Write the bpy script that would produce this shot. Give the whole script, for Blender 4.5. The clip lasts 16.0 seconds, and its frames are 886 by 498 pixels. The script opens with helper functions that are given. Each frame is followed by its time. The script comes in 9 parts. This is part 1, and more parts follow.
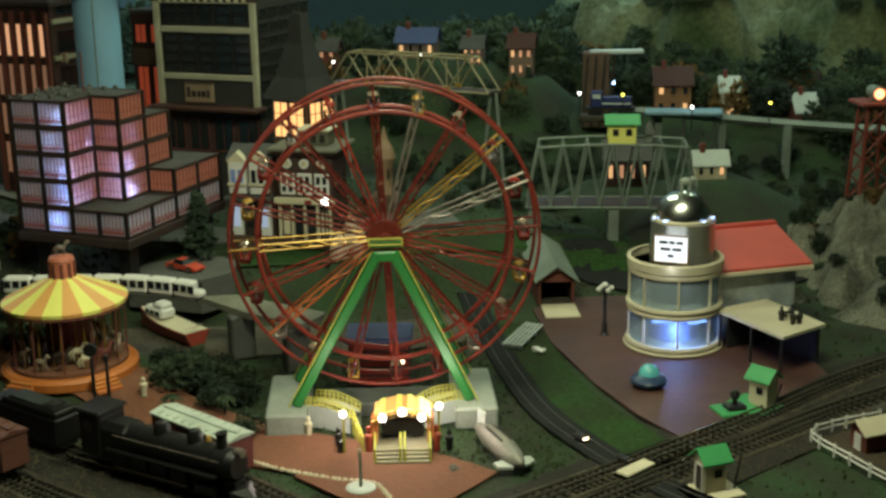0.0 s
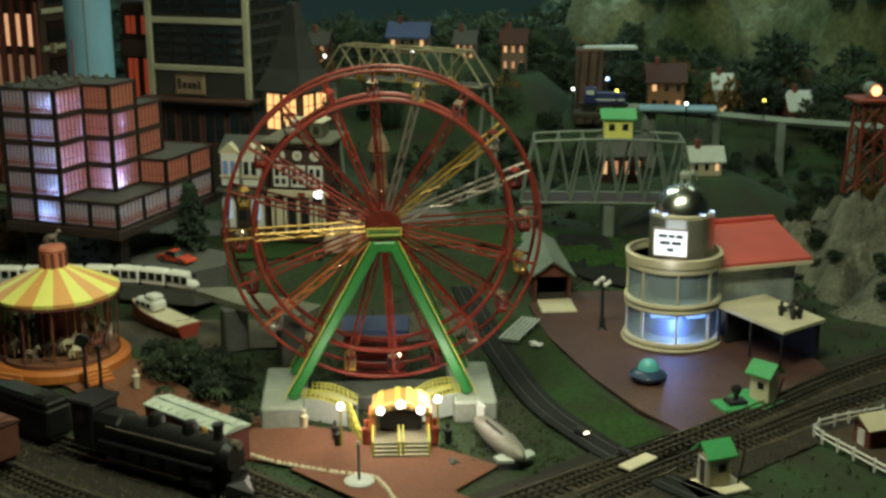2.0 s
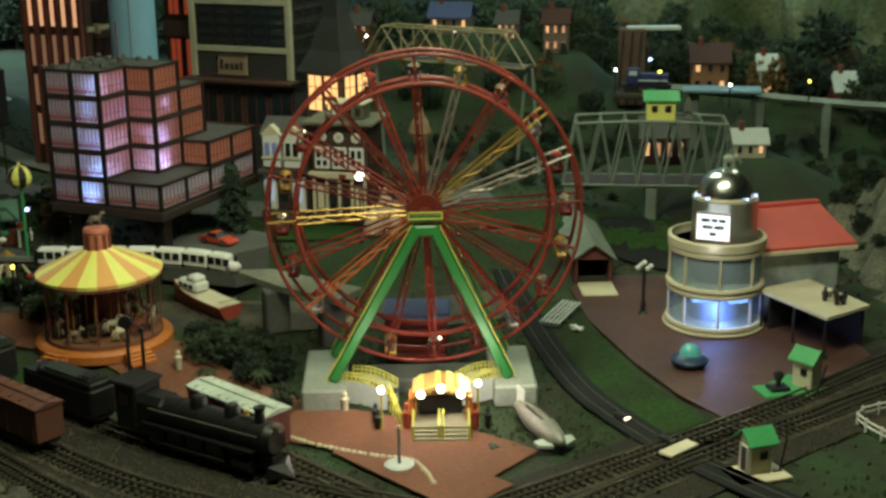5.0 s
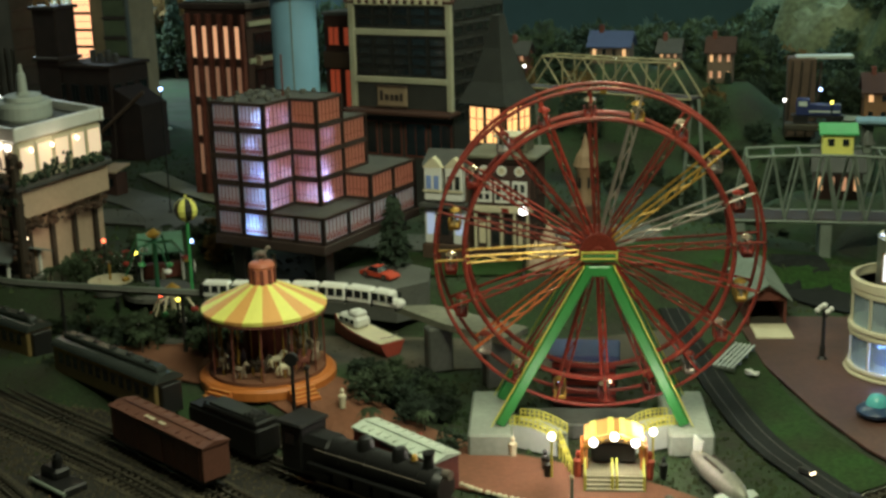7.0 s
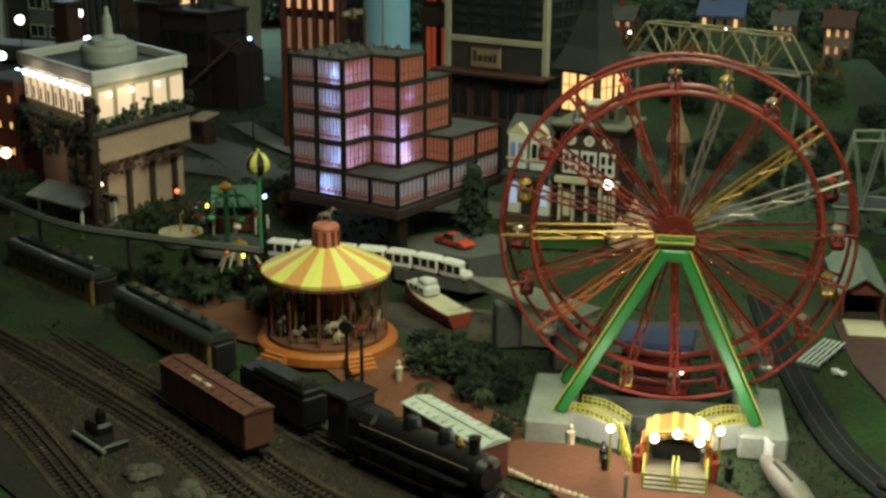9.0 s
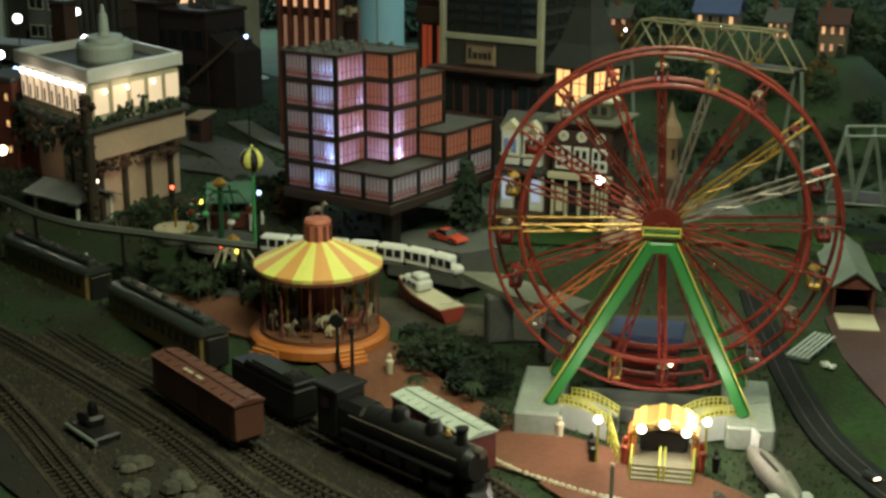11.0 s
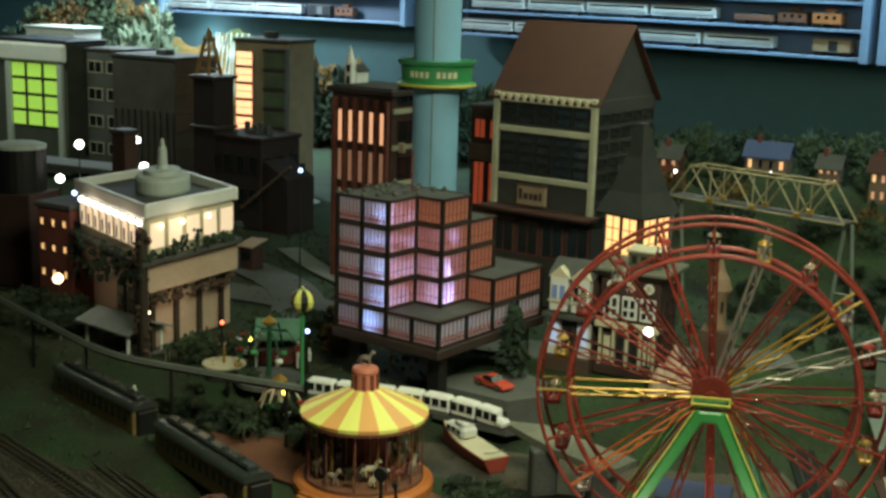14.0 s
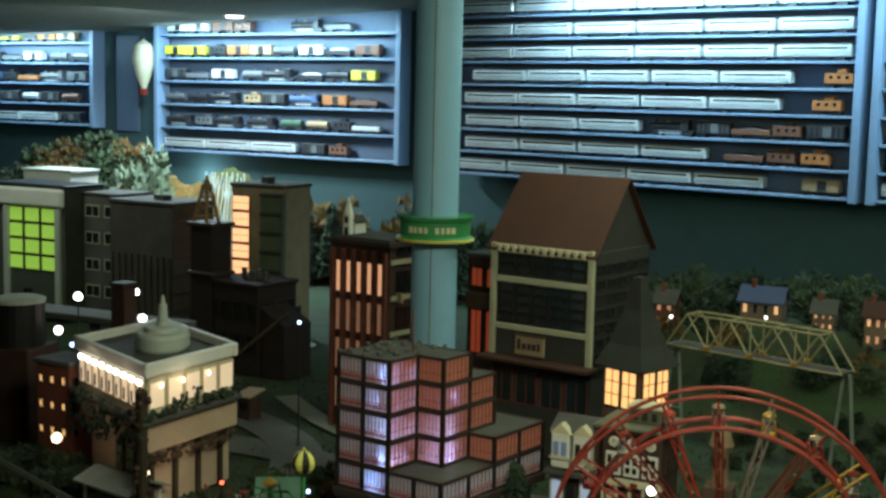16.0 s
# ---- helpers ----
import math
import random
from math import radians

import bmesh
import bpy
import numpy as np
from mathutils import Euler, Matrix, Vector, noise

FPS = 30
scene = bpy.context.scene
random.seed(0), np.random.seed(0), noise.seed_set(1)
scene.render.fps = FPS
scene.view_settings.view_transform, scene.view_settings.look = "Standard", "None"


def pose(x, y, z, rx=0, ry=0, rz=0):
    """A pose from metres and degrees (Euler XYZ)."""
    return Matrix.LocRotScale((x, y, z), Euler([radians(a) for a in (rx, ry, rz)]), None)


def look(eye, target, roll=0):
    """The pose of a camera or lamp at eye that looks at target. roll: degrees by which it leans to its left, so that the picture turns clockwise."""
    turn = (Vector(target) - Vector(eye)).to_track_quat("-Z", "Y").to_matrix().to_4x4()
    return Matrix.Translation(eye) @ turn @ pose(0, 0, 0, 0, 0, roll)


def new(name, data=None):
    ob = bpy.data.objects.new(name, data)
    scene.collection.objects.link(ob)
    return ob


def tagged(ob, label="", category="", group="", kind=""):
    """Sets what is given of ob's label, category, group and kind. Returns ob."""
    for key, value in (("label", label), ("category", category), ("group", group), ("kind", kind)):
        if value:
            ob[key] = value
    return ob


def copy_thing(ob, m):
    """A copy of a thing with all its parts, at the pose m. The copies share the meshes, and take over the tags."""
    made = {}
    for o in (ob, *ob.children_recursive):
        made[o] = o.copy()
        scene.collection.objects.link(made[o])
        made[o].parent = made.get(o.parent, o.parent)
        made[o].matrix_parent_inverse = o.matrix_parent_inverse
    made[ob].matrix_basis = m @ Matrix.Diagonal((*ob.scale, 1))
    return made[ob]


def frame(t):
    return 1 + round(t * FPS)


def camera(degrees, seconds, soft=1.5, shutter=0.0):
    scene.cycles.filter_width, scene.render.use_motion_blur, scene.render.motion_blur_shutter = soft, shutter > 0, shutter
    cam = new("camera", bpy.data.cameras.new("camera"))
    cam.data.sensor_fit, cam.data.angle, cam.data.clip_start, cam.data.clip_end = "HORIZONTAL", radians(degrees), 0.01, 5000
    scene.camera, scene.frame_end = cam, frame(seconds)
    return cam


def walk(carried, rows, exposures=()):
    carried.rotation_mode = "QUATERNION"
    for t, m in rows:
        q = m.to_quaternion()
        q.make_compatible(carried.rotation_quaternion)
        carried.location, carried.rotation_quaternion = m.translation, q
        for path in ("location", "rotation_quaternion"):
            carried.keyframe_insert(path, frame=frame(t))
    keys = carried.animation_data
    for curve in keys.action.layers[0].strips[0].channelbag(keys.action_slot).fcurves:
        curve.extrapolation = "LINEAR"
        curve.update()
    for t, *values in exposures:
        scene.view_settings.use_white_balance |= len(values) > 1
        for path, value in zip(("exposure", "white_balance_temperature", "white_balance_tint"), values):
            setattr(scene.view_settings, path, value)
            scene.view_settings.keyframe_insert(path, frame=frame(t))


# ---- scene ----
cam = camera(37.7, 16.0, soft=2.9)
PATH = [
    (0, (0.269, -0.426, 0.996), (0.103, 1.496, 0.466), -1.0),
    (0.5, (0.258, -0.426, 0.978), (0.116, 1.506, 0.481), -0.8),
    (1, (0.258, -0.42, 0.975), (0.105, 1.507, 0.459), -1.2),
    (1.5, (0.251, -0.409, 0.987), (0.109, 1.514, 0.454), -0.9),
    (2, (0.232, -0.4, 0.965), (0.095, 1.525, 0.439), -0.4),
    (2.5, (0.229, -0.392, 0.964), (0.101, 1.529, 0.423), -0.3),
    (3, (0.228, -0.392, 0.969), (0.091, 1.527, 0.423), 0.7),
    (5.3, (0.231, -0.394, 0.978), (0.026, 1.515, 0.418), -0.6),
    (5.5, (0.204, -0.392, 0.979), (-0.026, 1.517, 0.43), 0.3),
    (6, (0.159, -0.385, 0.98), (-0.127, 1.524, 0.456), 0.7),
    (6.5, (0.144, -0.368, 0.987), (-0.195, 1.534, 0.47), 0.6),
    (7, (0.161, -0.322, 0.982), (-0.25, 1.566, 0.464), -1.6),
    (7.5, (0.208, -0.226, 0.966), (-0.33, 1.621, 0.416), -0.4),
    (8, (0.211, -0.194, 0.964), (-0.363, 1.637, 0.403), -0.1),
    (8.5, (0.211, -0.188, 0.96), (-0.362, 1.639, 0.38), 0.1),
    (9, (0.214, -0.182, 0.968), (-0.362, 1.645, 0.393), 0.4),
    (11.5, (0.249, -0.193, 0.957), (-0.336, 1.632, 0.386), 0.2),
    (12, (0.247, -0.191, 0.958), (-0.341, 1.634, 0.389), 0.4),
    (12.5, (0.254, -0.193, 0.96), (-0.343, 1.631, 0.399), 0.9),
    (13, (0.255, -0.202, 1.0), (-0.351, 1.64, 0.513), 0.9),
    (13.5, (0.239, -0.202, 1.039), (-0.386, 1.647, 0.601), 0.8),
    (14, (0.229, -0.187, 1.05), (-0.432, 1.655, 0.634), 1.7),
    (14.5, (0.253, -0.186, 1.092), (-0.433, 1.665, 0.771), 1.6),
    (15, (0.246, -0.209, 1.127), (-0.435, 1.653, 0.862), 1.5),
    (15.5, (0.246, -0.191, 1.131), (-0.44, 1.672, 0.893), 1.8),
    (16, (0.203, -0.198, 1.141), (-0.457, 1.675, 0.908), 1.3),
]
EXPOSURES = [(0, 0.0), (3, 0.0), (7, 0.1), (12.5, 0.12), (13.5, 0.22), (14.5, 0.25), (15, 0.1), (15.5, -0.05), (16, -0.13)]
walk(cam, [(t, look(eye, target, roll)) for t, eye, target, roll in PATH],
     EXPOSURES)

# ---- light ----
world = bpy.data.worlds.new("room_air")
scene.world = world
world.use_nodes = True
world.node_tree.nodes["Background"].inputs[0].default_value = (0.6, 0.8, 0.62, 1)
world.node_tree.nodes["Background"].inputs[1].default_value = 0.076


def area_lamp(name, place, target, sx, sy, watts, colour):
    d = bpy.data.lights.new(name, "AREA")
    d.shape, d.size, d.size_y, d.energy, d.color = "RECTANGLE", sx, sy, watts, colour
    ob = new(name, d)
    ob.matrix_world = look(place, target)
    return ob


def point_lamp(name, place, watts, colour, radius=0.008):
    d = bpy.data.lights.new(name, "POINT")
    d.energy, d.color, d.shadow_soft_size = watts, colour, radius
    ob = new(name, d)
    ob.location = place
    return ob


# assumed overhead lamps out of view, the back downlight, strip lights over the display shelves
area_lamp("unseen_overhead_lamp", (0.12, 1.3, 1.66), (0.0, 1.8, 0), 1.0, 0.15, 31.5, (0.95, 1.0, 0.68))
area_lamp("ceiling_downlight", (-3.45, 5.85, 1.54), (-3.6, 5.9, 0.4), 0.5, 0.12, 62.0, (0.72, 0.93, 1.0))
# fill lamps added to brighten the left town, the eastern mountain and the middle
area_lamp("unseen_overhead_lamp", (-3.5, 3.95, 1.66), (-3.5, 4.9, 0.4), 0.7, 0.15, 9, (0.85, 1.0, 0.8))
area_lamp("unseen_overhead_lamp", (1.0, 3.5, 1.66), (1.05, 4.1, 0.3), 1.0, 0.15, 8, (0.85, 1.0, 0.7))
area_lamp("unseen_overhead_lamp", (-0.3, 3.2, 1.66), (-0.2, 3.3, 0), 1.2, 0.15, 12.5, (0.85, 1.0, 0.7))
# ---- building helpers ----
class Geo:
    """Collects simple solids into one mesh."""

    def __init__(self):
        self.v, self.f, self.smooth = [], [], False

    def add(self, verts, faces, m=None):
        n = len(self.v)
        self.v += [tuple(m @ Vector(p)) if m else tuple(p) for p in verts]
        self.f += [tuple(i + n for i in f) for f in faces]
        return self

    def box(self, c, s, rz=0.0, bevel=0.0, m=None):
        hx, hy, hz = s[0] / 2, s[1] / 2, s[2] / 2
        t = Matrix.Translation(c) @ Matrix.Rotation(rz, 4, "Z")
        if m:
            t = m @ t
        b = min(bevel, hx * 0.9, hy * 0.9, hz * 0.9)
        if b <= 0:
            p = [(x, y, z) for x in (-hx, hx) for y in (-hy, hy) for z in (-hz, hz)]
            return self.add(p, [(0, 1, 3, 2), (4, 6, 7, 5), (0, 4, 5, 1), (2, 3, 7, 6), (0, 2, 6, 4), (1, 5, 7, 3)], t)
        h, p, key = (hx, hy, hz), [], {}
        for sx in (-1, 1):
            for sy in (-1, 1):
                for sz in (-1, 1):
                    for a in range(3):
                        key[(a, sx, sy, sz)] = len(p)
                        p.append([q * (h[i] if i == a else h[i] - b) for i, q in enumerate((sx, sy, sz))])
        f = []
        for a in range(3):
            i, j = [k for k in range(3) if k != a]
            for s_ in (-1, 1):
                q = []
                for u, w in ((-1, -1), (1, -1), (1, 1), (-1, 1)):
                    k = [0, 0, 0]
                    k[a], k[i], k[j] = s_, u, w
                    q.append(key[(a, *k)])
                f.append(q)
            for u in (-1, 1):
                for w in (-1, 1):
                    k1, k2 = [0, 0, 0], [0, 0, 0]
                    k1[a], k1[i], k1[j] = -1, u, w
                    k2[a], k2[i], k2[j] = 1, u, w
                    f.append([key[(i, *k1)], key[(i, *k2)], key[(j, *k2)], key[(j, *k1)]])
        for sx in (-1, 1):
            for sy in (-1, 1):
                for sz in (-1, 1):
                    f.append([key[(a, sx, sy, sz)] for a in range(3)])
        return self.add(p, f, t)

    def cyl(self, p0, p1, r0, r1=None, n=12, m=None, caps=True):
        r1 = r0 if r1 is None else r1
        a, b = Vector(p0), Vector(p1)
        q = (b - a).to_track_quat("Z", "Y").to_matrix()
        p = []
        for k in range(n):
            w = 2 * math.pi * k / n
            d = q @ Vector((math.cos(w), math.sin(w), 0))
            p += [a + d * r0, b + d * r1]
        f = [(2 * k, 2 * ((k + 1) % n), 2 * ((k + 1) % n) + 1, 2 * k + 1) for k in range(n)]
        if caps:
            f += [tuple(range(0, 2 * n, 2)), tuple(range(1, 2 * n, 2))]
        return self.add(p, f, m)

    def lathe(self, prof, n=24, c=(0, 0, 0), m=None):
        p, f = [], []
        for r, z in prof:
            for k in range(n):
                w = 2 * math.pi * k / n
                p.append((c[0] + r * math.cos(w), c[1] + r * math.sin(w), c[2] + z))
        for i in range(len(prof) - 1):
            for k in range(n):
                k2 = (k + 1) % n
                f.append((i * n + k, i * n + k2, (i + 1) * n + k2, (i + 1) * n + k))
        f += [tuple(range(n)), tuple(range((len(prof) - 1) * n, len(prof) * n))]
        return self.add(p, f, m)

    def ball(self, c, r, n=10, s=(1, 1, 1), m=None):
        k = max(4, n // 2)
        prof = [(max(1e-4, r * math.sin(math.pi * i / k)), -r * math.cos(math.pi * i / k)) for i in range(k + 1)]
        t = Matrix.Translation(c) @ Matrix.Diagonal((*s, 1))
        return self.lathe(prof, n, m=m @ t if m else t)

    def tube(self, pts, r, n=6, closed=False, m=None):
        pts = [Vector(q) for q in pts]
        c, p, f = len(pts), [], []
        for i, q in enumerate(pts):
            d = (pts[(i + 1) % c] - pts[i - 1]) if closed or 0 < i < c - 1 else (pts[min(i + 1, c - 1)] - pts[max(i - 1, 0)])
            t = d.to_track_quat("Z", "Y").to_matrix()
            up = Vector((0, 0, 1))
            side = d.cross(up) if d.cross(up).length > 1e-6 * d.length else d.cross(Vector((0, 1, 0)))
            side.normalize()
            nor = side.cross(d).normalized()
            for k in range(n):
                w = 2 * math.pi * k / n
                p.append(q + side * math.cos(w) * r + nor * math.sin(w) * r)
        for i in range(c if closed else c - 1):
            for k in range(n):
                f.append((i * n + k, i * n + (k + 1) % n, ((i + 1) % c) * n + (k + 1) % n, ((i + 1) % c) * n + k))
        if not closed:
            f += [tuple(range(n)), tuple(range((c - 1) * n, c * n))]
        return self.add(p, f, m)

    def prism(self, outline, z0, z1, m=None):
        n = len(outline)
        p = [(x, y, z0) for x, y in outline] + [(x, y, z1) for x, y in outline]
        f = [tuple(range(n)), tuple(range(n, 2 * n))] + [(i, (i + 1) % n, n + (i + 1) % n, n + i) for i in range(n)]
        return self.add(p, f, m)

    def gable(self, c, sx, sy, z0, h, over=0.006, t=0.004, m=None):
        """A gabled roof with its ridge along x: two thick slopes."""
        w = sy / 2 + over
        for s in (-1, 1):
            p = [(c[0] + x, c[1] + y, z) for x in (-sx / 2 - over, sx / 2 + over)
                 for y, z in ((0, z0 + h), (s * w, z0 - over * h / (sy / 2)), (s * w, z0 - over * h / (sy / 2) + t), (0, z0 + h + t))]
            self.add(p, [(0, 1, 2, 3), (4, 5, 6, 7), (0, 1, 5, 4), (1, 2, 6, 5), (2, 3, 7, 6), (3, 0, 4, 7)], m)
        return self

    def mesh(self, name, mat, smooth=False):
        me = bpy.data.meshes.new(name)
        me.from_pydata(self.v, [], self.f)
        bm = bmesh.new()
        bm.from_mesh(me)
        bmesh.ops.recalc_face_normals(bm, faces=bm.faces)
        bm.to_mesh(me)
        bm.free()
        for m_ in mat if isinstance(mat, (list, tuple)) else [mat]:
            me.materials.append(m_)
        if smooth or self.smooth:
            me.shade_smooth()
            me.set_sharp_from_angle(angle=radians(40))
        return me


def thing(name, label, category, x=0, y=0, z=0, rz=0.0, group="", kind=""):
    e = new(name)
    e.empty_display_size = 0.02
    e.matrix_world = pose(x, y, z, 0, 0, rz)
    return tagged(e, label, category, group, kind)


def part(name, geo, mat, parent, label="", smooth=False, m=None):
    ob = new(name, geo if isinstance(geo, bpy.types.Mesh) else geo.mesh(name, mat, smooth))
    ob.parent = parent
    if m is not None:
        ob.matrix_basis = m
    return tagged(ob, label)


def solid(name, geo, mat, label, category, group="", kind="", smooth=False, m=None):
    ob = new(name, geo.mesh(name, mat, smooth))
    if m is not None:
        ob.matrix_world = m
    return tagged(ob, label, category, group, kind)


# ---- materials ----
def mat(name, colour, rough=0.6, metal=0.0, vary=0.25, scale=60.0, bump=0.15, spec=0.5, second=None, emit=None, power=0.0, per=0.0):
    """A surface with mottling at two scales, fine relief and optional glow."""
    m = bpy.data.materials.new(name)
    m.use_nodes = True
    nt = m.node_tree
    b = nt.nodes["Principled BSDF"]
    link, node = nt.links.new, nt.nodes.new
    tc = node("ShaderNodeTexCoord")
    big, fine = node("ShaderNodeTexNoise"), node("ShaderNodeTexNoise")
    big.inputs["Scale"].default_value, big.inputs["Detail"].default_value = scale * 0.25, 4
    fine.inputs["Scale"].default_value, fine.inputs["Detail"].default_value = scale * 4, 3
    link(tc.outputs["Object"], big.inputs["Vector"])
    link(tc.outputs["Object"], fine.inputs["Vector"])
    mix = node("ShaderNodeMix")
    mix.data_type = "RGBA"
    dark = second or tuple(c * (1 - vary) for c in colour)
    mix.inputs[6].default_value, mix.inputs[7].default_value = (*dark, 1), (*colour, 1)
    ramp = node("ShaderNodeMapRange")
    ramp.inputs[1].default_value, ramp.inputs[2].default_value = 0.32, 0.68
    link(big.outputs["Fac"], ramp.inputs[0])
    link(ramp.outputs[0], mix.inputs[0])
    mul = node("ShaderNodeMix")
    mul.data_type, mul.blend_type = "RGBA", "MULTIPLY"
    mul.inputs[0].default_value = min(1.0, vary * 1.5)
    link(mix.outputs[2], mul.inputs[6])
    link(fine.outputs["Fac"], mul.inputs[7])
    out = mul.outputs[2]
    if per:
        oi, hsv, mr = node("ShaderNodeObjectInfo"), node("ShaderNodeHueSaturation"), node("ShaderNodeMapRange")
        mr.inputs[3].default_value, mr.inputs[4].default_value = 1 - per, 1 + per
        link(oi.outputs["Random"], mr.inputs[0])
        link(mr.outputs[0], hsv.inputs["Value"])
        link(out, hsv.inputs["Color"])
        out = hsv.outputs[0]
    link(out, b.inputs["Base Color"])
    b.inputs["Roughness"].default_value, b.inputs["Metallic"].default_value = rough, metal
    b.inputs["Specular IOR Level"].default_value = spec
    if bump:
        bp = node("ShaderNodeBump")
        bp.inputs["Strength"].default_value, bp.inputs["Distance"].default_value = bump, 0.002
        link(fine.outputs["Fac"], bp.inputs["Height"])
        link(bp.outputs[0], b.inputs["Normal"])
    if emit:
        b.inputs["Emission Color"].default_value, b.inputs["Emission Strength"].default_value = (*emit, 1), power
    return m


def glow(name, colour, power):
    return mat(name, tuple(min(1, c) * 0.6 for c in colour), 0.4, vary=0.1, bump=0.0, emit=colour, power=power)


def panel_mat(name, colour, light, tint, through_tint):
    """Thin printed plastic that lets the lamps inside shine through, plus an added weak glow of its own."""
    m = mat(name, colour, 0.45, vary=0.15, bump=0.05, emit=tint, power=light, per=0.12)
    nt = m.node_tree
    b, out = nt.nodes["Principled BSDF"], nt.nodes["Material Output"]
    tr, mx = nt.nodes.new("ShaderNodeBsdfTranslucent"), nt.nodes.new("ShaderNodeMixShader")
    tr.inputs[0].default_value = (*through_tint, 1)
    mx.inputs[0].default_value = 0.45
    nt.links.new(b.outputs[0], mx.inputs[1])
    nt.links.new(tr.outputs[0], mx.inputs[2])
    nt.links.new(mx.outputs[0], out.inputs[0])
    return m


def glass_mat(name, tint, rough=0.05):
    m = bpy.data.materials.new(name)
    m.use_nodes = True
    nt = m.node_tree
    b, out = nt.nodes["Principled BSDF"], nt.nodes["Material Output"]
    b.inputs["Base Color"].default_value, b.inputs["Roughness"].default_value = (*tint, 1), rough
    tp, mx = nt.nodes.new("ShaderNodeBsdfTransparent"), nt.nodes.new("ShaderNodeMixShader")
    tp.inputs[0].default_value = (*tint, 1)
    mx.inputs[0].default_value = 0.75
    nt.links.new(b.outputs[0], mx.inputs[1])
    nt.links.new(tp.outputs[0], mx.inputs[2])
    nt.links.new(mx.outputs[0], out.inputs[0])
    return m


TURF = mat("turf", (0.029, 0.072, 0.02), 0.95, vary=0.5, scale=30, bump=0.6, second=(0.03, 0.034, 0.017))
GREEN_TURF = mat("bright_turf", (0.035, 0.095, 0.022), 0.97, vary=0.5, scale=26, bump=0.9, second=(0.036, 0.05, 0.02), spec=0.2)
PATH_MAT = mat("red_dirt_path", (0.205, 0.082, 0.042), 0.95, vary=0.25, scale=25, bump=0.4)
PLAZA = mat("brown_plaza", (0.14, 0.066, 0.05), 0.5, vary=0.4, scale=25, bump=0.2)
ASPHALT = mat("asphalt", (0.022, 0.025, 0.024), 0.88, vary=0.4, scale=40, spec=0.2)
STREET = mat("street_grey", (0.13, 0.135, 0.12), 0.85, vary=0.3, scale=30)
TURF_TUFT = mat("foam_turf", (0.055, 0.1, 0.03), 0.95, vary=0.5, scale=20, bump=0, second=(0.05, 0.05, 0.024))
GRAVEL = mat("tan_gravel", (0.15, 0.12, 0.07), 0.95, vary=0.5, scale=60, bump=0, second=(0.08, 0.065, 0.04))
YARD = mat("yard_dirt", (0.034, 0.03, 0.019), 0.95, vary=0.6, scale=22, bump=0.8, second=(0.02, 0.018, 0.013))
PIER_GREY = mat("pier_grey", (0.27, 0.27, 0.2), 0.85, vary=0.35, scale=30)
RIVER = mat("dry_riverbed", (0.13, 0.11, 0.075), 0.8, vary=0.4, scale=14)
BALLAST = mat("ballast", (0.13, 0.108, 0.064), 0.95, vary=0.6, scale=110, bump=1.0, second=(0.03, 0.027, 0.02))
RAIL = mat("rail_steel", (0.6, 0.56, 0.46), 0.24, 0.95, vary=0.3)
SLEEPER = mat("sleeper_wood", (0.06, 0.05, 0.031), 0.9, vary=0.4)
WALL_PAINT = mat("teal_wall_paint", (0.05, 0.105, 0.115), 0.9, vary=0.15, scale=3, bump=0.1)
CEILING = mat("ceiling_tile", (0.32, 0.33, 0.28), 0.95, vary=0.2, scale=4)
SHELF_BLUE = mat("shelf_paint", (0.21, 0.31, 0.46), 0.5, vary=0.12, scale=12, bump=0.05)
# darker blue than the shelf boards
SHELF_BACK = mat("shelf_back_blue", (0.09, 0.13, 0.2), 0.6, vary=0.12, scale=12, bump=0.05)
RED = mat("wheel_red", (0.34, 0.045, 0.03), 0.42, vary=0.4, spec=0.14)
DARK_RED = mat("wheel_dark_red", (0.2, 0.035, 0.024), 0.55, vary=0.4, spec=0.1)
GOLD = mat("wheel_gold", (0.5, 0.29, 0.05), 0.36, 0.4, vary=0.3)
SILVER = mat("wheel_silver", (0.32, 0.27, 0.23), 0.4, 0.5, vary=0.25)
ORANGE_SPOKE = mat("wheel_orange", (0.55, 0.13, 0.03), 0.45, vary=0.25)
LEG_GREEN = mat("leg_green", (0.026, 0.21, 0.042), 0.42, vary=0.2)
LIME = mat("lime_yellow", (0.6, 0.58, 0.1), 0.45, vary=0.2)
CONCRETE = mat("pale_base", (0.5, 0.55, 0.5), 0.7, vary=0.15, scale=20)
# darker copy of the pale base, toned down against the gate lamps' light
TONED_BLOCK = mat("toned_block_grey", (0.36, 0.4, 0.34), 0.75, vary=0.25, scale=24)
WHITE = mat("white_paint", (0.75, 0.75, 0.7), 0.5, vary=0.12)
CREAM = mat("cream_paint", (0.66, 0.6, 0.42), 0.6, vary=0.15)
ORANGE = mat("orange_paint", (0.55, 0.17, 0.035), 0.5, vary=0.15)
CANOPY_Y = mat("canopy_yellow", (0.85, 0.83, 0.2), 0.55, vary=0.08)
CANOPY_O = mat("canopy_orange", (0.78, 0.4, 0.12), 0.55, vary=0.08)
BLACK = mat("black_paint", (0.018, 0.018, 0.018), 0.4, vary=0.3)
DARK = mat("dark_void", (0.012, 0.012, 0.012), 0.8, vary=0.3)
LOCO = mat("loco_black", (0.008, 0.008, 0.008), 0.45, vary=0.3, scale=40)
FRAME_BROWN = mat("dark_brown_frame", (0.055, 0.035, 0.03), 0.6, vary=0.3)
BRICK_DARK = mat("dark_brick", (0.075, 0.032, 0.024), 0.85, vary=0.35, scale=90)
BRICK_RED = mat("red_brick", (0.22, 0.06, 0.04), 0.85, vary=0.35, scale=90)
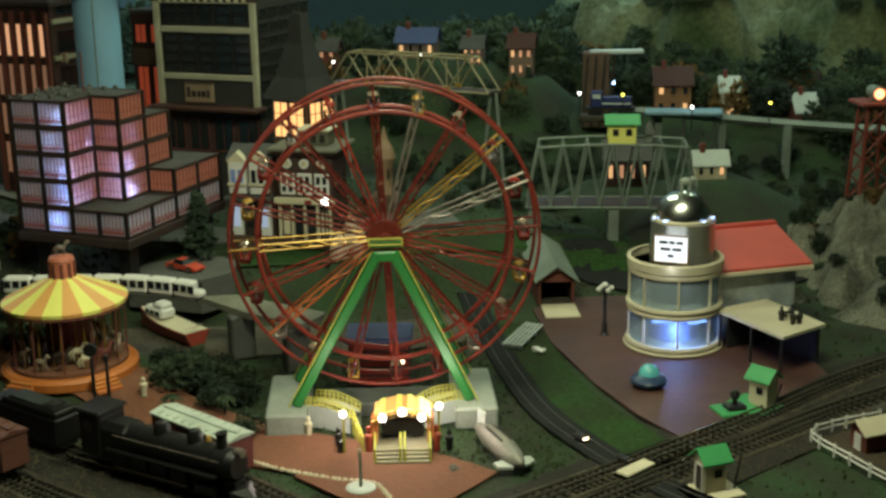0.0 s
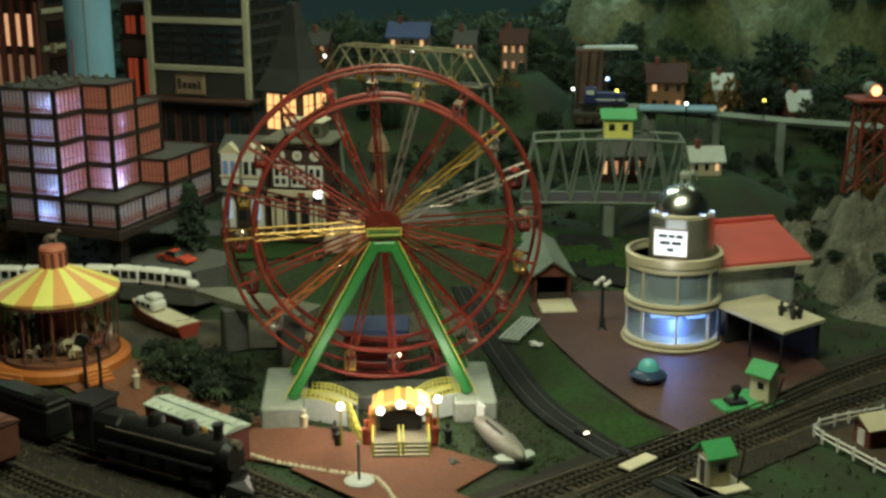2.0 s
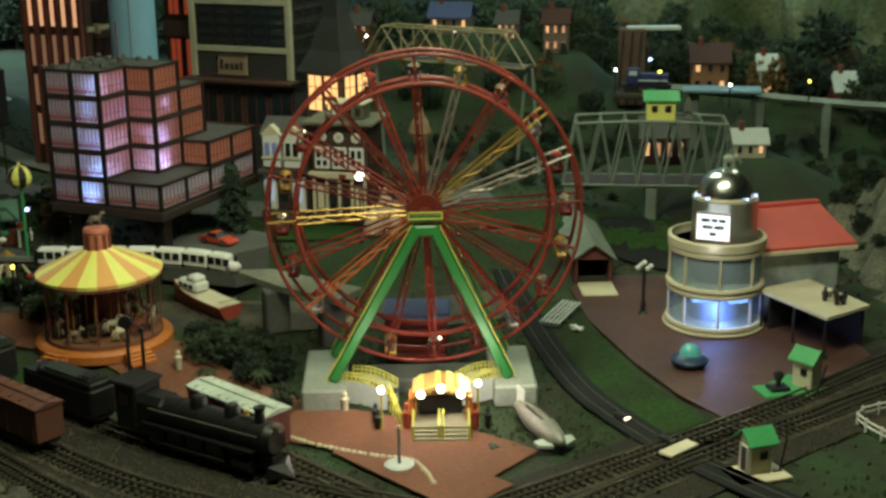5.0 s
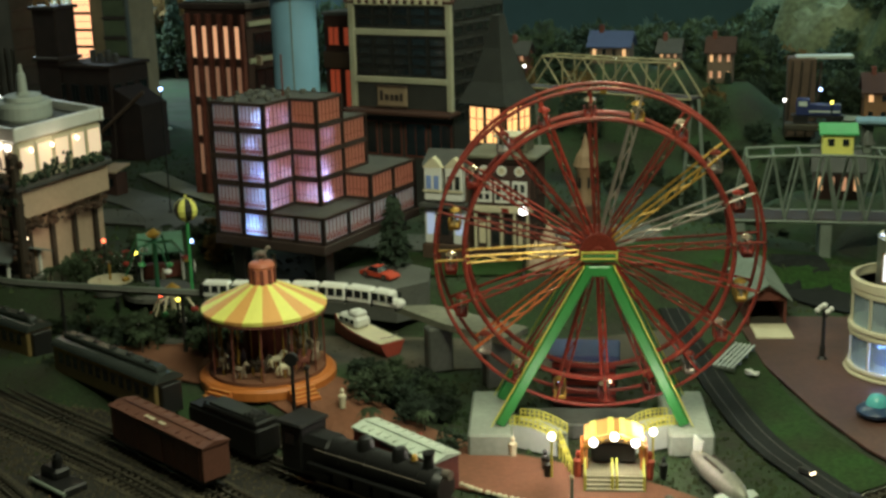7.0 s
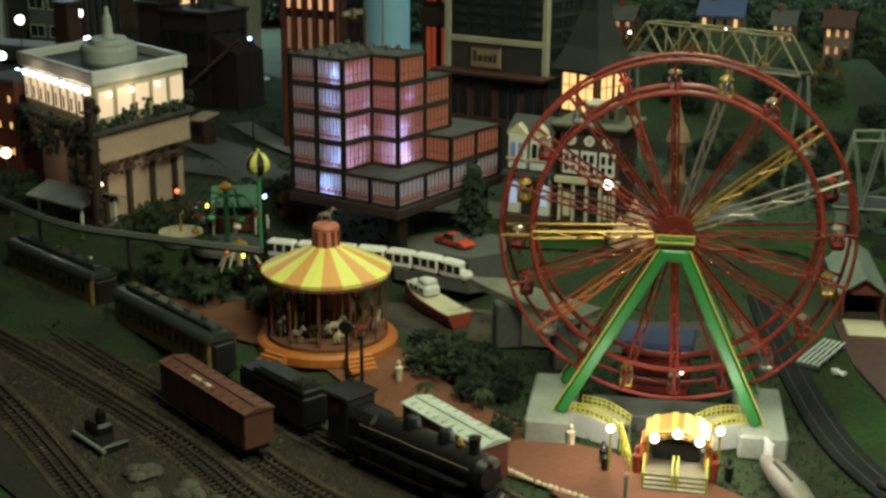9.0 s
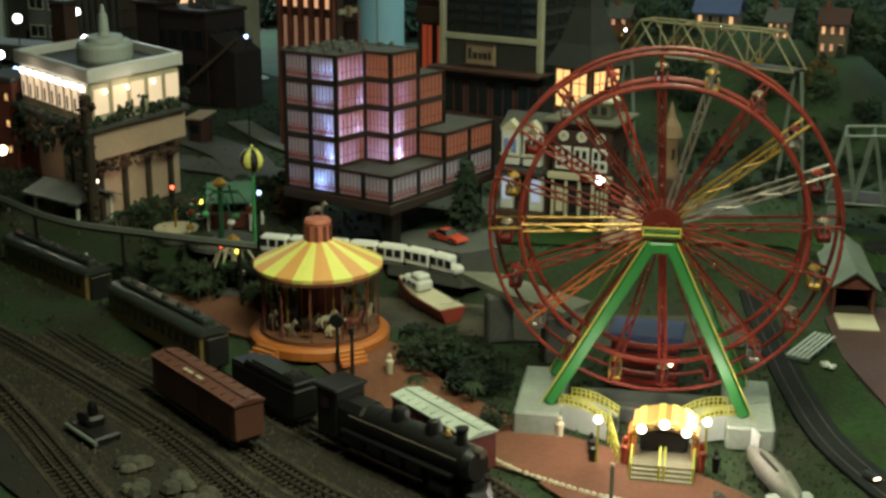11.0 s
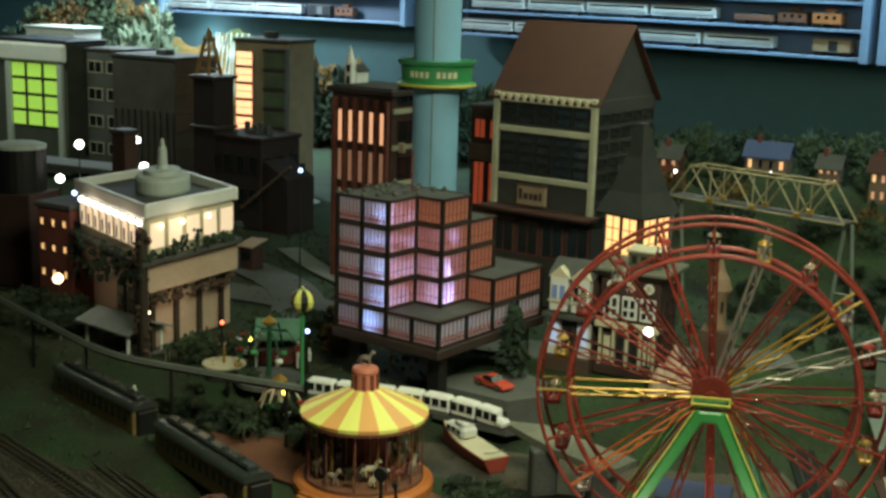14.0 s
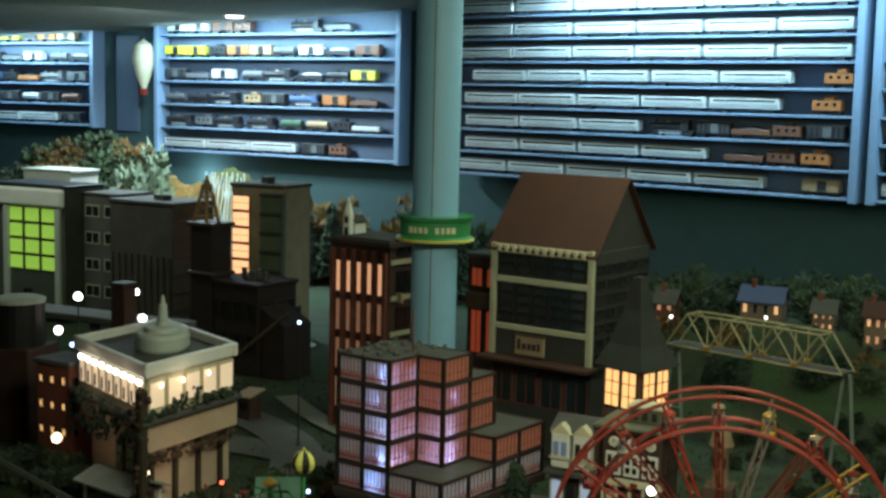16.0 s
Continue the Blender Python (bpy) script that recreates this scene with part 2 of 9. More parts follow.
RED_ROOF = mat("red_roof", (0.55, 0.075, 0.055), 0.5, vary=0.15)
ROOF_BROWN = mat("brown_tile_roof", (0.062, 0.02, 0.011), 0.8, vary=0.2)
GREY_ROOF = mat("grey_roof", (0.085, 0.085, 0.08), 0.8, vary=0.3)
GREEN_PAINT = mat("green_paint", (0.06, 0.36, 0.12), 0.45, vary=0.15)
GREEN_RING = mat("ring_green", (0.04, 0.26, 0.09), 0.4, vary=0.15)
BLUE_COLUMN = mat("blue_column_paint", (0.22, 0.43, 0.6), 0.5, vary=0.08, scale=6, bump=0.03)
CHROME = mat("chrome_dome", (0.8, 0.84, 0.76), 0.24, 1.0, vary=0.05, bump=0.0)
GREY_STEEL = mat("grey_bridge_paint", (0.24, 0.29, 0.24), 0.6, vary=0.3)
TAN_STEEL = mat("tan_bridge_paint", (0.34, 0.29, 0.16), 0.6, vary=0.25)
ROCK = mat("plaster_rock", (0.24, 0.225, 0.165), 0.95, vary=0.6, scale=26, bump=0.8, second=(0.05, 0.055, 0.04))
MOSS_ROCK = mat("mossy_mountain", (0.24, 0.25, 0.13), 0.97, vary=0.5, scale=13, bump=1.0, second=(0.05, 0.08, 0.034), spec=0.1)
LEAF = mat("foliage", (0.075, 0.12, 0.055), 0.9, vary=0.5, scale=60, per=0.3)
LEAF_DARK = mat("dark_foliage", (0.04, 0.075, 0.04), 0.9, vary=0.5, scale=60, per=0.3)
AUTUMN = mat("autumn_foliage", (0.22, 0.13, 0.035), 0.9, vary=0.4, scale=60, per=0.3)
BARK = mat("bark", (0.06, 0.04, 0.025), 0.95, vary=0.4)
GLASS = glass_mat("window_glass", (0.55, 0.65, 0.7))
WARM_WINDOW = glow("warm_lit_window", (1.0, 0.55, 0.2), 1.3)
ORANGE_WINDOW = glow("orange_lit_window", (1.0, 0.5, 0.26), 0.7)
RED_WINDOW = glow("red_lit_window", (1.0, 0.16, 0.07), 0.14)
GREEN_WINDOW = glow("green_lit_window", (0.42, 0.75, 0.1), 0.55)
BULB = glow("bulb_white", (1.0, 0.97, 0.92), 5)
BULB_WARM = glow("bulb_warm", (1.0, 0.78, 0.5), 5)
BULB_BLUE = glow("bulb_blue", (0.35, 0.5, 1.0), 6)
BULB_RED = glow("bulb_red", (1.0, 0.12, 0.05), 5)
BULB_YELLOW = glow("bulb_yellow", (1.0, 0.8, 0.1), 4)


def smooth01(t):
    t = min(1.0, max(0.0, t))
    return t * t * (3 - 2 * t)


def edge_y(x):
    """The front edge of the raised town."""
    k = [(-3.2, 2.5), (-1.2, 2.3), (-0.95, 2.33), (-0.8, 2.52), (-0.45, 2.52), (-0.2, 2.62), (0.15, 2.8), (0.3, 2.95), (4, 3.05)]
    for (a, b), (c, d) in zip(k, k[1:]):
        if x <= c:
            return b + (d - b) * max(0, x - a) / (c - a)
    return k[-1][1]


def ground_z(x, y):
    """Height of the layout's scenery."""
    town = 0.1 * smooth01((y - edge_y(x)) / 0.07) * (1 if x < 0 else max(0.45, 1 - x))
    knoll = 0.042 * smooth01((-0.42 - x) / 0.14) * smooth01((y - 1.86 - 0.2 * max(0, -0.75 - x)) / 0.1)
    knoll *= 1 - smooth01((y - 2.19) / 0.06) * smooth01((x + 0.95) / 0.1)
    hills = 0.2 * smooth01((y - 3.75) / 0.5) * smooth01((x + 0.85) / 0.3)
    return max(town, knoll) + hills
# ---- structure ----
def grid_mesh(name, x0, x1, y0, y1, step, fn, material, label, category):
    nx, ny = int((x1 - x0) / step) + 1, int((y1 - y0) / step) + 1
    v = [(x0 + i * step, y0 + j * step, fn(x0 + i * step, y0 + j * step)) for j in range(ny) for i in range(nx)]
    f = [(j * nx + i, j * nx + i + 1, (j + 1) * nx + i + 1, (j + 1) * nx + i) for j in range(ny - 1) for i in range(nx - 1)]
    me = bpy.data.meshes.new(name)
    me.from_pydata(v, [], f)
    me.materials.append(material)
    me.shade_smooth()
    return tagged(new(name, me), label, category, "", "structure")


def rough_ground(x, y):
    return ground_z(x, y) - 0.004 + 0.004 * noise.noise(Vector((x * 9, y * 9, 0))) + 0.002 * noise.noise(Vector((x * 40, y * 40, 3)))


grid_mesh("ground", -5.9, 3.3, 1.02, 7.1, 0.04, rough_ground, TURF, "mottled dark green scenic turf of the model layout", "ground")
solid("table_front", Geo().box((-1.3, 1.0, -0.46), (9.2, 0.04, 0.9), bevel=0.004), BLACK, "black front board of the layout table", "table front", kind="structure")


def along(pts, step=0.03):
    """Points at even steps on a smooth curve through pts."""
    p = [Vector((*q, 0)) if len(q) == 2 else Vector(q) for q in pts]
    p = [p[0] * 2 - p[1]] + p + [p[-1] * 2 - p[-2]]
    out = []
    for i in range(1, len(p) - 2):
        n = max(2, int((p[i + 1] - p[i]).length / step))
        for k in range(n):
            t = k / n
            a, b, c, d = p[i - 1], p[i], p[i + 1], p[i + 2]
            out.append(0.5 * ((2 * b) + (c - a) * t + (2 * a - 5 * b + 4 * c - d) * t * t + (3 * b - a - 3 * c + d) * t ** 3))
    return out + [p[-2]]


def sides(line):
    r = []
    for i, q in enumerate(line):
        d = line[min(i + 1, len(line) - 1)] - line[max(i - 1, 0)]
        r.append(Vector((d.y, -d.x, 0)).normalized())
    return r


def ribbon(line, width, lift, thick=0.003, flat=None):
    """A strip of some thickness laid on the scenery along a line."""
    g, sd, n = Geo(), sides(line), 5
    v = []
    for q, s in zip(line, sd):
        for k in range(n):
            w = q + s * width * (k / (n - 1) - 0.5)
            z = (ground_z(w.x, w.y) if flat is None else flat) + lift
            v += [(w.x, w.y, z), (w.x, w.y, z - thick)]
    f = []
    for i in range(len(line) - 1):
        a, b = i * 2 * n, (i + 1) * 2 * n
        for k in range(n - 1):
            f += [(a + 2 * k, a + 2 * k + 2, b + 2 * k + 2, b + 2 * k), (a + 2 * k + 1, b + 2 * k + 1, b + 2 * k + 3, a + 2 * k + 3)]
        f += [(a, b, b + 1, a + 1), (a + 2 * n - 2, a + 2 * n - 1, b + 2 * n - 1, b + 2 * n - 2)]
    return g.add(v, f)


solid("pavement", Geo().prism([(0.225, 2.62), (0.27, 2.38), (0.36, 2.13), (0.44, 1.96), (0.52, 1.845), (0.6, 1.93), (0.72, 2.05), (0.85, 2.2), (0.8, 2.5), (0.55, 2.75), (0.3, 2.72)], 0.0, 0.004),
      PLAZA, "smooth red-brown plaza around the domed building", "pavement", kind="structure")
solid("turf_strip", ribbon(along([(0.19, 2.52), (0.245, 2.25), (0.32, 2.03), (0.42, 1.85), (0.51, 1.73)]), 0.11, 0.002), GREEN_TURF, "bright green grass strip beside the plaza", "grass", kind="structure")
solid("field", ribbon(along([(-0.75, 2.72), (-0.3, 2.78), (0.1, 2.95), (0.5, 3.0), (0.75, 2.9)]), 0.2, 0.003), GREEN_TURF, "bright green lawn behind the wheel", "grass", kind="structure")
solid("path", ribbon(along([(-1.1, 2.26), (-0.95, 2.13), (-0.72, 2.05), (-0.5, 1.93), (-0.3, 1.8), (-0.14, 1.745), (0.02, 1.69), (0.13, 1.62)]), 0.17, 0.003), PATH_MAT, "red dirt fairground walkway", "path", kind="structure")
solid("path_branch", ribbon(along([(-0.14, 1.7), (-0.02, 1.6), (0.1, 1.5)]), 0.13, 0.006), PATH_MAT, "red dirt walkway towards the front edge", "path", kind="structure")
solid("riverbed", ribbon(along([(-0.85, 2.33), (-0.6, 2.36), (-0.35, 2.38), (-0.1, 2.42), (0.08, 2.5)]), 0.2, 0.002, flat=0.0), RIVER, "dull brown dry harbour bed under the boat", "water", kind="structure")
solid("road", ribbon(along([(0.06, 2.75), (0.1, 2.55), (0.135, 2.4), (0.186, 2.192), (0.254, 1.975), (0.339, 1.816), (0.44, 1.67), (0.6, 1.5)]), 0.062, 0.006), ASPHALT, "worn dark slot-car roadway", "road", kind="structure")
for k in (-0.014, 0.014):
    line = along([(0.06, 2.75), (0.1, 2.55), (0.135, 2.4), (0.186, 2.192), (0.254, 1.975), (0.339, 1.816), (0.44, 1.67), (0.6, 1.5)])
    solid("slot_rail", Geo().tube([q + s * k + Vector((0, 0, ground_z(q.x, q.y) + 0.0065)) for q, s in zip(line, sides(line))], 0.0012, 4), GREY_ROOF, "thin steel slot rail in the roadway", "rail", kind="structure")
solid("street", ribbon(along([(-3.0, 3.2), (-1.6, 3.15), (-1.1, 3.0), (-0.72, 2.95), (-0.5, 2.97), (0.0, 3.15)]), 0.16, 0.003), STREET, "grey town street", "road", kind="structure")
solid("town_lane", ribbon(along([(-2.6, 3.9), (-2.1, 3.62), (-1.7, 3.42), (-1.45, 3.2), (-1.3, 2.9)]), 0.15, 0.005), STREET, "grey lane between the diner and the factory", "road", kind="structure")
solid("town_lane", ribbon(along([(-1.75, 3.75), (-1.5, 3.5), (-1.2, 3.28), (-1.0, 3.2)]), 0.08, 0.008), PIER_GREY, "pale grey side lane below the brown tower", "road", kind="structure")
solid("city_street", Geo().prism([(-0.76, 2.53), (-0.565, 2.482), (-0.5, 2.55), (-0.52, 2.66), (-0.62, 2.72), (-0.74, 2.62)], 0.03, 0.114), STREET, "grey raised street end with the red car", "road", kind="structure")
pier = thing("pier_road", "pale grey raised road slab on concrete piers", "bridge", kind="structure")
part("deck", Geo().prism([(-0.54, 2.36), (-0.45, 2.375), (-0.22, 2.25), (-0.26, 2.165), (-0.4, 2.245)], 0.098, 0.112), PIER_GREY, pier)
for x, y in ((-0.42, 2.275), (-0.28, 2.2)):
    part("pier", Geo().box((x, y, 0.047), (0.055, 0.04, 0.1), 0.5, bevel=0.004), STREET, pier)

solid("yard_ground", ribbon(along([(-2.6, 2.55), (-1.6, 2.05), (-1.0, 1.68), (-0.6, 1.45), (-0.2, 1.25)]), 0.5, 0.0005, flat=0.0), YARD, "dark tan dirt of the railway yard", "ground", kind="structure")
solid("line_ground", ribbon(along([(1.7, 2.72), (0.95, 2.16), (0.64, 1.88), (0.3, 1.56), (0.1, 1.4)]), 0.24, 0.0005, flat=0.0), YARD, "dark tan dirt under the eastern tracks", "ground", kind="structure")
solid("dark_lane", ribbon(along([(0.36, 3.05), (0.42, 2.9), (0.56, 2.82), (0.75, 2.85), (0.9, 2.95)]), 0.14, 0.005), ASPHALT, "dark curving lane behind the domed building", "road", kind="structure")


def track(pts, z=0.0):
    line = along(pts)
    sd = sides(line)
    t = thing("railway_track", "three-rail toy track on dirty gravel ballast", "railway track", group="railway tracks", kind="structure")
    part("ballast", ribbon(line, 0.075, 0.002, flat=z), BALLAST, t)
    for k in (-0.016, 0.0, 0.016):
        part("rail", Geo().tube([q + s * k + Vector((0, 0, z + 0.0095)) for q, s in zip(line, sd)], 0.0024, 8), RAIL if k else SLEEPER, t, smooth=True)
    g = Geo()
    fine = along(pts, 0.016)
    for q, s in zip(fine, sides(fine)):
        g.box((q.x, q.y, z + 0.0045), (0.054, 0.006, 0.005), math.atan2(s.y, s.x))
    tagged(part("sleepers", g, SLEEPER, t), kind="stuff")


TRACK_A = [(-2.6, 2.72), (-1.63, 2.319), (-1.266, 2.125), (-0.863, 1.881), (-0.588, 1.716), (-0.403, 1.62), (-0.2, 1.525), (0.1, 1.42)]
track(TRACK_A)
track([(-2.3, 2.6), (-1.56, 2.17), (-1.134, 1.905), (-0.921, 1.78), (-0.669, 1.613), (-0.46, 1.49), (-0.1, 1.35)])
track([(-0.75, 1.93), (-0.6, 1.84), (-0.437, 1.735), (-0.26, 1.612), (-0.1, 1.49)])
track([(-2.2, 2.35), (-1.417, 1.955), (-0.889, 1.66), (-0.624, 1.476), (-0.3, 1.25)])
track([(-1.9, 2.15), (-1.236, 1.695), (-0.947, 1.472), (-0.7, 1.27)])
track([(1.7, 2.75), (0.985, 2.26), (0.64, 1.935), (0.3, 1.63), (0.1, 1.46)])
track([(1.7, 2.6), (0.945, 2.09), (0.66, 1.855), (0.352, 1.58), (0.2, 1.42)])

# room shell
CORNER = (-2.3, 6.66)
def wall_slab(name, a, b, z0, z1, t, material, label):
    d = Vector((b[0] - a[0], b[1] - a[1], 0))
    n = Vector((-d.y, d.x, 0)).normalized() * t
    return solid(name, Geo().prism([a, b, (b[0] + n.x, b[1] + n.y), (a[0] + n.x, a[1] + n.y)], z0, z1), material, label, "wall", kind="structure")


wall_slab("wall_north", (-6.0, 7.54), CORNER, -0.9, 1.7, 0.1, WALL_PAINT, "teal painted room wall behind the town")
wall_slab("wall_east", CORNER, (3.4, 4.46), -0.9, 1.7, 0.1, WALL_PAINT, "teal painted room wall with display shelves")
wall_slab("wall_west", (-6.0, -2.5), (-6.0, 7.54), -0.9, 1.7, 0.1, WALL_PAINT, "teal painted side wall")
wall_slab("wall_right", (3.4, 4.46), (3.4, -2.5), -0.9, 1.7, 0.1, WALL_PAINT, "teal painted side wall")
wall_slab("wall_south", (3.4, -2.5), (-6.0, -2.5), -0.9, 1.7, 0.1, WALL_PAINT, "teal painted wall behind the viewer")
solid("ceiling", Geo().box((-1.3, 2.5, 1.75), (9.8, 10.4, 0.1)), CEILING, "dim off-white ceiling", "ceiling", kind="structure")
def soffit_z(x):
    return 1.475 + 0.04 * (x + 5.9)


v = [(x, y, soffit_z(x) + dz) for dz in (0.0, 0.03) for x, y in ((-5.98, 4.6), (-1.6, 4.6), (-1.6, 7.45), (-5.98, 7.45))]
solid("ceiling_panel", Geo().add(v, [(0, 1, 2, 3), (4, 7, 6, 5), (0, 4, 5, 1), (1, 5, 6, 2), (2, 6, 7, 3), (3, 7, 4, 0)]), CEILING, "dull olive dropped ceiling panel over the back of the town", "ceiling", kind="structure")
solid("floor", Geo().box((-1.3, 2.5, -0.95), (9.8, 10.4, 0.1)), STREET, "grey room floor", "floor", kind="structure")
# ---- ferris wheel ----
def ferris_wheel():
    w = thing("ferris_wheel", "large red toy ferris wheel with green legs on pale blocks", "ferris wheel", -0.05, 1.972, 0, 8)
    cz, depth = 0.365, 0.036
    for s in (-1, 1):
        for r, name in ((0.295, "outer_rim"), (0.242, "inner_rim")):
            n = 96
            g = Geo().tube([(r * math.cos(2 * math.pi * k / n), s * depth, cz + r * math.sin(2 * math.pi * k / n)) for k in range(n)], 0.0034 if r > 0.27 else 0.0046, 8, True)
            part(name, g, RIM_RED, w, smooth=True)
    tint = [DARK_RED, SILVER, GOLD, DARK_RED, SILVER, DARK_RED, RED, DARK_RED, RED, DARK_RED, GOLD, RED, ORANGE_SPOKE, DARK_RED, DARK_RED, RED, DARK_RED, RED, DARK_RED, RED]
    seats = (RED, DARK_RED, SILVER, RED, GOLD)
    for k in range(20):
        a = radians(3 + 18 * k)
        c, s_ = math.cos(a), math.sin(a)
        sp = Geo()
        for s in (-1, 1):
            y0 = s * depth * 1.0
            for off in (-0.0062, 0.0062) if s < 0 else (0.0,):
                sp.cyl((c * 0.035 - s_ * off * 0.7, s * 0.03, cz + s_ * 0.035 + c * off * 0.7), (c * 0.241 - s_ * off, y0, cz + s_ * 0.241 + c * off), 0.0022 if s < 0 else 0.0026, n=5)
            for j in range(5 if s < 0 else 0):
                r0, r1 = 0.06 + j * 0.036, 0.096 + j * 0.036
                sg = 1 if j % 2 else -1
                sp.cyl((c * r0 - s_ * 0.006 * sg, y0, cz + s_ * r0 + c * 0.006 * sg), (c * r1 + s_ * 0.006 * sg, y0, cz + s_ * r1 - c * 0.006 * sg), 0.0013, n=4)
            sp.cyl((c * 0.241, y0, cz + s_ * 0.241), (c * 0.295, y0, cz + s_ * 0.295), 0.0028, n=6)
        sp.cyl((c * 0.242, -depth, cz + s_ * 0.242), (c * 0.242, depth, cz + s_ * 0.242), 0.0018, n=5)
        spoke = part("spoke", sp, tint[k], w)
        stud = [(c * (0.075 + j * 0.033), -depth - 0.004, cz + s_ * (0.075 + j * 0.033)) for j in range(6)]
        for q in stud:
            part("stud", STUD_MESH, None, spoke, m=Matrix.Translation(q))
        for rr in (0.242, 0.268, 0.295):
            part("stud", STUD_MESH, None, spoke, m=Matrix.Translation((c * rr, -depth - 0.005, cz + s_ * rr)))
        # hanging gondola between the rims
        gx, gz = c * 0.268, cz + s_ * 0.268
        go = part("gondola", Geo().box((gx, 0, gz - 0.026), (0.022, 0.046, 0.01), bevel=0.003).box((gx - 0.0095, 0, gz - 0.017), (0.003, 0.046, 0.014)).box((gx + 0.0095, 0, gz - 0.017), (0.003, 0.046, 0.014)), seats[k % 5], w)
        part("canopy", Geo().lathe([(0.012, 0), (0.01, 0.004), (0.002, 0.008)], 10, (gx, 0, gz + 0.001)), (STUD, RED, DARK_RED, STUD, GOLD)[k % 5], go)
        part("hanger", Geo().cyl((gx, -depth, gz), (gx, depth, gz), 0.0016, n=5).cyl((gx, -0.022, gz), (gx, -0.022, gz - 0.022), 0.0012, n=4).cyl((gx, 0.022, gz), (gx, 0.022, gz - 0.022), 0.0012, n=4), SILVER, go)
    part("hub", Geo().cyl((0, -0.04, cz), (0, 0.04, cz), 0.034, n=24).cyl((0, -0.055, cz), (0, 0.055, cz), 0.012, n=12), DARK_RED, w)
    cov = part("hub_cover", Geo().box((0, -0.058, cz - 0.006), (0.06, 0.016, 0.012), bevel=0.003).box((0, -0.058, cz - 0.028), (0.05, 0.02, 0.02), bevel=0.003), LEG_GREEN, w)
    part("railing", Geo().box((0, -0.069, cz + 0.008), (0.064, 0.0025, 0.0025)).box((0, -0.069, cz - 0.004), (0.064, 0.0025, 0.0025)).box((-0.031, -0.069, cz + 0.001), (0.0025, 0.0025, 0.016)).box((0.031, -0.069, cz + 0.001), (0.0025, 0.0025, 0.016)), LIME, cov)
    for sy in (-1, 1):
        for sx in (-1, 1):
            top, foot = Vector((sx * 0.014, sy * 0.058, cz - 0.02)), Vector((-0.182 if sx < 0 else 0.157, sy * 0.066, 0.045))
            d = (foot - top)
            t = Matrix.Translation((top + foot) / 2) @ d.to_track_quat("Z", "Y").to_matrix().to_4x4()
            lg = part("leg", Geo().box((0, 0, 0), (0.02, 0.02, d.length), bevel=0.003, m=t), LEG_GREEN, w)
            part("edging", Geo().cyl(top + Vector((sx * 0.012, sy * 0.012, 0.004)), foot + Vector((sx * 0.014, sy * 0.012, 0)), 0.0013, n=5), LIME, lg)
    for sx in (-1, 1):
        part("base_block", Geo().box((-0.198 if sx < 0 else 0.166, -0.002, 0.021), (0.082, 0.22, 0.044), bevel=0.004), TONED_BLOCK, w)
    part("platform", Geo().box((0, 0.012, 0.014), (0.265, 0.086, 0.03), bevel=0.003), STREET, w)
    # arched ramps with lime railings from the blocks to the ticket gate
    for sx in (-1, 1):
        a, b2 = (Vector((-0.163, -0.066, 0)), Vector((-0.078, -0.113, 0))) if sx < 0 else (Vector((0.146, -0.063, 0)), Vector((0.066, -0.1, 0)))
        d = (b2 - a).normalized()
        nrm = Vector((-d.y, d.x, 0)) * (1 if sx < 0 else -1)
        for side in (0.0, 0.04):
            v = []
            for off in (side, side + 0.004):
                for q in range(9):
                    p = a.lerp(b2, q / 8) + nrm * off
                    v += [(p.x, p.y, 0.001), (p.x, p.y, 0.042 + 0.008 * math.sin(math.pi * q / 8) - 0.01 * q / 8)]
            f = [(2 * q, 2 * q + 2, 2 * q + 3, 2 * q + 1) for q in range(8)] + [(18 + 2 * q, 19 + 2 * q, 21 + 2 * q, 20 + 2 * q) for q in range(8)]
            f += [(2 * q + 1, 2 * q + 3, 21 + 2 * q, 19 + 2 * q) for q in range(8)] + [(0, 1, 19, 18), (16, 34, 35, 17)]
            rp = part("ramp_wall", Geo().add(v, f), CONCRETE, w)
            rg = Geo()
            top = [(a.lerp(b2, q / 10) + nrm * (side + 0.002)) + Vector((0, 0, 0.042 + 0.008 * math.sin(math.pi * q / 10) - 0.01 * q / 10)) for q in range(11)]
            for lift in (0.003, 0.011, 0.018):
                rg.tube([p + Vector((0, 0, lift)) for p in top], 0.0013, 4)
            for p in top:
                rg.box((p.x, p.y, p.z + 0.009), (0.0024, 0.0024, 0.018))
            part("ramp_railing", rg, LIME, rp)
        c0, c1 = a + nrm * 0.004, b2 + nrm * 0.004
        e0, e1 = a + nrm * 0.04, b2 + nrm * 0.04
        part("ramp_floor", Geo().add([(c0.x, c0.y, 0.038), (c1.x, c1.y, 0.03), (e1.x, e1.y, 0.03), (e0.x, e0.y, 0.038), (c0.x, c0.y, 0.034), (c1.x, c1.y, 0.026), (e1.x, e1.y, 0.026), (e0.x, e0.y, 0.034)], [(0, 1, 2, 3), (4, 7, 6, 5), (0, 1, 5, 4), (1, 2, 6, 5), (2, 3, 7, 6), (3, 0, 4, 7)]), STREET, w)
    sr = part("stair_rail", Geo().tube([(-0.072, -0.12, 0.056), (-0.052, -0.2, 0.03)], 0.0018, 5).tube([(-0.072, -0.12, 0.04), (-0.052, -0.2, 0.014)], 0.0015, 5), LIME, w)
    for q in range(5):
        p = Vector((-0.072, -0.12, 0.0)).lerp(Vector((-0.052, -0.2, 0.0)), q / 4)
        part("post", Geo().box((p.x, p.y, (0.056 - 0.0065 * q) / 2), (0.0026, 0.0026, 0.056 - 0.0065 * q)), LIME, sr)
    return w


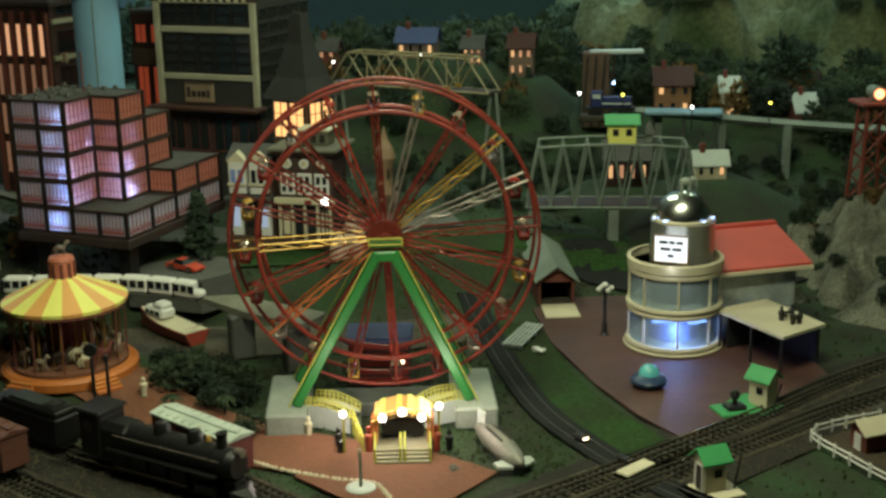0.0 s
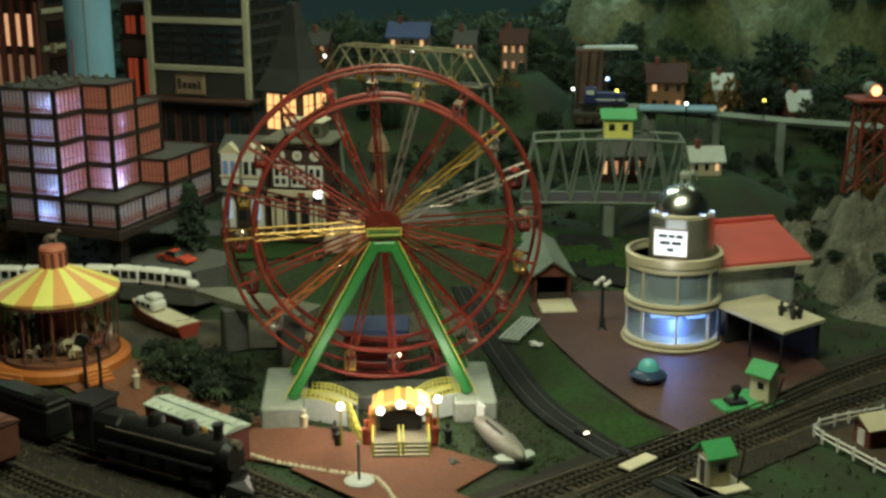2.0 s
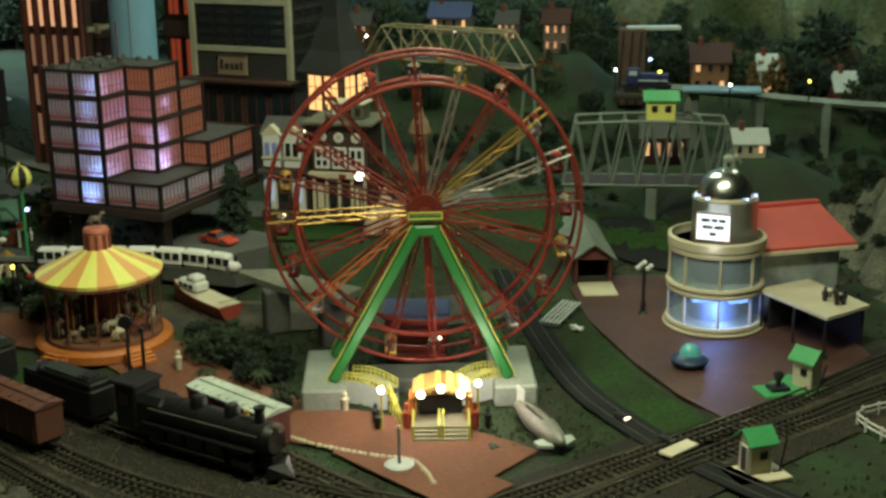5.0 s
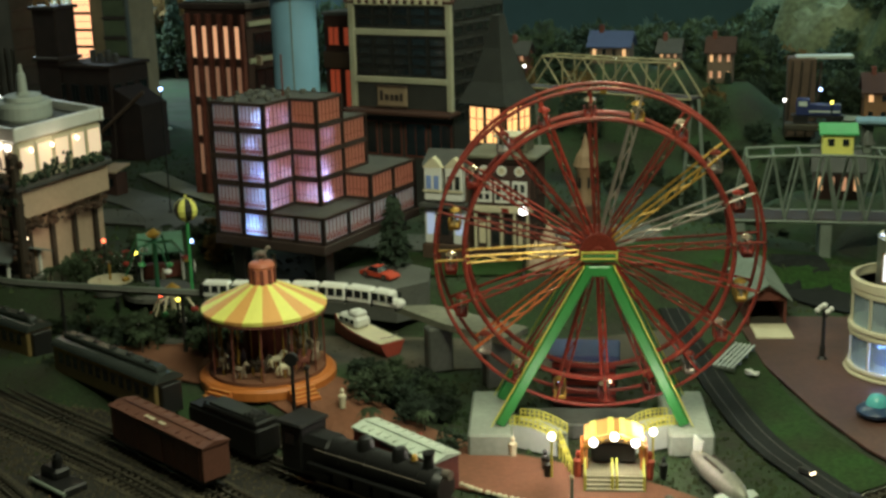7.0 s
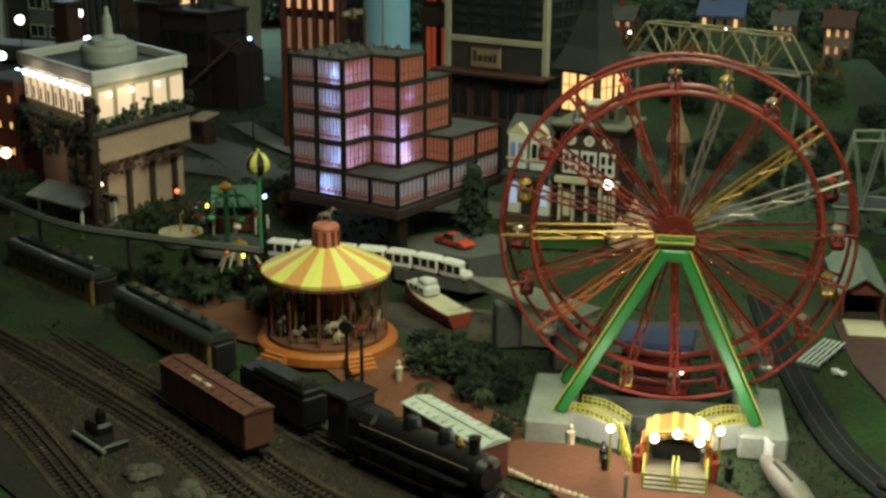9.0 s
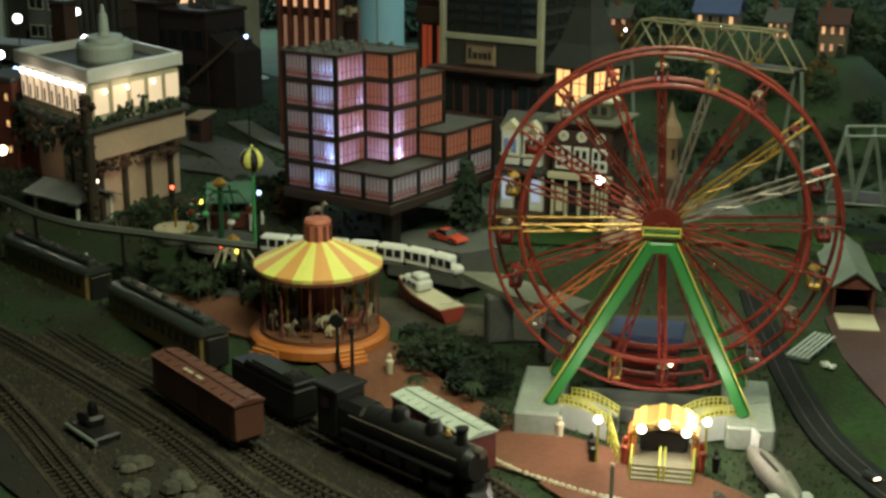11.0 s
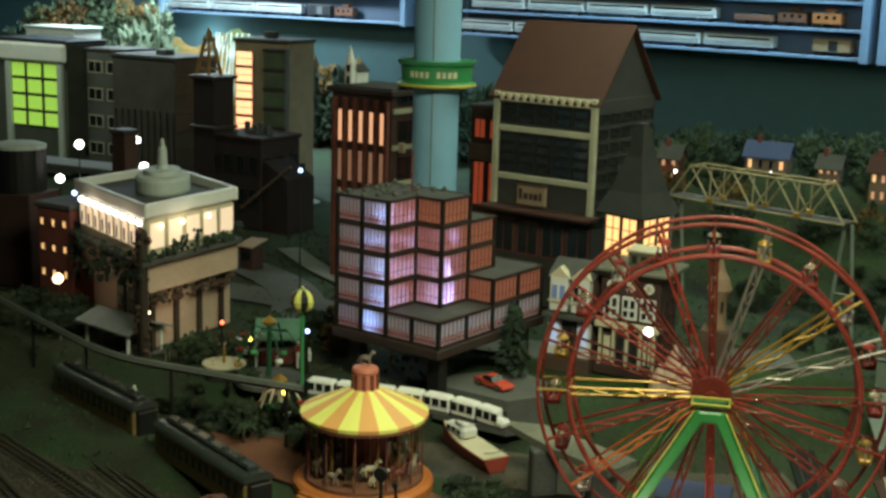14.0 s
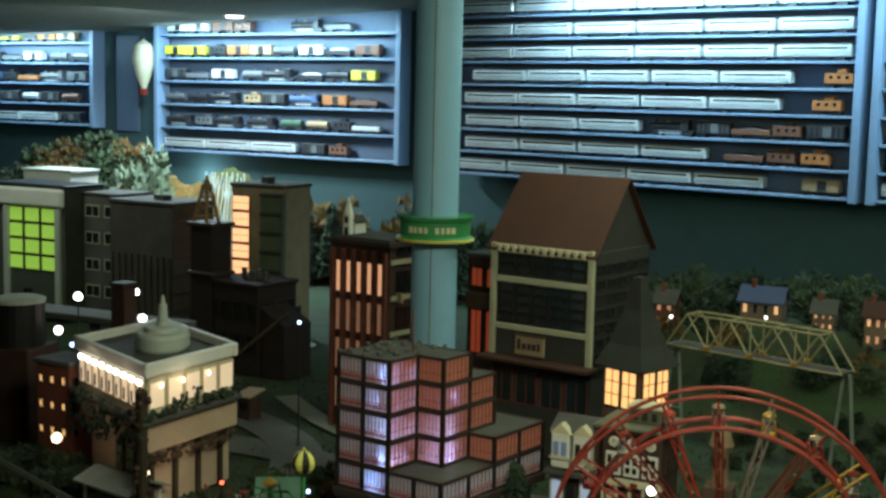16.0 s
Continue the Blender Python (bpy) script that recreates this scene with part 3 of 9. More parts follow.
RIM_RED = mat("wheel_rim_red", (0.32, 0.05, 0.034), 0.3, vary=0.45, scale=90, spec=0.4)
STUD = mat("wheel_stud", (0.8, 0.62, 0.45), 0.15, 0.8, vary=0.1)
STUD_MESH = Geo().ball((0, 0, 0), 0.0018, 6).mesh("stud", STUD)
ferris_wheel()


def ride_entrance():
    e = thing("ride_entrance", "yellow and orange ticket gate with bright globe lamps", "ticket gate", -0.003, 1.788, 0, 6)
    part("step_block", Geo().box((0, -0.005, 0.011), (0.1, 0.07, 0.018), bevel=0.002), GATE_STEP, e)
    for k in range(4):
        part("step", Geo().box((0, -0.044 - 0.008 * k, 0.0115 - 0.0025 * k), (0.1, 0.009, 0.017 - 0.004 * k), bevel=0.001), GATE_STEP, e)
    for x in (-0.05, -0.004, 0.004, 0.05):
        hr = part("handrail", Geo().cyl((x, -0.03, 0.046), (x, -0.07, 0.03), 0.0018, n=6), LIME, e)
        for y, z in ((-0.032, 0.045), (-0.068, 0.03)):
            part("post", Geo().box((x, y, z / 2 + 0.001), (0.0045, 0.0045, z), bevel=0.001), LIME, hr)
    part("counter", Geo().box((0, 0.018, 0.038), (0.078, 0.02, 0.036), bevel=0.003), BLACK, e)
    for x in (-0.048, 0.048):
        for y in (-0.016, 0.045):
            part("canopy_post", Geo().cyl((x, y, 0), (x, y, 0.072), 0.0025, n=6), ORANGE, e)
    n = 10
    v = [(x, y, 0.07 + 0.014 * math.sin(math.pi * k / n)) for y in (-0.02, 0.05) for k in range(n + 1) for x in (-0.052 + 0.104 * k / n,)]
    v += [(x, y, z + 0.003) for x, y, z in v]
    m = n + 1
    f = [(k, k + 1, m + k + 1, m + k) for k in range(n)] + [(2 * m + k, 2 * m + k + 1, 3 * m + k + 1, 3 * m + k) for k in range(n)]
    f += [(k, k + 1, 2 * m + k + 1, 2 * m + k) for k in range(n)] + [(m + k, m + k + 1, 3 * m + k + 1, 3 * m + k) for k in range(n)]
    f += [(0, m, 3 * m, 2 * m), (n, m + n, 3 * m + n, 2 * m + n)]
    part("canopy", Geo().add(v, f), CANOPY_O, e)
    for k in (1, 4, 6, 8):
        xa, xb = -0.052 + 0.0104 * k, -0.052 + 0.0104 * (k + 1)
        za, zb = 0.0735 + 0.014 * math.sin(math.pi * k / n), 0.0735 + 0.014 * math.sin(math.pi * (k + 1) / n)
        sv = [(xx, yy, zz + dz) for dz in (0.0, 0.0015) for xx, zz in ((xa, za), (xb, zb)) for yy in (-0.021, 0.051)]
        part("canopy_stripe", Geo().add(sv, [(0, 1, 3, 2), (4, 6, 7, 5), (0, 2, 6, 4), (1, 5, 7, 3), (0, 4, 5, 1), (2, 3, 7, 6)]), CANOPY_Y, e)
    for sx in (-1, 1):
        part("side_panel", Geo().box((sx * 0.055, 0.004, 0.046), (0.006, 0.05, 0.034), bevel=0.002), ORANGE, e, "bright orange side panel")
    arch = part("arch_sign", Geo().tube([(-0.052 + 0.0104 * k, -0.024, 0.064 + 0.015 * math.sin(math.pi * k / n)) for k in range(n + 1)], 0.005, 6), GOLD, e)
    part("writing_bars", Geo().box((-0.026, -0.0295, 0.0755), (0.008, 0.001, 0.004)).box((-0.013, -0.0295, 0.079), (0.008, 0.001, 0.004)).box((0, -0.0295, 0.08), (0.008, 0.001, 0.004)).box((0.013, -0.0295, 0.079), (0.008, 0.001, 0.004)).box((0.026, -0.0295, 0.0755), (0.008, 0.001, 0.004)), FRAME_BROWN, arch)
    for x, z in ((-0.036, 0.076), (0.0, 0.087), (0.036, 0.076)):
        part("lamp_globe", Geo().ball((x, -0.034, z), 0.0076, 12), BULB, e, "glowing white globe lamp", smooth=True)
    for x, y in ((-0.108, -0.018), (0.068, 0.01)):
        p = part("side_lamp_post", Geo().cyl((x, y, 0), (x, y, 0.074), 0.0022, n=6), LIME, e)
        part("lamp_globe", Geo().ball((x, y, 0.079), 0.0068, 12), BULB, p, smooth=True)
    for x, y in ((-0.062, -0.012), (0.062, -0.012)):
        part("guard_statue", Geo().lathe([(0.006, 0), (0.007, 0.02), (0.009, 0.034), (0.003, 0.038), (0.005, 0.043), (0.004, 0.05), (0.001, 0.052)], 8, (x, y, 0)), FIGURE_RED, e)
    return e


GATE_STEP = mat("gate_step", (0.3, 0.27, 0.17), 0.7, vary=0.3)
FIGURE_RED = mat("figure_red", (0.4, 0.06, 0.03), 0.6)
ride_entrance()
point_lamp("gate_light", (0.006, 1.737, 0.1), 0.36, (1.0, 0.93, 0.8))
point_lamp("gate_light", (-0.106, 1.772, 0.096), 0.66, (1.0, 0.86, 0.74))
point_lamp("gate_light", (0.066, 1.82, 0.096), 0.55, (1.0, 0.86, 0.74))


# ---- carousel ----
def horse(g, c, s, rz, m=None):
    """A small plain horse shape."""
    t = Matrix.Translation(c) @ Matrix.Rotation(rz, 4, "Z") @ Matrix.Diagonal((s, s, s, 1))
    if m:
        t = m @ t
    g.ball((0, 0, 0.5), 0.26, 8, (1.45, 0.7, 0.8), m=t)
    g.cyl((0.28, 0, 0.58), (0.46, 0, 0.92), 0.13, 0.09, 6, m=t)
    g.cyl((0.42, 0, 0.95), (0.66, 0, 0.82), 0.1, 0.06, 6, m=t)
    for x, y, k in ((0.25, 0.1, 0.12), (0.25, -0.1, -0.05), (-0.28, 0.1, -0.12), (-0.28, -0.1, 0.08)):
        g.cyl((x, y, 0.42), (x + k, y, 0.0), 0.07, 0.04, 5, m=t)
    g.cyl((-0.36, 0, 0.55), (-0.55, 0, 0.2), 0.07, 0.03, 5, m=t)
    return g


# dull tan for part of the horses
PEACH_HORSE = mat("dull_tan_horse_paint", (0.36, 0.28, 0.2), 0.6, vary=0.3)


def carousel():
    c = thing("carousel", "toy carousel with a yellow and orange striped canopy", "carousel", -0.735, 2.068, 0.042, 0)
    part("base", Geo().lathe([(0.14, 0), (0.14, 0.016), (0.133, 0.022), (0.02, 0.022)], 40), ORANGE, c, "orange round base")
    part("deck", Geo().lathe([(0.12, 0.0225), (0.12, 0.03), (0.01, 0.03)], 40), PATH_MAT, c)
    for a in (-110, -45):
        t = Matrix.Rotation(radians(a), 4, "Z")
        st = Geo()
        for k in range(4):
            st.box((0.148 + 0.009 * k, 0, 0.011 - 0.0025 * k), (0.01, 0.055, 0.022 - 0.005 * k), m=t, bevel=0.001)
        sr = part("stairs", st, ORANGE, c)
        part("stair_edge", Geo().box((0.1525, 0, 0.0225), (0.0015, 0.055, 0.0015), m=t).box((0.1615, 0, 0.0175), (0.0015, 0.055, 0.0015), m=t).box((0.1705, 0, 0.0125), (0.0015, 0.055, 0.0015), m=t), CANOPY_O, sr)
    part("drum", Geo().lathe([(0.04, 0.03), (0.045, 0.05), (0.042, 0.15), (0.05, 0.155)], 16), BRICK_RED, c, "dark red mirrored centre drum")
    for k in range(24):
        ring = k < 14
        a = 2 * math.pi * (k / 14 if ring else (k - 14) / 10 + 0.04)
        r = 0.104 if ring else 0.076
        z = 0.042 + 0.008 * math.sin(k * 2.4)
        ho = part("carousel_horse", horse(Geo(), (r * math.cos(a), r * math.sin(a), z), 0.035, a + math.pi / 2), (PEACH_HORSE, BARK, CREAM, BRICK_RED, PEACH_HORSE)[k % 5], c)
        part("pole", Geo().cyl((r * math.cos(a), r * math.sin(a), 0.03), (r * math.cos(a), r * math.sin(a), 0.158), 0.0014, n=5), GOLD, ho)
    for k in range(12):
        a = 2 * math.pi * (k + 0.5) / 12
        part("rail_post", Geo().cyl((0.117 * math.cos(a), 0.117 * math.sin(a), 0.022), (0.117 * math.cos(a), 0.117 * math.sin(a), 0.15), 0.0018, n=6), BRICK_RED, c)
    n = 20
    for k in range(n):
        a0, a1 = 2 * math.pi * (k + 0.0) / n, 2 * math.pi * (k + 1.0) / n
        v = []
        for r, z in ((0.1265, 0.153), (0.1275, 0.158), (0.076, 0.182), (0.026, 0.205)):
            for a in (a0, (a0 + a1) / 2, a1):
                v.append((r * math.cos(a), r * math.sin(a), z))
        v += [(x, y, z - 0.003) for x, y, z in v]
        f = []
        for i in range(3):
            for j in range(2):
                q = i * 3 + j
                f += [(q, q + 1, q + 4, q + 3), (q + 12, q + 15, q + 16, q + 13)]
            f += [(i * 3, i * 3 + 3, i * 3 + 15, i * 3 + 12), (i * 3 + 2, i * 3 + 14, i * 3 + 17, i * 3 + 5)]
        f += [(0, 12, 13, 1), (1, 13, 14, 2)]
        part("canopy_panel", Geo().add(v, f), CANOPY_Y if k % 2 else CANOPY_O, c)
    part("valance", Geo().lathe([(0.124, 0.144), (0.126, 0.144), (0.126, 0.152), (0.124, 0.152)], 40), BRICK_RED, c)
    top = part("top_drum", Geo().lathe([(0.027, 0.2), (0.025, 0.236), (0.027, 0.24), (0.024, 0.246), (0.004, 0.25)], 20), mat("coral_drum", (0.62, 0.2, 0.12), 0.5), c)
    for k in range(10):
        a = 2 * math.pi * k / 10
        part("drum_stripe", Geo().box((0.0265 * math.cos(a), 0.0265 * math.sin(a), 0.219), (0.003, 0.007, 0.032), a), BRICK_RED, top)
    part("finial_horse", horse(Geo(), (0, 0, 0.25), 0.03, 0.3), SILVER, c)
    return c


carousel()


# ---- lit glass office tower with stepped storeys ----
def city_tower():
    b = thing("glass_office_building", "stepped office building with lit white and orange window panels", "office building", -0.726, 2.461, 0.1, -17)
    pu, pv, ph, z0 = 0.0763, 0.105, 0.0645, 0.118

    def has(l, i, j):
        if not (0 <= i < 4 and 0 <= j < 4):
            return False
        return (True, i >= 2 or (i == 1 and j >= 1) or j >= 2, (i >= 2 and j < 3) or (i == 1 and 1 <= j < 3), (i >= 2 and j < 3) or (i == 1 and 1 <= j < 3), (i >= 2 and j < 2) or (i == 1 and j == 1))[l]

    part("underframe", Geo().box((-0.152, 0.21, z0 - 0.012), (0.32, 0.44, 0.022), bevel=0.002), FRAME_BROWN, b)
    for x, y in ((-0.03, 0.04), (-0.27, 0.04), (-0.03, 0.38), (-0.27, 0.38)):
        part("stilt", Geo().box((x, y, 0.052), (0.034, 0.034, 0.106), bevel=0.002), BLACK, b)
    panes = {}

    def panel_mesh(w, kind):
        key = (w, kind)
        if key not in panes:
            a, h = (w - 0.012) / 2, (ph - 0.012) / 2
            g = Geo().add([(-a, 0, -h), (a, 0, -h), (a, 0, h), (-a, 0, h)], [(0, 1, 2, 3)])
            panes[key] = g.mesh("window_panel", (PANEL_W, PANEL_O)[kind])
        return panes[key]

    def mull_mesh(w, kind):
        key = (w, kind, "m")
        if key not in panes:
            g, n = Geo(), 6
            for k in range(1, n):
                g.box((-w / 2 + 0.006 + (w - 0.012) * k / n, -0.0018, 0), (0.0012, 0.0016, ph - 0.012))
            g.box((0, -0.0018, -0.008), (w - 0.012, 0.0016, 0.0012))
            if kind == 0:
                for k in range(n):
                    g.box((-w / 2 + 0.006 + (w - 0.012) * (k + 0.5) / n, -0.0018, -0.017), (0.005, 0.0016, 0.009))
            panes[key] = g.mesh("mullions", MULLION_RED)
        return panes[key]

    for l in range(5):
        za = z0 + l * ph
        cells = [(i, j) for i in range(4) for j in range(4) if has(l, i, j)]
        fr, rf, sl = Geo(), Geo(), Geo()
        for i, j in cells:
            x1, x0, y0, y1 = -i * pu, -(i + 1) * pu, j * pv, (j + 1) * pv
            for xx, yy, sx, sy, a, b2, face in ((x0, y0, x1, y0, i, j - 1, "f"), (x1, y0, x1, y1, i - 1, j, "r"), (x0, y1, x1, y1, i, j + 1, "b"), (x0, y0, x0, y1, i + 1, j, "l")):
                if has(l, a, b2):
                    continue
                cx, cy, w = (xx + sx) / 2, (yy + sy) / 2, (pu if face in "fb" else pv)
                hx, hy = ((w + 0.006, 0.007) if face in "fb" else (0.007, w + 0.006))
                for zz in (za + 0.003, za + ph - 0.003):
                    fr.box((cx, cy, zz), (hx, hy, 0.007))
                for qx, qy in ((xx, yy), (sx, sy)):
                    fr.box((qx, qy, za + ph / 2), (0.0085, 0.0085, ph - 0.002))
                if face in "fr":
                    kind = 0 if (l == 0 or (face == "f" and i >= 2)) else 1
                    if face == "f" and i >= 2 and l > 0:
                        kind = 0
                    if l == 1 and face == "r" and i == 0:
                        kind = 1
                    t = pose(cx, cy, za + ph / 2, 0, 0, 0 if face == "f" else 90)
                    wp = part("window_panel", panel_mesh(round(w, 4), kind), None, b, m=t)
                    part("mullions", mull_mesh(round(w, 4), kind), None, wp)
                else:
                    fr.box((cx, cy, za + ph / 2), (w if face == "b" else 0.003, 0.003 if face == "b" else w, ph - 0.01))
            if not has(l + 1, i, j) if l < 4 else True:
                rf.box(((x0 + x1) / 2, (y0 + y1) / 2, za + ph - 0.003), (pu, pv, 0.004))
        # unseen slabs added to keep each storey's lamp light from spreading
        for i, j in cells:
            sl.box((-(i + 0.5) * pu, (j + 0.5) * pv, za + 0.002), (pu - 0.004, pv - 0.004, 0.003))
        part("light_stop_slab", sl, FRAME_BROWN, b)
        part("storey_frame", fr, FRAME_BROWN, b)
        part("flat_roof", rf, GREY_ROOF, b)
    # parapet knobs on the top storey
    for i in range(3):
        for j in range(3):
            if (i, j) != (2, 0):
                kx, ky = -0.305 + i * 0.0763, j * 0.105
                part("roof_knob", Geo().ball((kx, ky, z0 + 5 * ph + 0.004), 0.006, 8).box((kx, ky, z0 + 5 * ph), (0.008, 0.008, 0.008)), STREET, b)
    for k in range(14):
        part("roof_vent", Geo().box((-0.29 + 0.01 * (k * 7 % 13), 0.02 + 0.013 * (k * 5 % 14), z0 + 5 * ph + 0.004), (0.014, 0.012, 0.01), k, bevel=0.002), STREET, b)
    part("aerial", Geo().cyl((-0.18, 0.12, z0 + 5 * ph), (-0.18, 0.12, z0 + 5 * ph + 0.1), 0.0022, n=6), BRICK_RED, b)
    return b


MULLION_RED = mat("red_print", (0.42, 0.12, 0.09), 0.5, vary=0.15)
PANEL_W = panel_mat("white_panel", (0.6, 0.63, 0.68), 0.06, (0.62, 0.66, 0.85), (0.95, 0.95, 1.0))
PANEL_O = panel_mat("orange_panel", (0.62, 0.23, 0.15), 0.09, (0.9, 0.34, 0.22), (0.9, 0.55, 0.5))
TOWN_M = pose(-0.726, 2.461, 0.1, 0, 0, -17)
city_tower()
for lx, ly, lz, w in ((-0.17, 0.012, 0.4, 0.045), (-0.17, 0.012, 0.268, 0.055), (-0.17, 0.012, 0.202, 0.055), (-0.2, 0.01, 0.138, 0.11), (-0.19, 0.014, 0.338, 0.025), (-0.087, 0.132, 0.268, 0.06), (-0.087, 0.134, 0.202, 0.12), (-0.0875, 0.15, 0.345, 0.02),
                      (-0.1665, 0.085, 0.395, 0.018), (-0.1665, 0.085, 0.33, 0.024), (-0.1665, 0.08, 0.265, 0.035), (-0.1665, 0.06, 0.205, 0.018)):
    point_lamp("blue_led", TOWN_M @ Vector((lx, ly, lz)), w, (0.32, 0.47, 1.0), 0.003)


def column():
    c = thing("viewing_tower_column", "pale blue round column rising to the ceiling", "column", -0.983, 3.1, 0.1)
    part("shaft", Geo().lathe([(0.08, 0.0), (0.08, 0.02), (0.062, 0.03), (0.062, 1.59)], 40), BLUE_COLUMN, c, smooth=True)
    part("seam", Geo().box((0.012, -0.061, 0.8), (0.003, 0.004, 1.55)), GREY_STEEL, c)
    ring = part("cabin_ring", Geo().lathe([(0.064, 0.655), (0.1, 0.655), (0.104, 0.662), (0.1, 0.667), (0.096, 0.668), (0.096, 0.71), (0.103, 0.712), (0.106, 0.722), (0.064, 0.722)], 40), GREEN_RING, c, "green ring cabin around the column", smooth=True)
    part("ring_rim", Geo().lathe([(0.1, 0.653), (0.107, 0.656), (0.107, 0.661), (0.1, 0.664)], 40), LIME, ring)
    g = Geo()
    for k, w in enumerate((7, 5, 6, 5, 0, 6, 5, 6, 7)):
        a = radians(-112 + 9 * k)
        if w:
            g.box((0.0965 * math.cos(a), 0.0965 * math.sin(a), 0.688), (0.002, w / 600, 0.016), a)
    part("writing_bars", g, CREAM, ring)
    return c


column()
# ---- town buildings ----
def frame_of(origin, ex, ey):
    """A frame with its own two plan axes."""
    m = Matrix.Identity(4)
    m[0][0], m[1][0] = ex
    m[0][1], m[1][1] = ey
    m[0][3], m[1][3], m[2][3] = origin
    return m


def window(parent, side, a, z, w, h, pane, frame_mat, wall_d, bars=(1, 1), sill=False, t=None):
    """A framed window on a front (f, at y=0) or right (r, at x=0) wall of a building whose front right corner is its origin."""
    r = Matrix.Identity(4) if side == "f" else Matrix.Rotation(radians(90), 4, "Z")
    m = (t or Matrix.Identity(4)) @ r @ Matrix.Translation((a, -0.001, z))
    g = Geo()
    b = min(0.004, w * 0.12)
    g.box((0, 0, h / 2), (w + b, 0.006, b)).box((0, 0, -h / 2), (w + b, 0.006, b)).box((-w / 2, 0, 0), (b, 0.006, h)).box((w / 2, 0, 0), (b, 0.006, h))
    for k in range(1, bars[0]):
        g.box((-w / 2 + w * k / bars[0], -0.001, 0), (b * 0.5, 0.003, h))
    for k in range(1, bars[1]):
        g.box((0, -0.001, -h / 2 + h * k / bars[1]), (w, 0.003, b * 0.5))
    if sill:
        g.box((0, -0.003, -h / 2 - b), (w + 3 * b, 0.01, b))
    f = part("window", g, frame_mat, parent, m=m)
    part("pane", Geo().box((0, 0.0002, 0), (w, 0.0024, h)), pane, f)
    return f


DARK_PANE = mat("dark_pane", (0.02, 0.025, 0.028), 0.2, vary=0.3, bump=0.0, spec=0.6)
OFFICE_CREAM = mat("office_cream", (0.5, 0.48, 0.34), 0.65, vary=0.2)
DARK_WALL = mat("dark_grey_wall", (0.05, 0.05, 0.045), 0.8, vary=0.3)
BROWN_WALL = mat("brown_wall", (0.12, 0.07, 0.045), 0.8, vary=0.3)
PEACH = mat("peach_plaster", (0.55, 0.4, 0.29), 0.75, vary=0.15, scale=20)


def office():
    b = thing("department_store", "tall dark office store with cream frame and brown gabled roof", "store building", -0.592, 3.342, 0.1, -17)
    W, D, H = 0.345, 0.33, 0.615
    part("wall", Geo().box((-W / 2, D / 2, H / 2), (W, D, H), bevel=0.002), DARK_WALL, b)
    for x in (-W + 0.008, -0.008):
        part("column", Geo().box((x, -0.004, 0.45), (0.018, 0.016, 0.34), bevel=0.002), OFFICE_CREAM, b)
    for z in (0.605, 0.515, 0.375):
        part("band", Geo().box((-W / 2, -0.003, z), (W - 0.034, 0.014, 0.018 if z < 0.6 else 0.026), bevel=0.002), OFFICE_CREAM, b)
    for k in range(12):
        part("dentil", Geo().box((-0.03 - k * (W - 0.06) / 11, -0.012, 0.605), (0.012, 0.006, 0.02), bevel=0.001), CREAM, b)
    for r, (z0, n) in enumerate(((0.56, 2), (0.445, 4))):
        for j in range(n):
            for k in range(5):
                window(b, "f", -0.05 - k * 0.061, z0 + (j - (n - 1) / 2) * 0.029, 0.05, 0.022, DARK_PANE, BLACK, 0)
    for j in range(8):
        for k in range(5):
            window(b, "r", 0.035 + k * 0.064, 0.27 + j * 0.042, 0.046, 0.024, DARK_PANE, BLACK, 0)
    part("awning", Geo().box((-W / 2 + 0.005, -0.03, 0.285), (W + 0.03, 0.075, 0.012), bevel=0.003), ROOF_BROWN, b)
    sg = part("sign_board", Geo().box((-0.2, -0.012, 0.328), (0.1, 0.008, 0.062), bevel=0.002), mat("sign_tan", (0.42, 0.3, 0.19), 0.6), b, "tan store sign with dark lettering bars")
    for zz in (0.2985, 0.3575):
        part("sign_frame", Geo().box((-0.2, -0.0145, zz), (0.104, 0.01, 0.005)), BROWN_WALL, sg)
    for xx, ww, hh, zz in ((-0.235, 0.01, 0.03, 0.33), (-0.217, 0.013, 0.018, 0.325), (-0.199, 0.01, 0.018, 0.325), (-0.183, 0.012, 0.018, 0.325), (-0.167, 0.008, 0.024, 0.327)):
        part("writing_bar", Geo().box((xx, -0.0175, zz), (ww, 0.003, hh)), FRAME_BROWN, sg)
    for k in range(4):
        window(b, "f", -0.045 - k * 0.085, 0.2, 0.07, 0.1, DARK_PANE, BRICK_RED, 0, (2, 1))
    g = Geo().gable((-W / 2, D / 2), W, D, H, 0.2, over=0.014, t=0.006)
    part("roof", g, ROOF_BROWN, b, "brown tiled gabled roof")
    v = [(x, y, z) for x in (-W + 0.004, -0.004) for y, z in ((0.002, H - 0.002), (D - 0.002, H - 0.002), (D / 2, H + 0.196))]
    part("gable_wall", Geo().add(v, [(0, 1, 2), (3, 4, 5), (0, 1, 4, 3), (1, 2, 5, 4), (2, 0, 3, 5)]), DARK_WALL, b)


office()


DIM_WINDOW = glow("dim_lit_window", (1.0, 0.5, 0.3), 0.13)


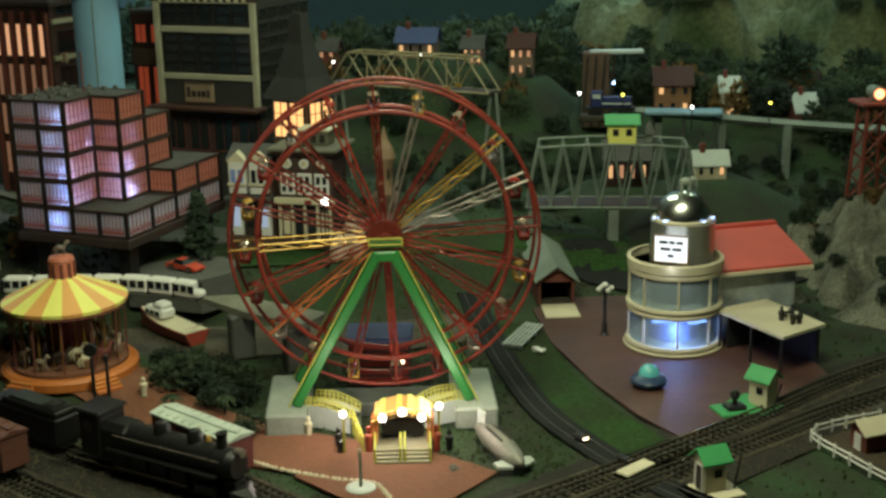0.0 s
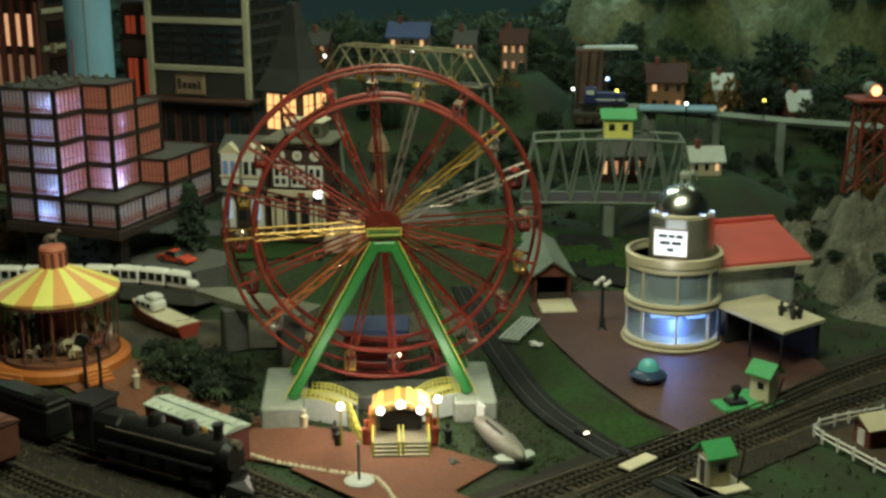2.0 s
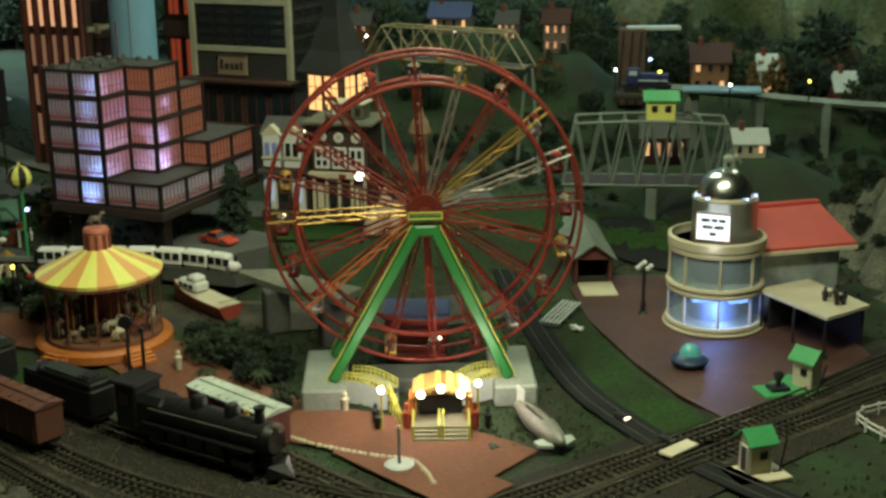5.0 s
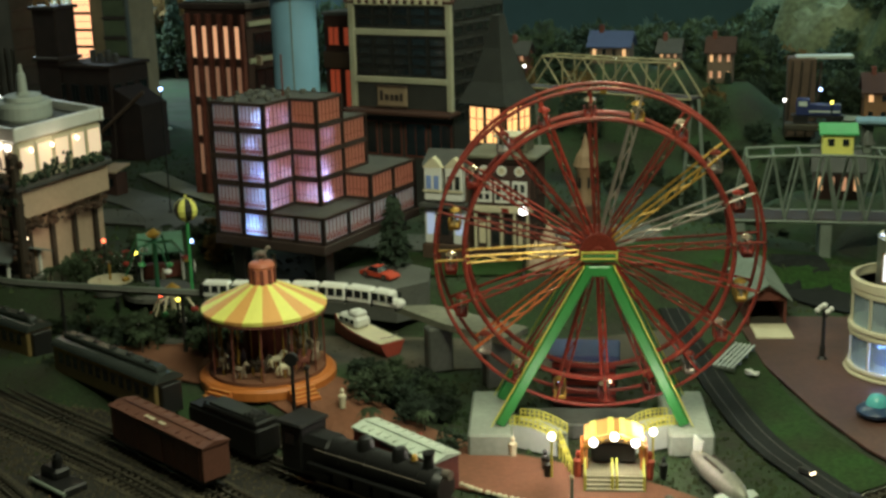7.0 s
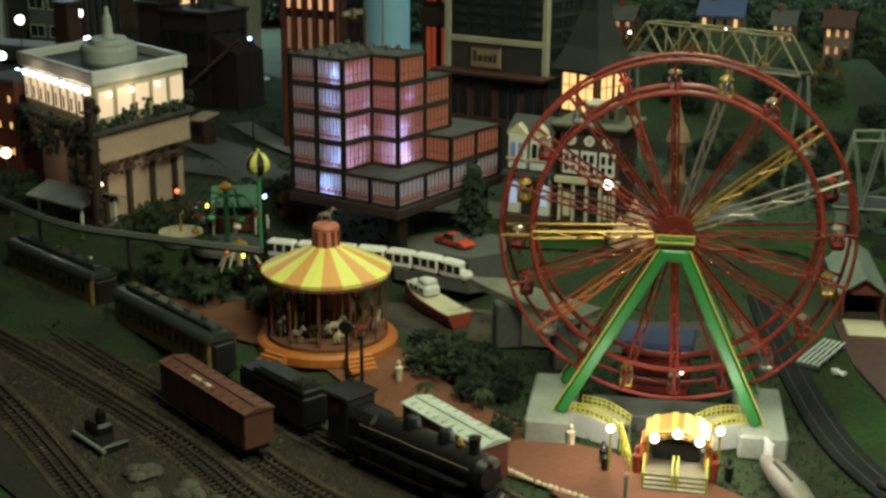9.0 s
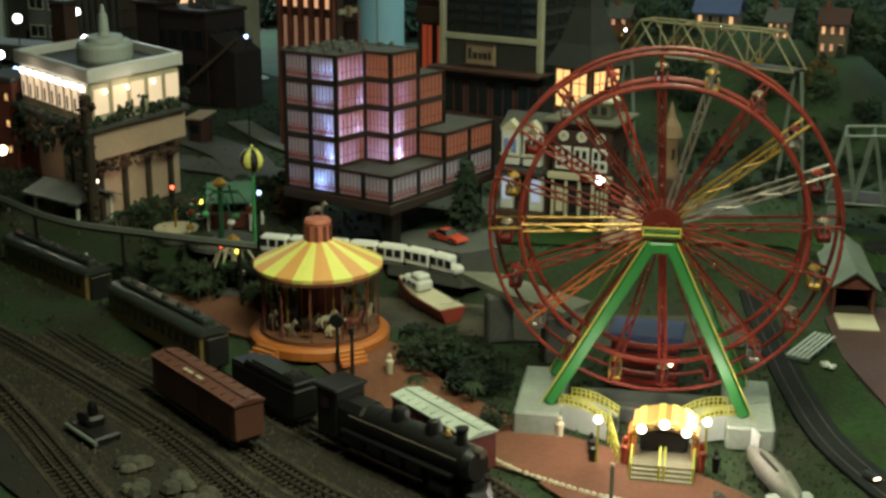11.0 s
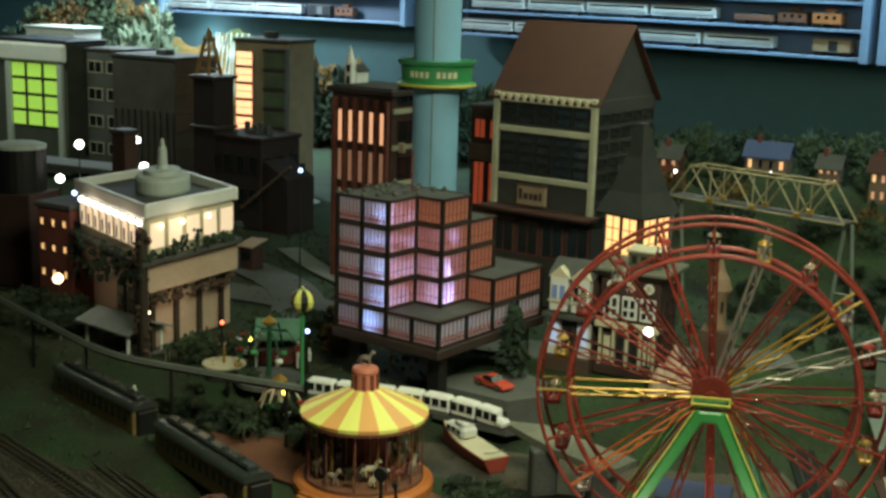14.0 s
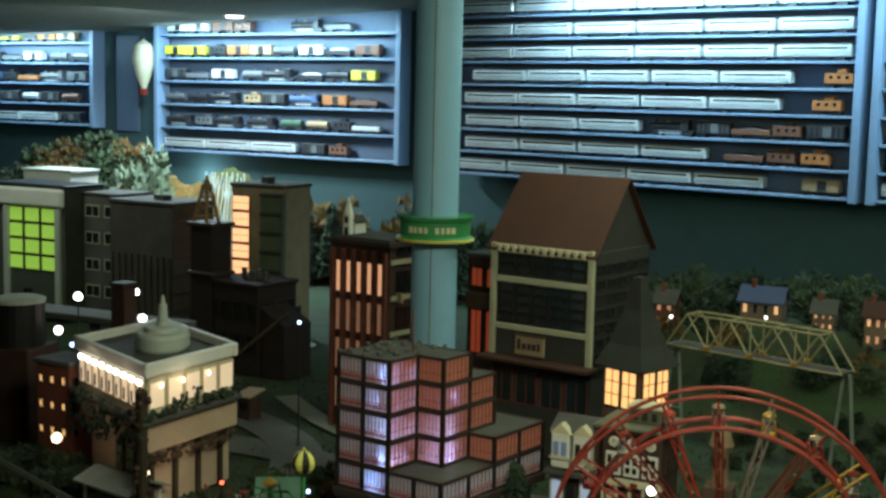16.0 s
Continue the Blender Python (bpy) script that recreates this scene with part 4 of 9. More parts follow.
def strip_tower():
    b = thing("brown_office_tower", "dark red-brown tower block with tall lit window strips", "office building", -1.235, 3.4, 0.1, -17)
    W, D, H = 0.235, 0.2, 0.585
    part("wall", Geo().box((-W / 2, D / 2, H / 2), (W, D, H), bevel=0.002), BRICK_DARK, b)
    part("cornice", Geo().box((-W / 2, D / 2, H + 0.008), (W + 0.024, D + 0.024, 0.018), bevel=0.003), FRAME_BROWN, b)
    part("flat_roof", Geo().box((-W / 2, D / 2, H + 0.019), (W, D, 0.006)), GREY_ROOF, b)
    for k in range(6):
        part("pier", Geo().box((-0.012 - k * 0.0415, -0.006, 0.29), (0.014, 0.016, 0.56), bevel=0.002), BRICK_RED, b)
    for r in range(4):
        for k in range(5):
            window(b, "f", -0.033 - k * 0.0415, 0.485 - r * 0.122, 0.02, 0.098, ORANGE_WINDOW if r < 1 else DIM_WINDOW, BLACK, 0)
    for r in range(5):
        part("side_band", Geo().box((0.003, D / 2, 0.1 + r * 0.11), (0.008, D - 0.01, 0.014)), OFFICE_CREAM, b)
        window(b, "r", D * 0.5, 0.15 + r * 0.11, 0.13, 0.06, DARK_PANE, BLACK, 0, (3, 1))
    part("side_sign", Geo().box((0.012, 0.04, 0.43), (0.02, 0.01, 0.03), bevel=0.001), PEACH, b)


strip_tower()

ch = thing("small_church", "tiny white model church with a pointed steeple", "church", -1.425, 3.5, 0.707, -10)
ch.scale = (1.25, 1.25, 1.25)
part("nave", Geo().box((0.018, 0.02, 0.018), (0.03, 0.05, 0.03), bevel=0.001), WHITE, ch)
part("roof", Geo().gable((0, 0), 0.05, 0.03, 0.033, 0.014, over=0.003, t=0.002, m=Matrix.Translation((0.018, 0.02, 0)) @ Matrix.Rotation(radians(90), 4, "Z")), GREY_ROOF, ch)
part("steeple", Geo().box((0.018, -0.012, 0.028), (0.02, 0.02, 0.05), bevel=0.001).cyl((0.018, -0.012, 0.053), (0.018, -0.012, 0.095), 0.013, 0.0008, 8), WHITE, ch)
part("belfry_opening", Geo().box((0.018, -0.0225, 0.04), (0.01, 0.002, 0.016)), BLACK, ch)
part("church_door", Geo().box((0.018, -0.0225, 0.012), (0.01, 0.002, 0.018)), BLACK, ch)


def red_window_block():
    b = thing("brick_warehouse", "brown brick building with dim red lit windows", "warehouse", -0.80, 3.62, 0.1, -17)
    part("wall", Geo().box((-0.15, 0.1, 0.27), (0.3, 0.2, 0.54), bevel=0.002), BRICK_DARK, b)
    part("flat_roof", Geo().box((-0.15, 0.1, 0.545), (0.31, 0.21, 0.012), bevel=0.002), GREY_ROOF, b)
    part("belt", Geo().box((-0.15, -0.004, 0.4), (0.3, 0.012, 0.05)), BROWN_WALL, b)
    for z, h in ((0.475, 0.06), (0.3, 0.14)):
        for k in range(5):
            window(b, "f", -0.03 - k * 0.058, z, 0.042, h, RED_WINDOW, BLACK, 0, (2, 1))


red_window_block()


SHINGLE = mat("dark_shingle", (0.035, 0.038, 0.034), 0.85, vary=0.4, scale=60, bump=0.4)


def glow_house():
    b = thing("lantern_house", "square house with yellow lit windows and steep dark roof", "house", -0.4, 3.06, 0.1, -28)
    S = 0.125
    part("wall", Geo().box((-S / 2, S / 2, 0.12), (S, S, 0.24), bevel=0.002), BROWN_WALL, b)
    part("upper_wall", Geo().box((-S / 2, S / 2, 0.3), (S - 0.012, S - 0.012, 0.12)), BROWN_WALL, b)
    for s in "fr":
        for k in range(2):
            a = (-0.034 - k * 0.056) if s == "f" else (0.034 + k * 0.056)
            window(b, s, a, 0.295, 0.05, 0.1, WARM_WINDOW, FRAME_BROWN, 0, (2, 3))
        window(b, s, -S / 2 if s == "f" else S / 2, 0.15, 0.05, 0.08, DARK_PANE, CREAM, 0, (2, 2))
    o = 0.018
    v = [(-S - o, -o, 0.352), (o, -o, 0.352), (o, S + o, 0.352), (-S - o, S + o, 0.352)]
    for k, z in ((0.66, 0.41), (0.34, 0.5), (0.16, 0.585)):
        c = (-S / 2, S / 2)
        v += [(c[0] + (p[0] - c[0]) * k, c[1] + (p[1] - c[1]) * k, z) for p in v[:4]]
    f = [(0, 1, 2, 3), (12, 13, 14, 15)] + [(4 * l + i, 4 * l + (i + 1) % 4, 4 * l + 4 + (i + 1) % 4, 4 * l + 4 + i) for l in range(3) for i in range(4)]
    part("roof", Geo().add(v, f), SHINGLE, b, "steep dark grey shingled roof")
    part("roof_deck", Geo().box((-S / 2, -0.05, 0.2), (S + 0.02, 0.06, 0.01), bevel=0.002), CREAM, b)


glow_house()


def brown_house():
    b = thing("victorian_hotel", "dark brown hotel with white windows and three round clocks", "hotel building", -0.29, 2.79, 0.1, -8)
    W, D = 0.15, 0.13
    part("wall", Geo().box((-W / 2, D / 2, 0.13), (W, D, 0.26), bevel=0.002), HOTEL_BROWN, b)
    part("cornice", Geo().box((-W / 2, D / 2, 0.267), (W + 0.04, D + 0.04, 0.01), bevel=0.003), EAVE_GREY, b)
    part("eave_moulding", Geo().box((-W / 2, D / 2, 0.257), (W + 0.02, D + 0.02, 0.01), bevel=0.002), HOTEL_BROWN, b)
    for k in range(3):
        x = -0.028 - k * 0.046
        rw = part("round_window", Geo().cyl((x, -0.001, 0.231), (x, -0.006, 0.231), 0.0125, n=18), WHITE, b)
        part("clock_face", Geo().cyl((x, -0.005, 0.231), (x, -0.0068, 0.231), 0.0085, n=14), CREAM, rw)
        part("clock_hand", Geo().box((x, -0.0072, 0.2335), (0.0016, 0.001, 0.008)), BLACK, rw)
        wd = part("window_surround", Geo().box((x, -0.003, 0.178), (0.038, 0.007, 0.056), bevel=0.001), WHITE, b)
        for dx in (-0.0085, 0.0085):
            for dz, h in ((0.011, 0.02), (-0.013, 0.014)):
                part("pane", Geo().box((x + dx, -0.0066, 0.178 + dz), (0.0105, 0.0022, h)), DARK_PANE, wd)
    part("fascia", Geo().box((-W / 2, -0.008, 0.134), (W + 0.012, 0.018, 0.016), bevel=0.002), CREAM, b, "cream shop fascia with a red emblem")
    part("emblem", Geo().box((-0.062, -0.0178, 0.134), (0.018, 0.002, 0.011)), RED, b)
    for k in range(5):
        part("pilaster", Geo().box((-0.007 - k * 0.034, -0.006, 0.078), (0.006, 0.012, 0.092), bevel=0.001), CREAM, b)
    for k in range(4):
        sh_ = part("shop_window", Geo().box((-0.024 - k * 0.034, -0.002, 0.07), (0.022, 0.005, 0.084)), FRAME_BROWN, b)
        part("pane", Geo().box((-0.024 - k * 0.034, -0.0048, 0.074), (0.017, 0.002, 0.06)), CREAM if k in (0, 3) else DARK_PANE, sh_)
    part("plinth", Geo().box((-W / 2, -0.006, 0.02), (W + 0.01, 0.014, 0.024), bevel=0.002), HOTEL_BROWN, b)
    pt = part("penthouse", Geo().box((-0.06, 0.07, 0.29), (0.08, 0.06, 0.036), bevel=0.002), EAVE_GREY, b)
    part("penthouse_roof", Geo().box((-0.06, 0.07, 0.311), (0.092, 0.072, 0.007), bevel=0.002), CREAM, pt)
    for k in range(3):
        part("penthouse_window", Geo().box((-0.084 + 0.024 * k, 0.0395, 0.29), (0.014, 0.003, 0.02)), DARK_PANE, pt)
    for z in (0.178, 0.07):
        for y in (0.04, 0.09):
            window(b, "r", y, z, 0.022, 0.04, DARK_PANE, HOTEL_BROWN, 0, (1, 2))
    w = thing("white_house", "white gabled shop house with a blue-lit ground floor", "house", -0.455, 2.8, 0.1, -8)
    part("wall", Geo().box((-0.055, 0.055, 0.12), (0.11, 0.1, 0.24), bevel=0.002), BROWN_WALL, w)
    part("roof", Geo().gable((-0.055, 0.05), 0.11, 0.1, 0.24, 0.03), GREY_ROOF, w)
    for k, x in enumerate((-0.083, -0.027)):
        bay = part("gabled_bay", Geo().box((x, -0.002, 0.195), (0.046, 0.03, 0.085), bevel=0.002), WHITE, w)
        v = [(x + dx, y, z) for y in (-0.017, 0.01) for dx, z in ((-0.028, 0.237), (0.028, 0.237), (0.0, 0.263))]
        part("bay_gable", Geo().add(v, [(0, 1, 2), (3, 4, 5), (0, 1, 4, 3), (1, 2, 5, 4), (2, 0, 3, 5)]), CREAM, bay)
        for dx in (-0.01, 0.01):
            part("pane", Geo().box((x + dx, -0.0178, 0.2), (0.013, 0.002, 0.034)), DARK_PANE if k else BLUE_PANE, bay)
        part("bay_sill", Geo().box((x, -0.019, 0.178), (0.05, 0.006, 0.005)), CREAM, bay)
    part("porch_roof", Geo().box((-0.055, -0.012, 0.142), (0.125, 0.04, 0.012), bevel=0.002), GREY_ROOF, w)
    for k in range(3):
        sp_ = part("shop_panel", Geo().box((-0.017 - 0.038 * k, -0.002, 0.085), (0.034, 0.016, 0.09), bevel=0.002), WHITE if k != 1 else FRAME_BROWN, w)
        part("pane", Geo().box((-0.017 - 0.038 * k, -0.0108, 0.092), (0.02, 0.002, 0.055)), BLUE_LIT if k != 1 else DARK_PANE, sp_)
    part("plinth", Geo().box((-0.055, -0.004, 0.02), (0.12, 0.03, 0.04), bevel=0.002), BROWN_WALL, w)


HOTEL_BROWN = mat("hotel_brown", (0.062, 0.03, 0.022), 0.75, vary=0.3, scale=80)
EAVE_GREY = mat("eave_grey_green", (0.15, 0.145, 0.1), 0.7, vary=0.25)
BLUE_LIT = glow("blue_white_pane", (0.6, 0.72, 1.0), 0.35)
BLUE_PANE = mat("blue_pane", (0.2, 0.28, 0.5), 0.25, vary=0.2, emit=(0.3, 0.45, 0.9), power=0.06)
brown_house()

TURRET_TAN = mat("turret_tan", (0.34, 0.22, 0.13), 0.7, vary=0.3)
sp = thing("tan_turret", "small tan turret with a conical roof on a brown hut", "turret", -0.163, 2.86, 0.1)
part("hut", Geo().box((0, 0, 0.07), (0.07, 0.07, 0.14), bevel=0.003), BROWN_WALL, sp)
part("turret_body", Geo().lathe([(0.024, 0.14), (0.02, 0.16), (0.021, 0.22), (0.025, 0.225), (0.025, 0.235)], 14), TURRET_TAN, sp, smooth=True)
part("turret_roof", Geo().lathe([(0.03, 0.235), (0.022, 0.262), (0.011, 0.28), (0.006, 0.3), (0.0006, 0.318)], 14), TURRET_TAN, sp)
for k in range(6):
    a = k * 1.047
    part("slit", Geo().box((0.0215 * math.cos(a), 0.0215 * math.sin(a), 0.195), (0.003, 0.006, 0.026), a), BLACK, sp)
for x, y, r, h in ((-0.245, 2.78, 0.035, 0.11), (-0.215, 2.74, 0.028, 0.085), (-0.27, 2.73, 0.026, 0.075)):
    tn = thing("tan_tent", "small tan pointed tent", "tent", x, y, ground_z(x, y), group="tan tents")
    part("cloth", Geo().lathe([(r, 0), (r * 0.9, h * 0.35), (r * 0.45, h * 0.7), (0.001, h)], 12), PEACH, tn)
    part("pole_tip", Geo().cyl((0, 0, h - 0.004), (0, 0, h + 0.02), 0.0015, n=5), BARK, tn)


def diner():
    F, L, R = Vector((-1.481, 2.448)), Vector((-1.856, 2.695)), Vector((-1.423, 2.802))
    ex, ey = (F - L).normalized(), (R - F).normalized()
    w, d = (L - F).length, (R - F).length
    m = frame_of((F.x, F.y, 0.1), ex, ey)
    b = thing("rooftop_diner", "white two-storey diner with bright lit windows and round roof sign", "restaurant", 0, 0, 0)
    P = lambda n, g, mt, l="": part(n, g, mt, b, l)
    P("lower_wall", Geo().box((-w / 2, d / 2 + 0.02, 0.12), (w - 0.1, d - 0.03, 0.24), bevel=0.004, m=m), PEACH)
    P("balcony", Geo().box((-w / 2, d / 2, 0.24), (w + 0.02, d + 0.03, 0.014), bevel=0.003, m=m), GREY_ROOF)
    P("balcony_wall", Geo().box((-w / 2, d / 2 + 0.01, 0.195), (w - 0.02, d, 0.075), bevel=0.004, m=m), PEACH)
    P("upper_wall", Geo().box((-w / 2, d / 2, 0.3), (w - 0.025, d - 0.025, 0.12), bevel=0.003, m=m), CREAM)
    g = Geo()
    for c, s in (((-w / 2, 0.008, 0.368), (w + 0.01, 0.016, 0.034)), ((-w / 2, d - 0.008, 0.368), (w + 0.01, 0.016, 0.034)), ((-0.008, d / 2, 0.368), (0.016, d, 0.034)), ((-w + 0.008, d / 2, 0.368), (0.016, d, 0.034))):
        g.box(c, s, bevel=0.003, m=m)
    P("parapet", g, WHITE)
    P("flat_roof", Geo().box((-w / 2, d / 2, 0.36), (w - 0.03, d - 0.03, 0.006), m=m), GREY_ROOF)
    for k in range(9):
        x = -0.04 - k * (w - 0.08) / 8
        wd = P("window", Geo().box((x, 0.0125, 0.305), (0.036, 0.006, 0.075), m=m), CREAM)
        part("pane", Geo().box((x, 0.009, 0.3), (0.026, 0.006, 0.06), m=m), DINER_PANE, wd)
        P("strip_light", Geo().box((x, 0.003, 0.336), (0.024, 0.01, 0.014), bevel=0.004, m=m), BULB)
        part("head", Geo().box((x, 0.0055, 0.29), (0.007, 0.003, 0.03), m=m), BARK, wd)
    for k in range(5):
        y = 0.05 + k * (d - 0.09) / 4
        wd = P("window", Geo().box((-0.0125, y, 0.305), (0.006, 0.06, 0.075), m=m), CREAM)
        part("pane", Geo().box((-0.009, y, 0.302), (0.006, 0.048, 0.062), m=m), DINER_PANE, wd)
    for y in (0.06, 0.14, 0.24):
        P("wall_lamp", Geo().ball((0.002, y, 0.325), 0.006, 8, m=m), BULB_WARM)
    P("round_sign", Geo().lathe([(0.088, 0.362), (0.092, 0.37), (0.092, 0.4), (0.086, 0.408), (0.064, 0.411), (0.06, 0.422), (0.024, 0.424), (0.018, 0.432), (0.015, 0.475), (0.009, 0.482), (0.006, 0.5), (0.001, 0.503)], 32, m=m @ Matrix.Translation((-w * 0.47, d * 0.56, 0))), CONCRETE, "pale round roof sign with a pointed top")
    P("corner_trellis", Geo().box((-0.012, -0.004, 0.16), (0.035, 0.03, 0.33), bevel=0.006, m=m), BARK, "dark ivy-covered corner post")
    for k in range(4):
        y = 0.05 + 0.09 * k
        P("arcade_post", Geo().box((-0.045, y, 0.07), (0.018, 0.018, 0.14), bevel=0.003, m=m), BARK)
    rnd = random.Random(4)
    gl = Geo()
    for k in range(150):
        if k < 90:
            q = Vector((-0.02 + rnd.uniform(-0.01, 0.012), rnd.uniform(0, d), 0.135 + rnd.gauss(0, 0.008)))
        else:
            q = Vector((rnd.uniform(-0.035, 0.012), rnd.uniform(-0.025, 0.018), rnd.uniform(0.0, 0.33)))
        gl.ball(q, rnd.uniform(0.005, 0.01), 5, (1, 1, 0.7), m=m)
    tagged(part("garland", gl, LEAF_ROSE, b, "dusty green garland with reddish flowers"), kind="stuff")
    rnd = random.Random(14)
    for k in range(9):
        y0, hh = 0.015 + k * 0.043, rnd.uniform(0.014, 0.05)
        gp = Geo()
        for q in range(16):
            gp.ball((0.004 + rnd.uniform(-0.01, 0.01), y0 + rnd.gauss(0, 0.011), 0.248 + rnd.random() * hh), rnd.uniform(0.004, 0.008), 5, (1, 1, rnd.uniform(0.7, 1.4)), m=m)
        tagged(part("balcony_plant", gp, LEAF_DARK, b), kind="stuff")
    gi = Geo()
    for k in range(170):
        xx = rnd.uniform(-w - 0.01, 0.01)
        gi.ball((xx, -0.012 + rnd.uniform(-0.012, 0.01), 0.16 + 0.095 * rnd.random() ** 0.6 - 0.05 * math.sin(xx * 40) ** 2 * rnd.random()), rnd.uniform(0.005, 0.012), 5, (1, 0.8, rnd.uniform(0.6, 1.2)), m=m)
    tagged(part("ivy", gi, LEAF_DARK, b, "dark ivy hanging over the balcony wall"), kind="stuff")
    for k in range(3):
        sw_ = P("side_shutter", Geo().box((-0.06 - 0.07 * k, 0.03, 0.1), (0.052, 0.006, 0.1), bevel=0.002, m=m), FRAME_BROWN)
        for q in range(3):
            part("pane", Geo().box((-0.06 - 0.07 * k, 0.0262, 0.07 + 0.03 * q), (0.042, 0.003, 0.022), m=m), OLIVE_PANE, sw_)
    for place, watts in (((-0.12, -0.03, 0.335), 0.05), ((-0.33, -0.03, 0.335), 0.06), ((0.04, 0.15, 0.33), 0.07)):
        point_lamp("diner_light", m @ Vector(place), watts, (1.0, 0.82, 0.6), 0.02)
    P("porch_lamp", Geo().ball((-0.032, 0.03, 0.105), 0.005, 8, m=m), BULB_WARM)
    point_lamp("porch_light", m @ Vector((0.035, 0.14, 0.1)), 0.06, (1.0, 0.72, 0.5), 0.01)


OLIVE_PANE = mat("olive_pane", (0.12, 0.15, 0.09), 0.4, vary=0.3)
LEAF_ROSE = mat("rose_foliage", (0.14, 0.075, 0.045), 0.9, vary=0.5, scale=90)
DINER_PANE = glow("diner_pane", (1.0, 0.76, 0.5), 0.6)
diner()


def block(name, label, cat, x, y, w, d, h, rz, wall, roof, wins, pane, fr, z=None, belt=None, side=True):
    """A plain town block with rows of windows on its front and right sides."""
    b = thing(name, label, cat, x, y, ground_z(x, y) if z is None else z, rz)
    part("wall", Geo().box((-w / 2, d / 2, h / 2), (w, d, h), bevel=0.003), wall, b)
    part("flat_roof", Geo().box((-w / 2, d / 2, h + 0.006), (w + 0.014, d + 0.014, 0.014), bevel=0.003), roof, b)
    cols, rows, z0, z1, ww, wh = wins
    for r in range(rows):
        zz = z0 + (z1 - z0) * (r / max(1, rows - 1))
        for k in range(cols):
            window(b, "f", -w * (k + 0.5) / cols, zz, ww, wh, pane, fr, 0, (2, 1))
        if side:
            n = max(1, round(cols * d / w))
            for k in range(n):
                window(b, "r", d * (k + 0.5) / n, zz, ww, wh, DARK_PANE, fr, 0, (2, 1))
        if belt:
            part("belt", Geo().box((-w / 2, -0.003, zz + wh * 0.72), (w, 0.01, 0.012)), belt, b)
    return b


# even near-black brick for the factory
FACTORY_BRICK = mat("near_black_brick", (0.034, 0.016, 0.013), 0.9, vary=0.4, scale=90)
BANK_WALL = mat("bank_wall", (0.1, 0.11, 0.085), 0.7, vary=0.3)
GREY_BROWN = mat("grey_brown_wall", (0.11, 0.098, 0.08), 0.8, vary=0.4, scale=40)
OCHRE = mat("ochre_wood", (0.36, 0.2, 0.07), 0.7, vary=0.3)
BEIGE = mat("beige_wall", (0.34, 0.25, 0.14), 0.75, vary=0.25)
STAIR_WINDOW = glow("stair_window", (1.0, 0.5, 0.24), 1.5)
b = block("grey_brick_block", "plain dark grey-brown block with a flat roof", "tower block", -2.6, 4.42, 0.36, 0.25, 0.56, -12, GREY_BROWN, GREY_ROOF, (1, 1, 0.08, 0.08, 0.05, 0.05), DARK_PANE, FRAME_BROWN, z=0.11)
for k in range(10):
    part("pilaster", Geo().box((-0.018 - k * 0.036, -0.004, 0.2), (0.009, 0.01, 0.3), bevel=0.001), GREY_BROWN, b)
for k in range(6):
    part("side_band", Geo().box((0.002, 0.125, 0.12 + k * 0.075), (0.008, 0.24, 0.008)), FRAME_BROWN, b)
part("roof_hatch", Geo().box((-0.15, 0.1, 0.58), (0.06, 0.05, 0.03), bevel=0.003), GREY_ROOF, b)
b = block("dark_brick_factory", "very dark red brick factory hall with a clock tower", "factory", -1.99, 4.0, 0.26, 0.22, 0.33, -14, FACTORY_BRICK, FACTORY_BRICK, (4, 2, 0.12, 0.24, 0.034, 0.06), DARK_PANE, BLACK, z=0.1)
part("clock_tower", Geo().box((-0.28, 0.05, 0.27), (0.11, 0.11, 0.54), bevel=0.004), FACTORY_BRICK, b)
for z in (0.36, 0.545):
    part("tower_belt", Geo().box((-0.28, 0.05, z), (0.13, 0.13, 0.014), bevel=0.003), FRAME_BROWN, b)
part("side_gable", Geo().add([(0.003, 0.01, 0.0), (0.12, 0.01, 0.0), (0.12, 0.01, 0.2), (0.003, 0.01, 0.26), (0.003, 0.16, 0.0), (0.12, 0.16, 0.0), (0.12, 0.16, 0.2), (0.003, 0.16, 0.26)], [(0, 1, 2, 3), (4, 5, 6, 7), (0, 1, 5, 4), (1, 2, 6, 5), (2, 3, 7, 6), (3, 0, 4, 7)]), FACTORY_BRICK, b)
part("loading_boom", Geo().cyl((-0.04, -0.06, 0.09), (0.17, -0.03, 0.26), 0.007, n=6), BROWN_WALL, b)
for k in range(4):
    part("roof_vent", Geo().cyl((-0.05 - 0.035 * k, 0.1, 0.34), (-0.05 - 0.035 * k, 0.1, 0.375 + 0.01 * (k % 2)), 0.011, n=8), GREY_ROOF, b)
dk = thing("roof_derrick", "ochre wooden derrick standing on the clock tower", "derrick", -2.272, 4.122, 0.652, -14)
for sx in (-1, 1):
    for sy in (-1, 1):
        part("leg", Geo().cyl((sx * 0.032, sy * 0.032, 0), (sx * 0.01, sy * 0.01, 0.13), 0.0075, n=5), OCHRE, dk)
for k in range(3):
    q = 0.03 - 0.007 * k
    part("crossbar", Geo().box((0, -q, 0.02 + 0.036 * k), (2 * q, 0.007, 0.01)).box((0, q, 0.02 + 0.036 * k), (2 * q, 0.007, 0.01)), OCHRE, dk)
part("crown_block", Geo().box((0, 0, 0.135), (0.034, 0.034, 0.012), bevel=0.002).lathe([(0.01, 0.14), (0.013, 0.152), (0.006, 0.165), (0.001, 0.178)], 8), OCHRE, dk)
b = block("lit_strip_tower", "beige tower block with an orange lit stair window", "tower block", -2.19, 4.62, 0.265, 0.2, 0.63, -6, BEIGE, GREY_ROOF, (1, 1, 0.1, 0.1, 0.05, 0.05), DARK_PANE, FRAME_BROWN, z=0.12)
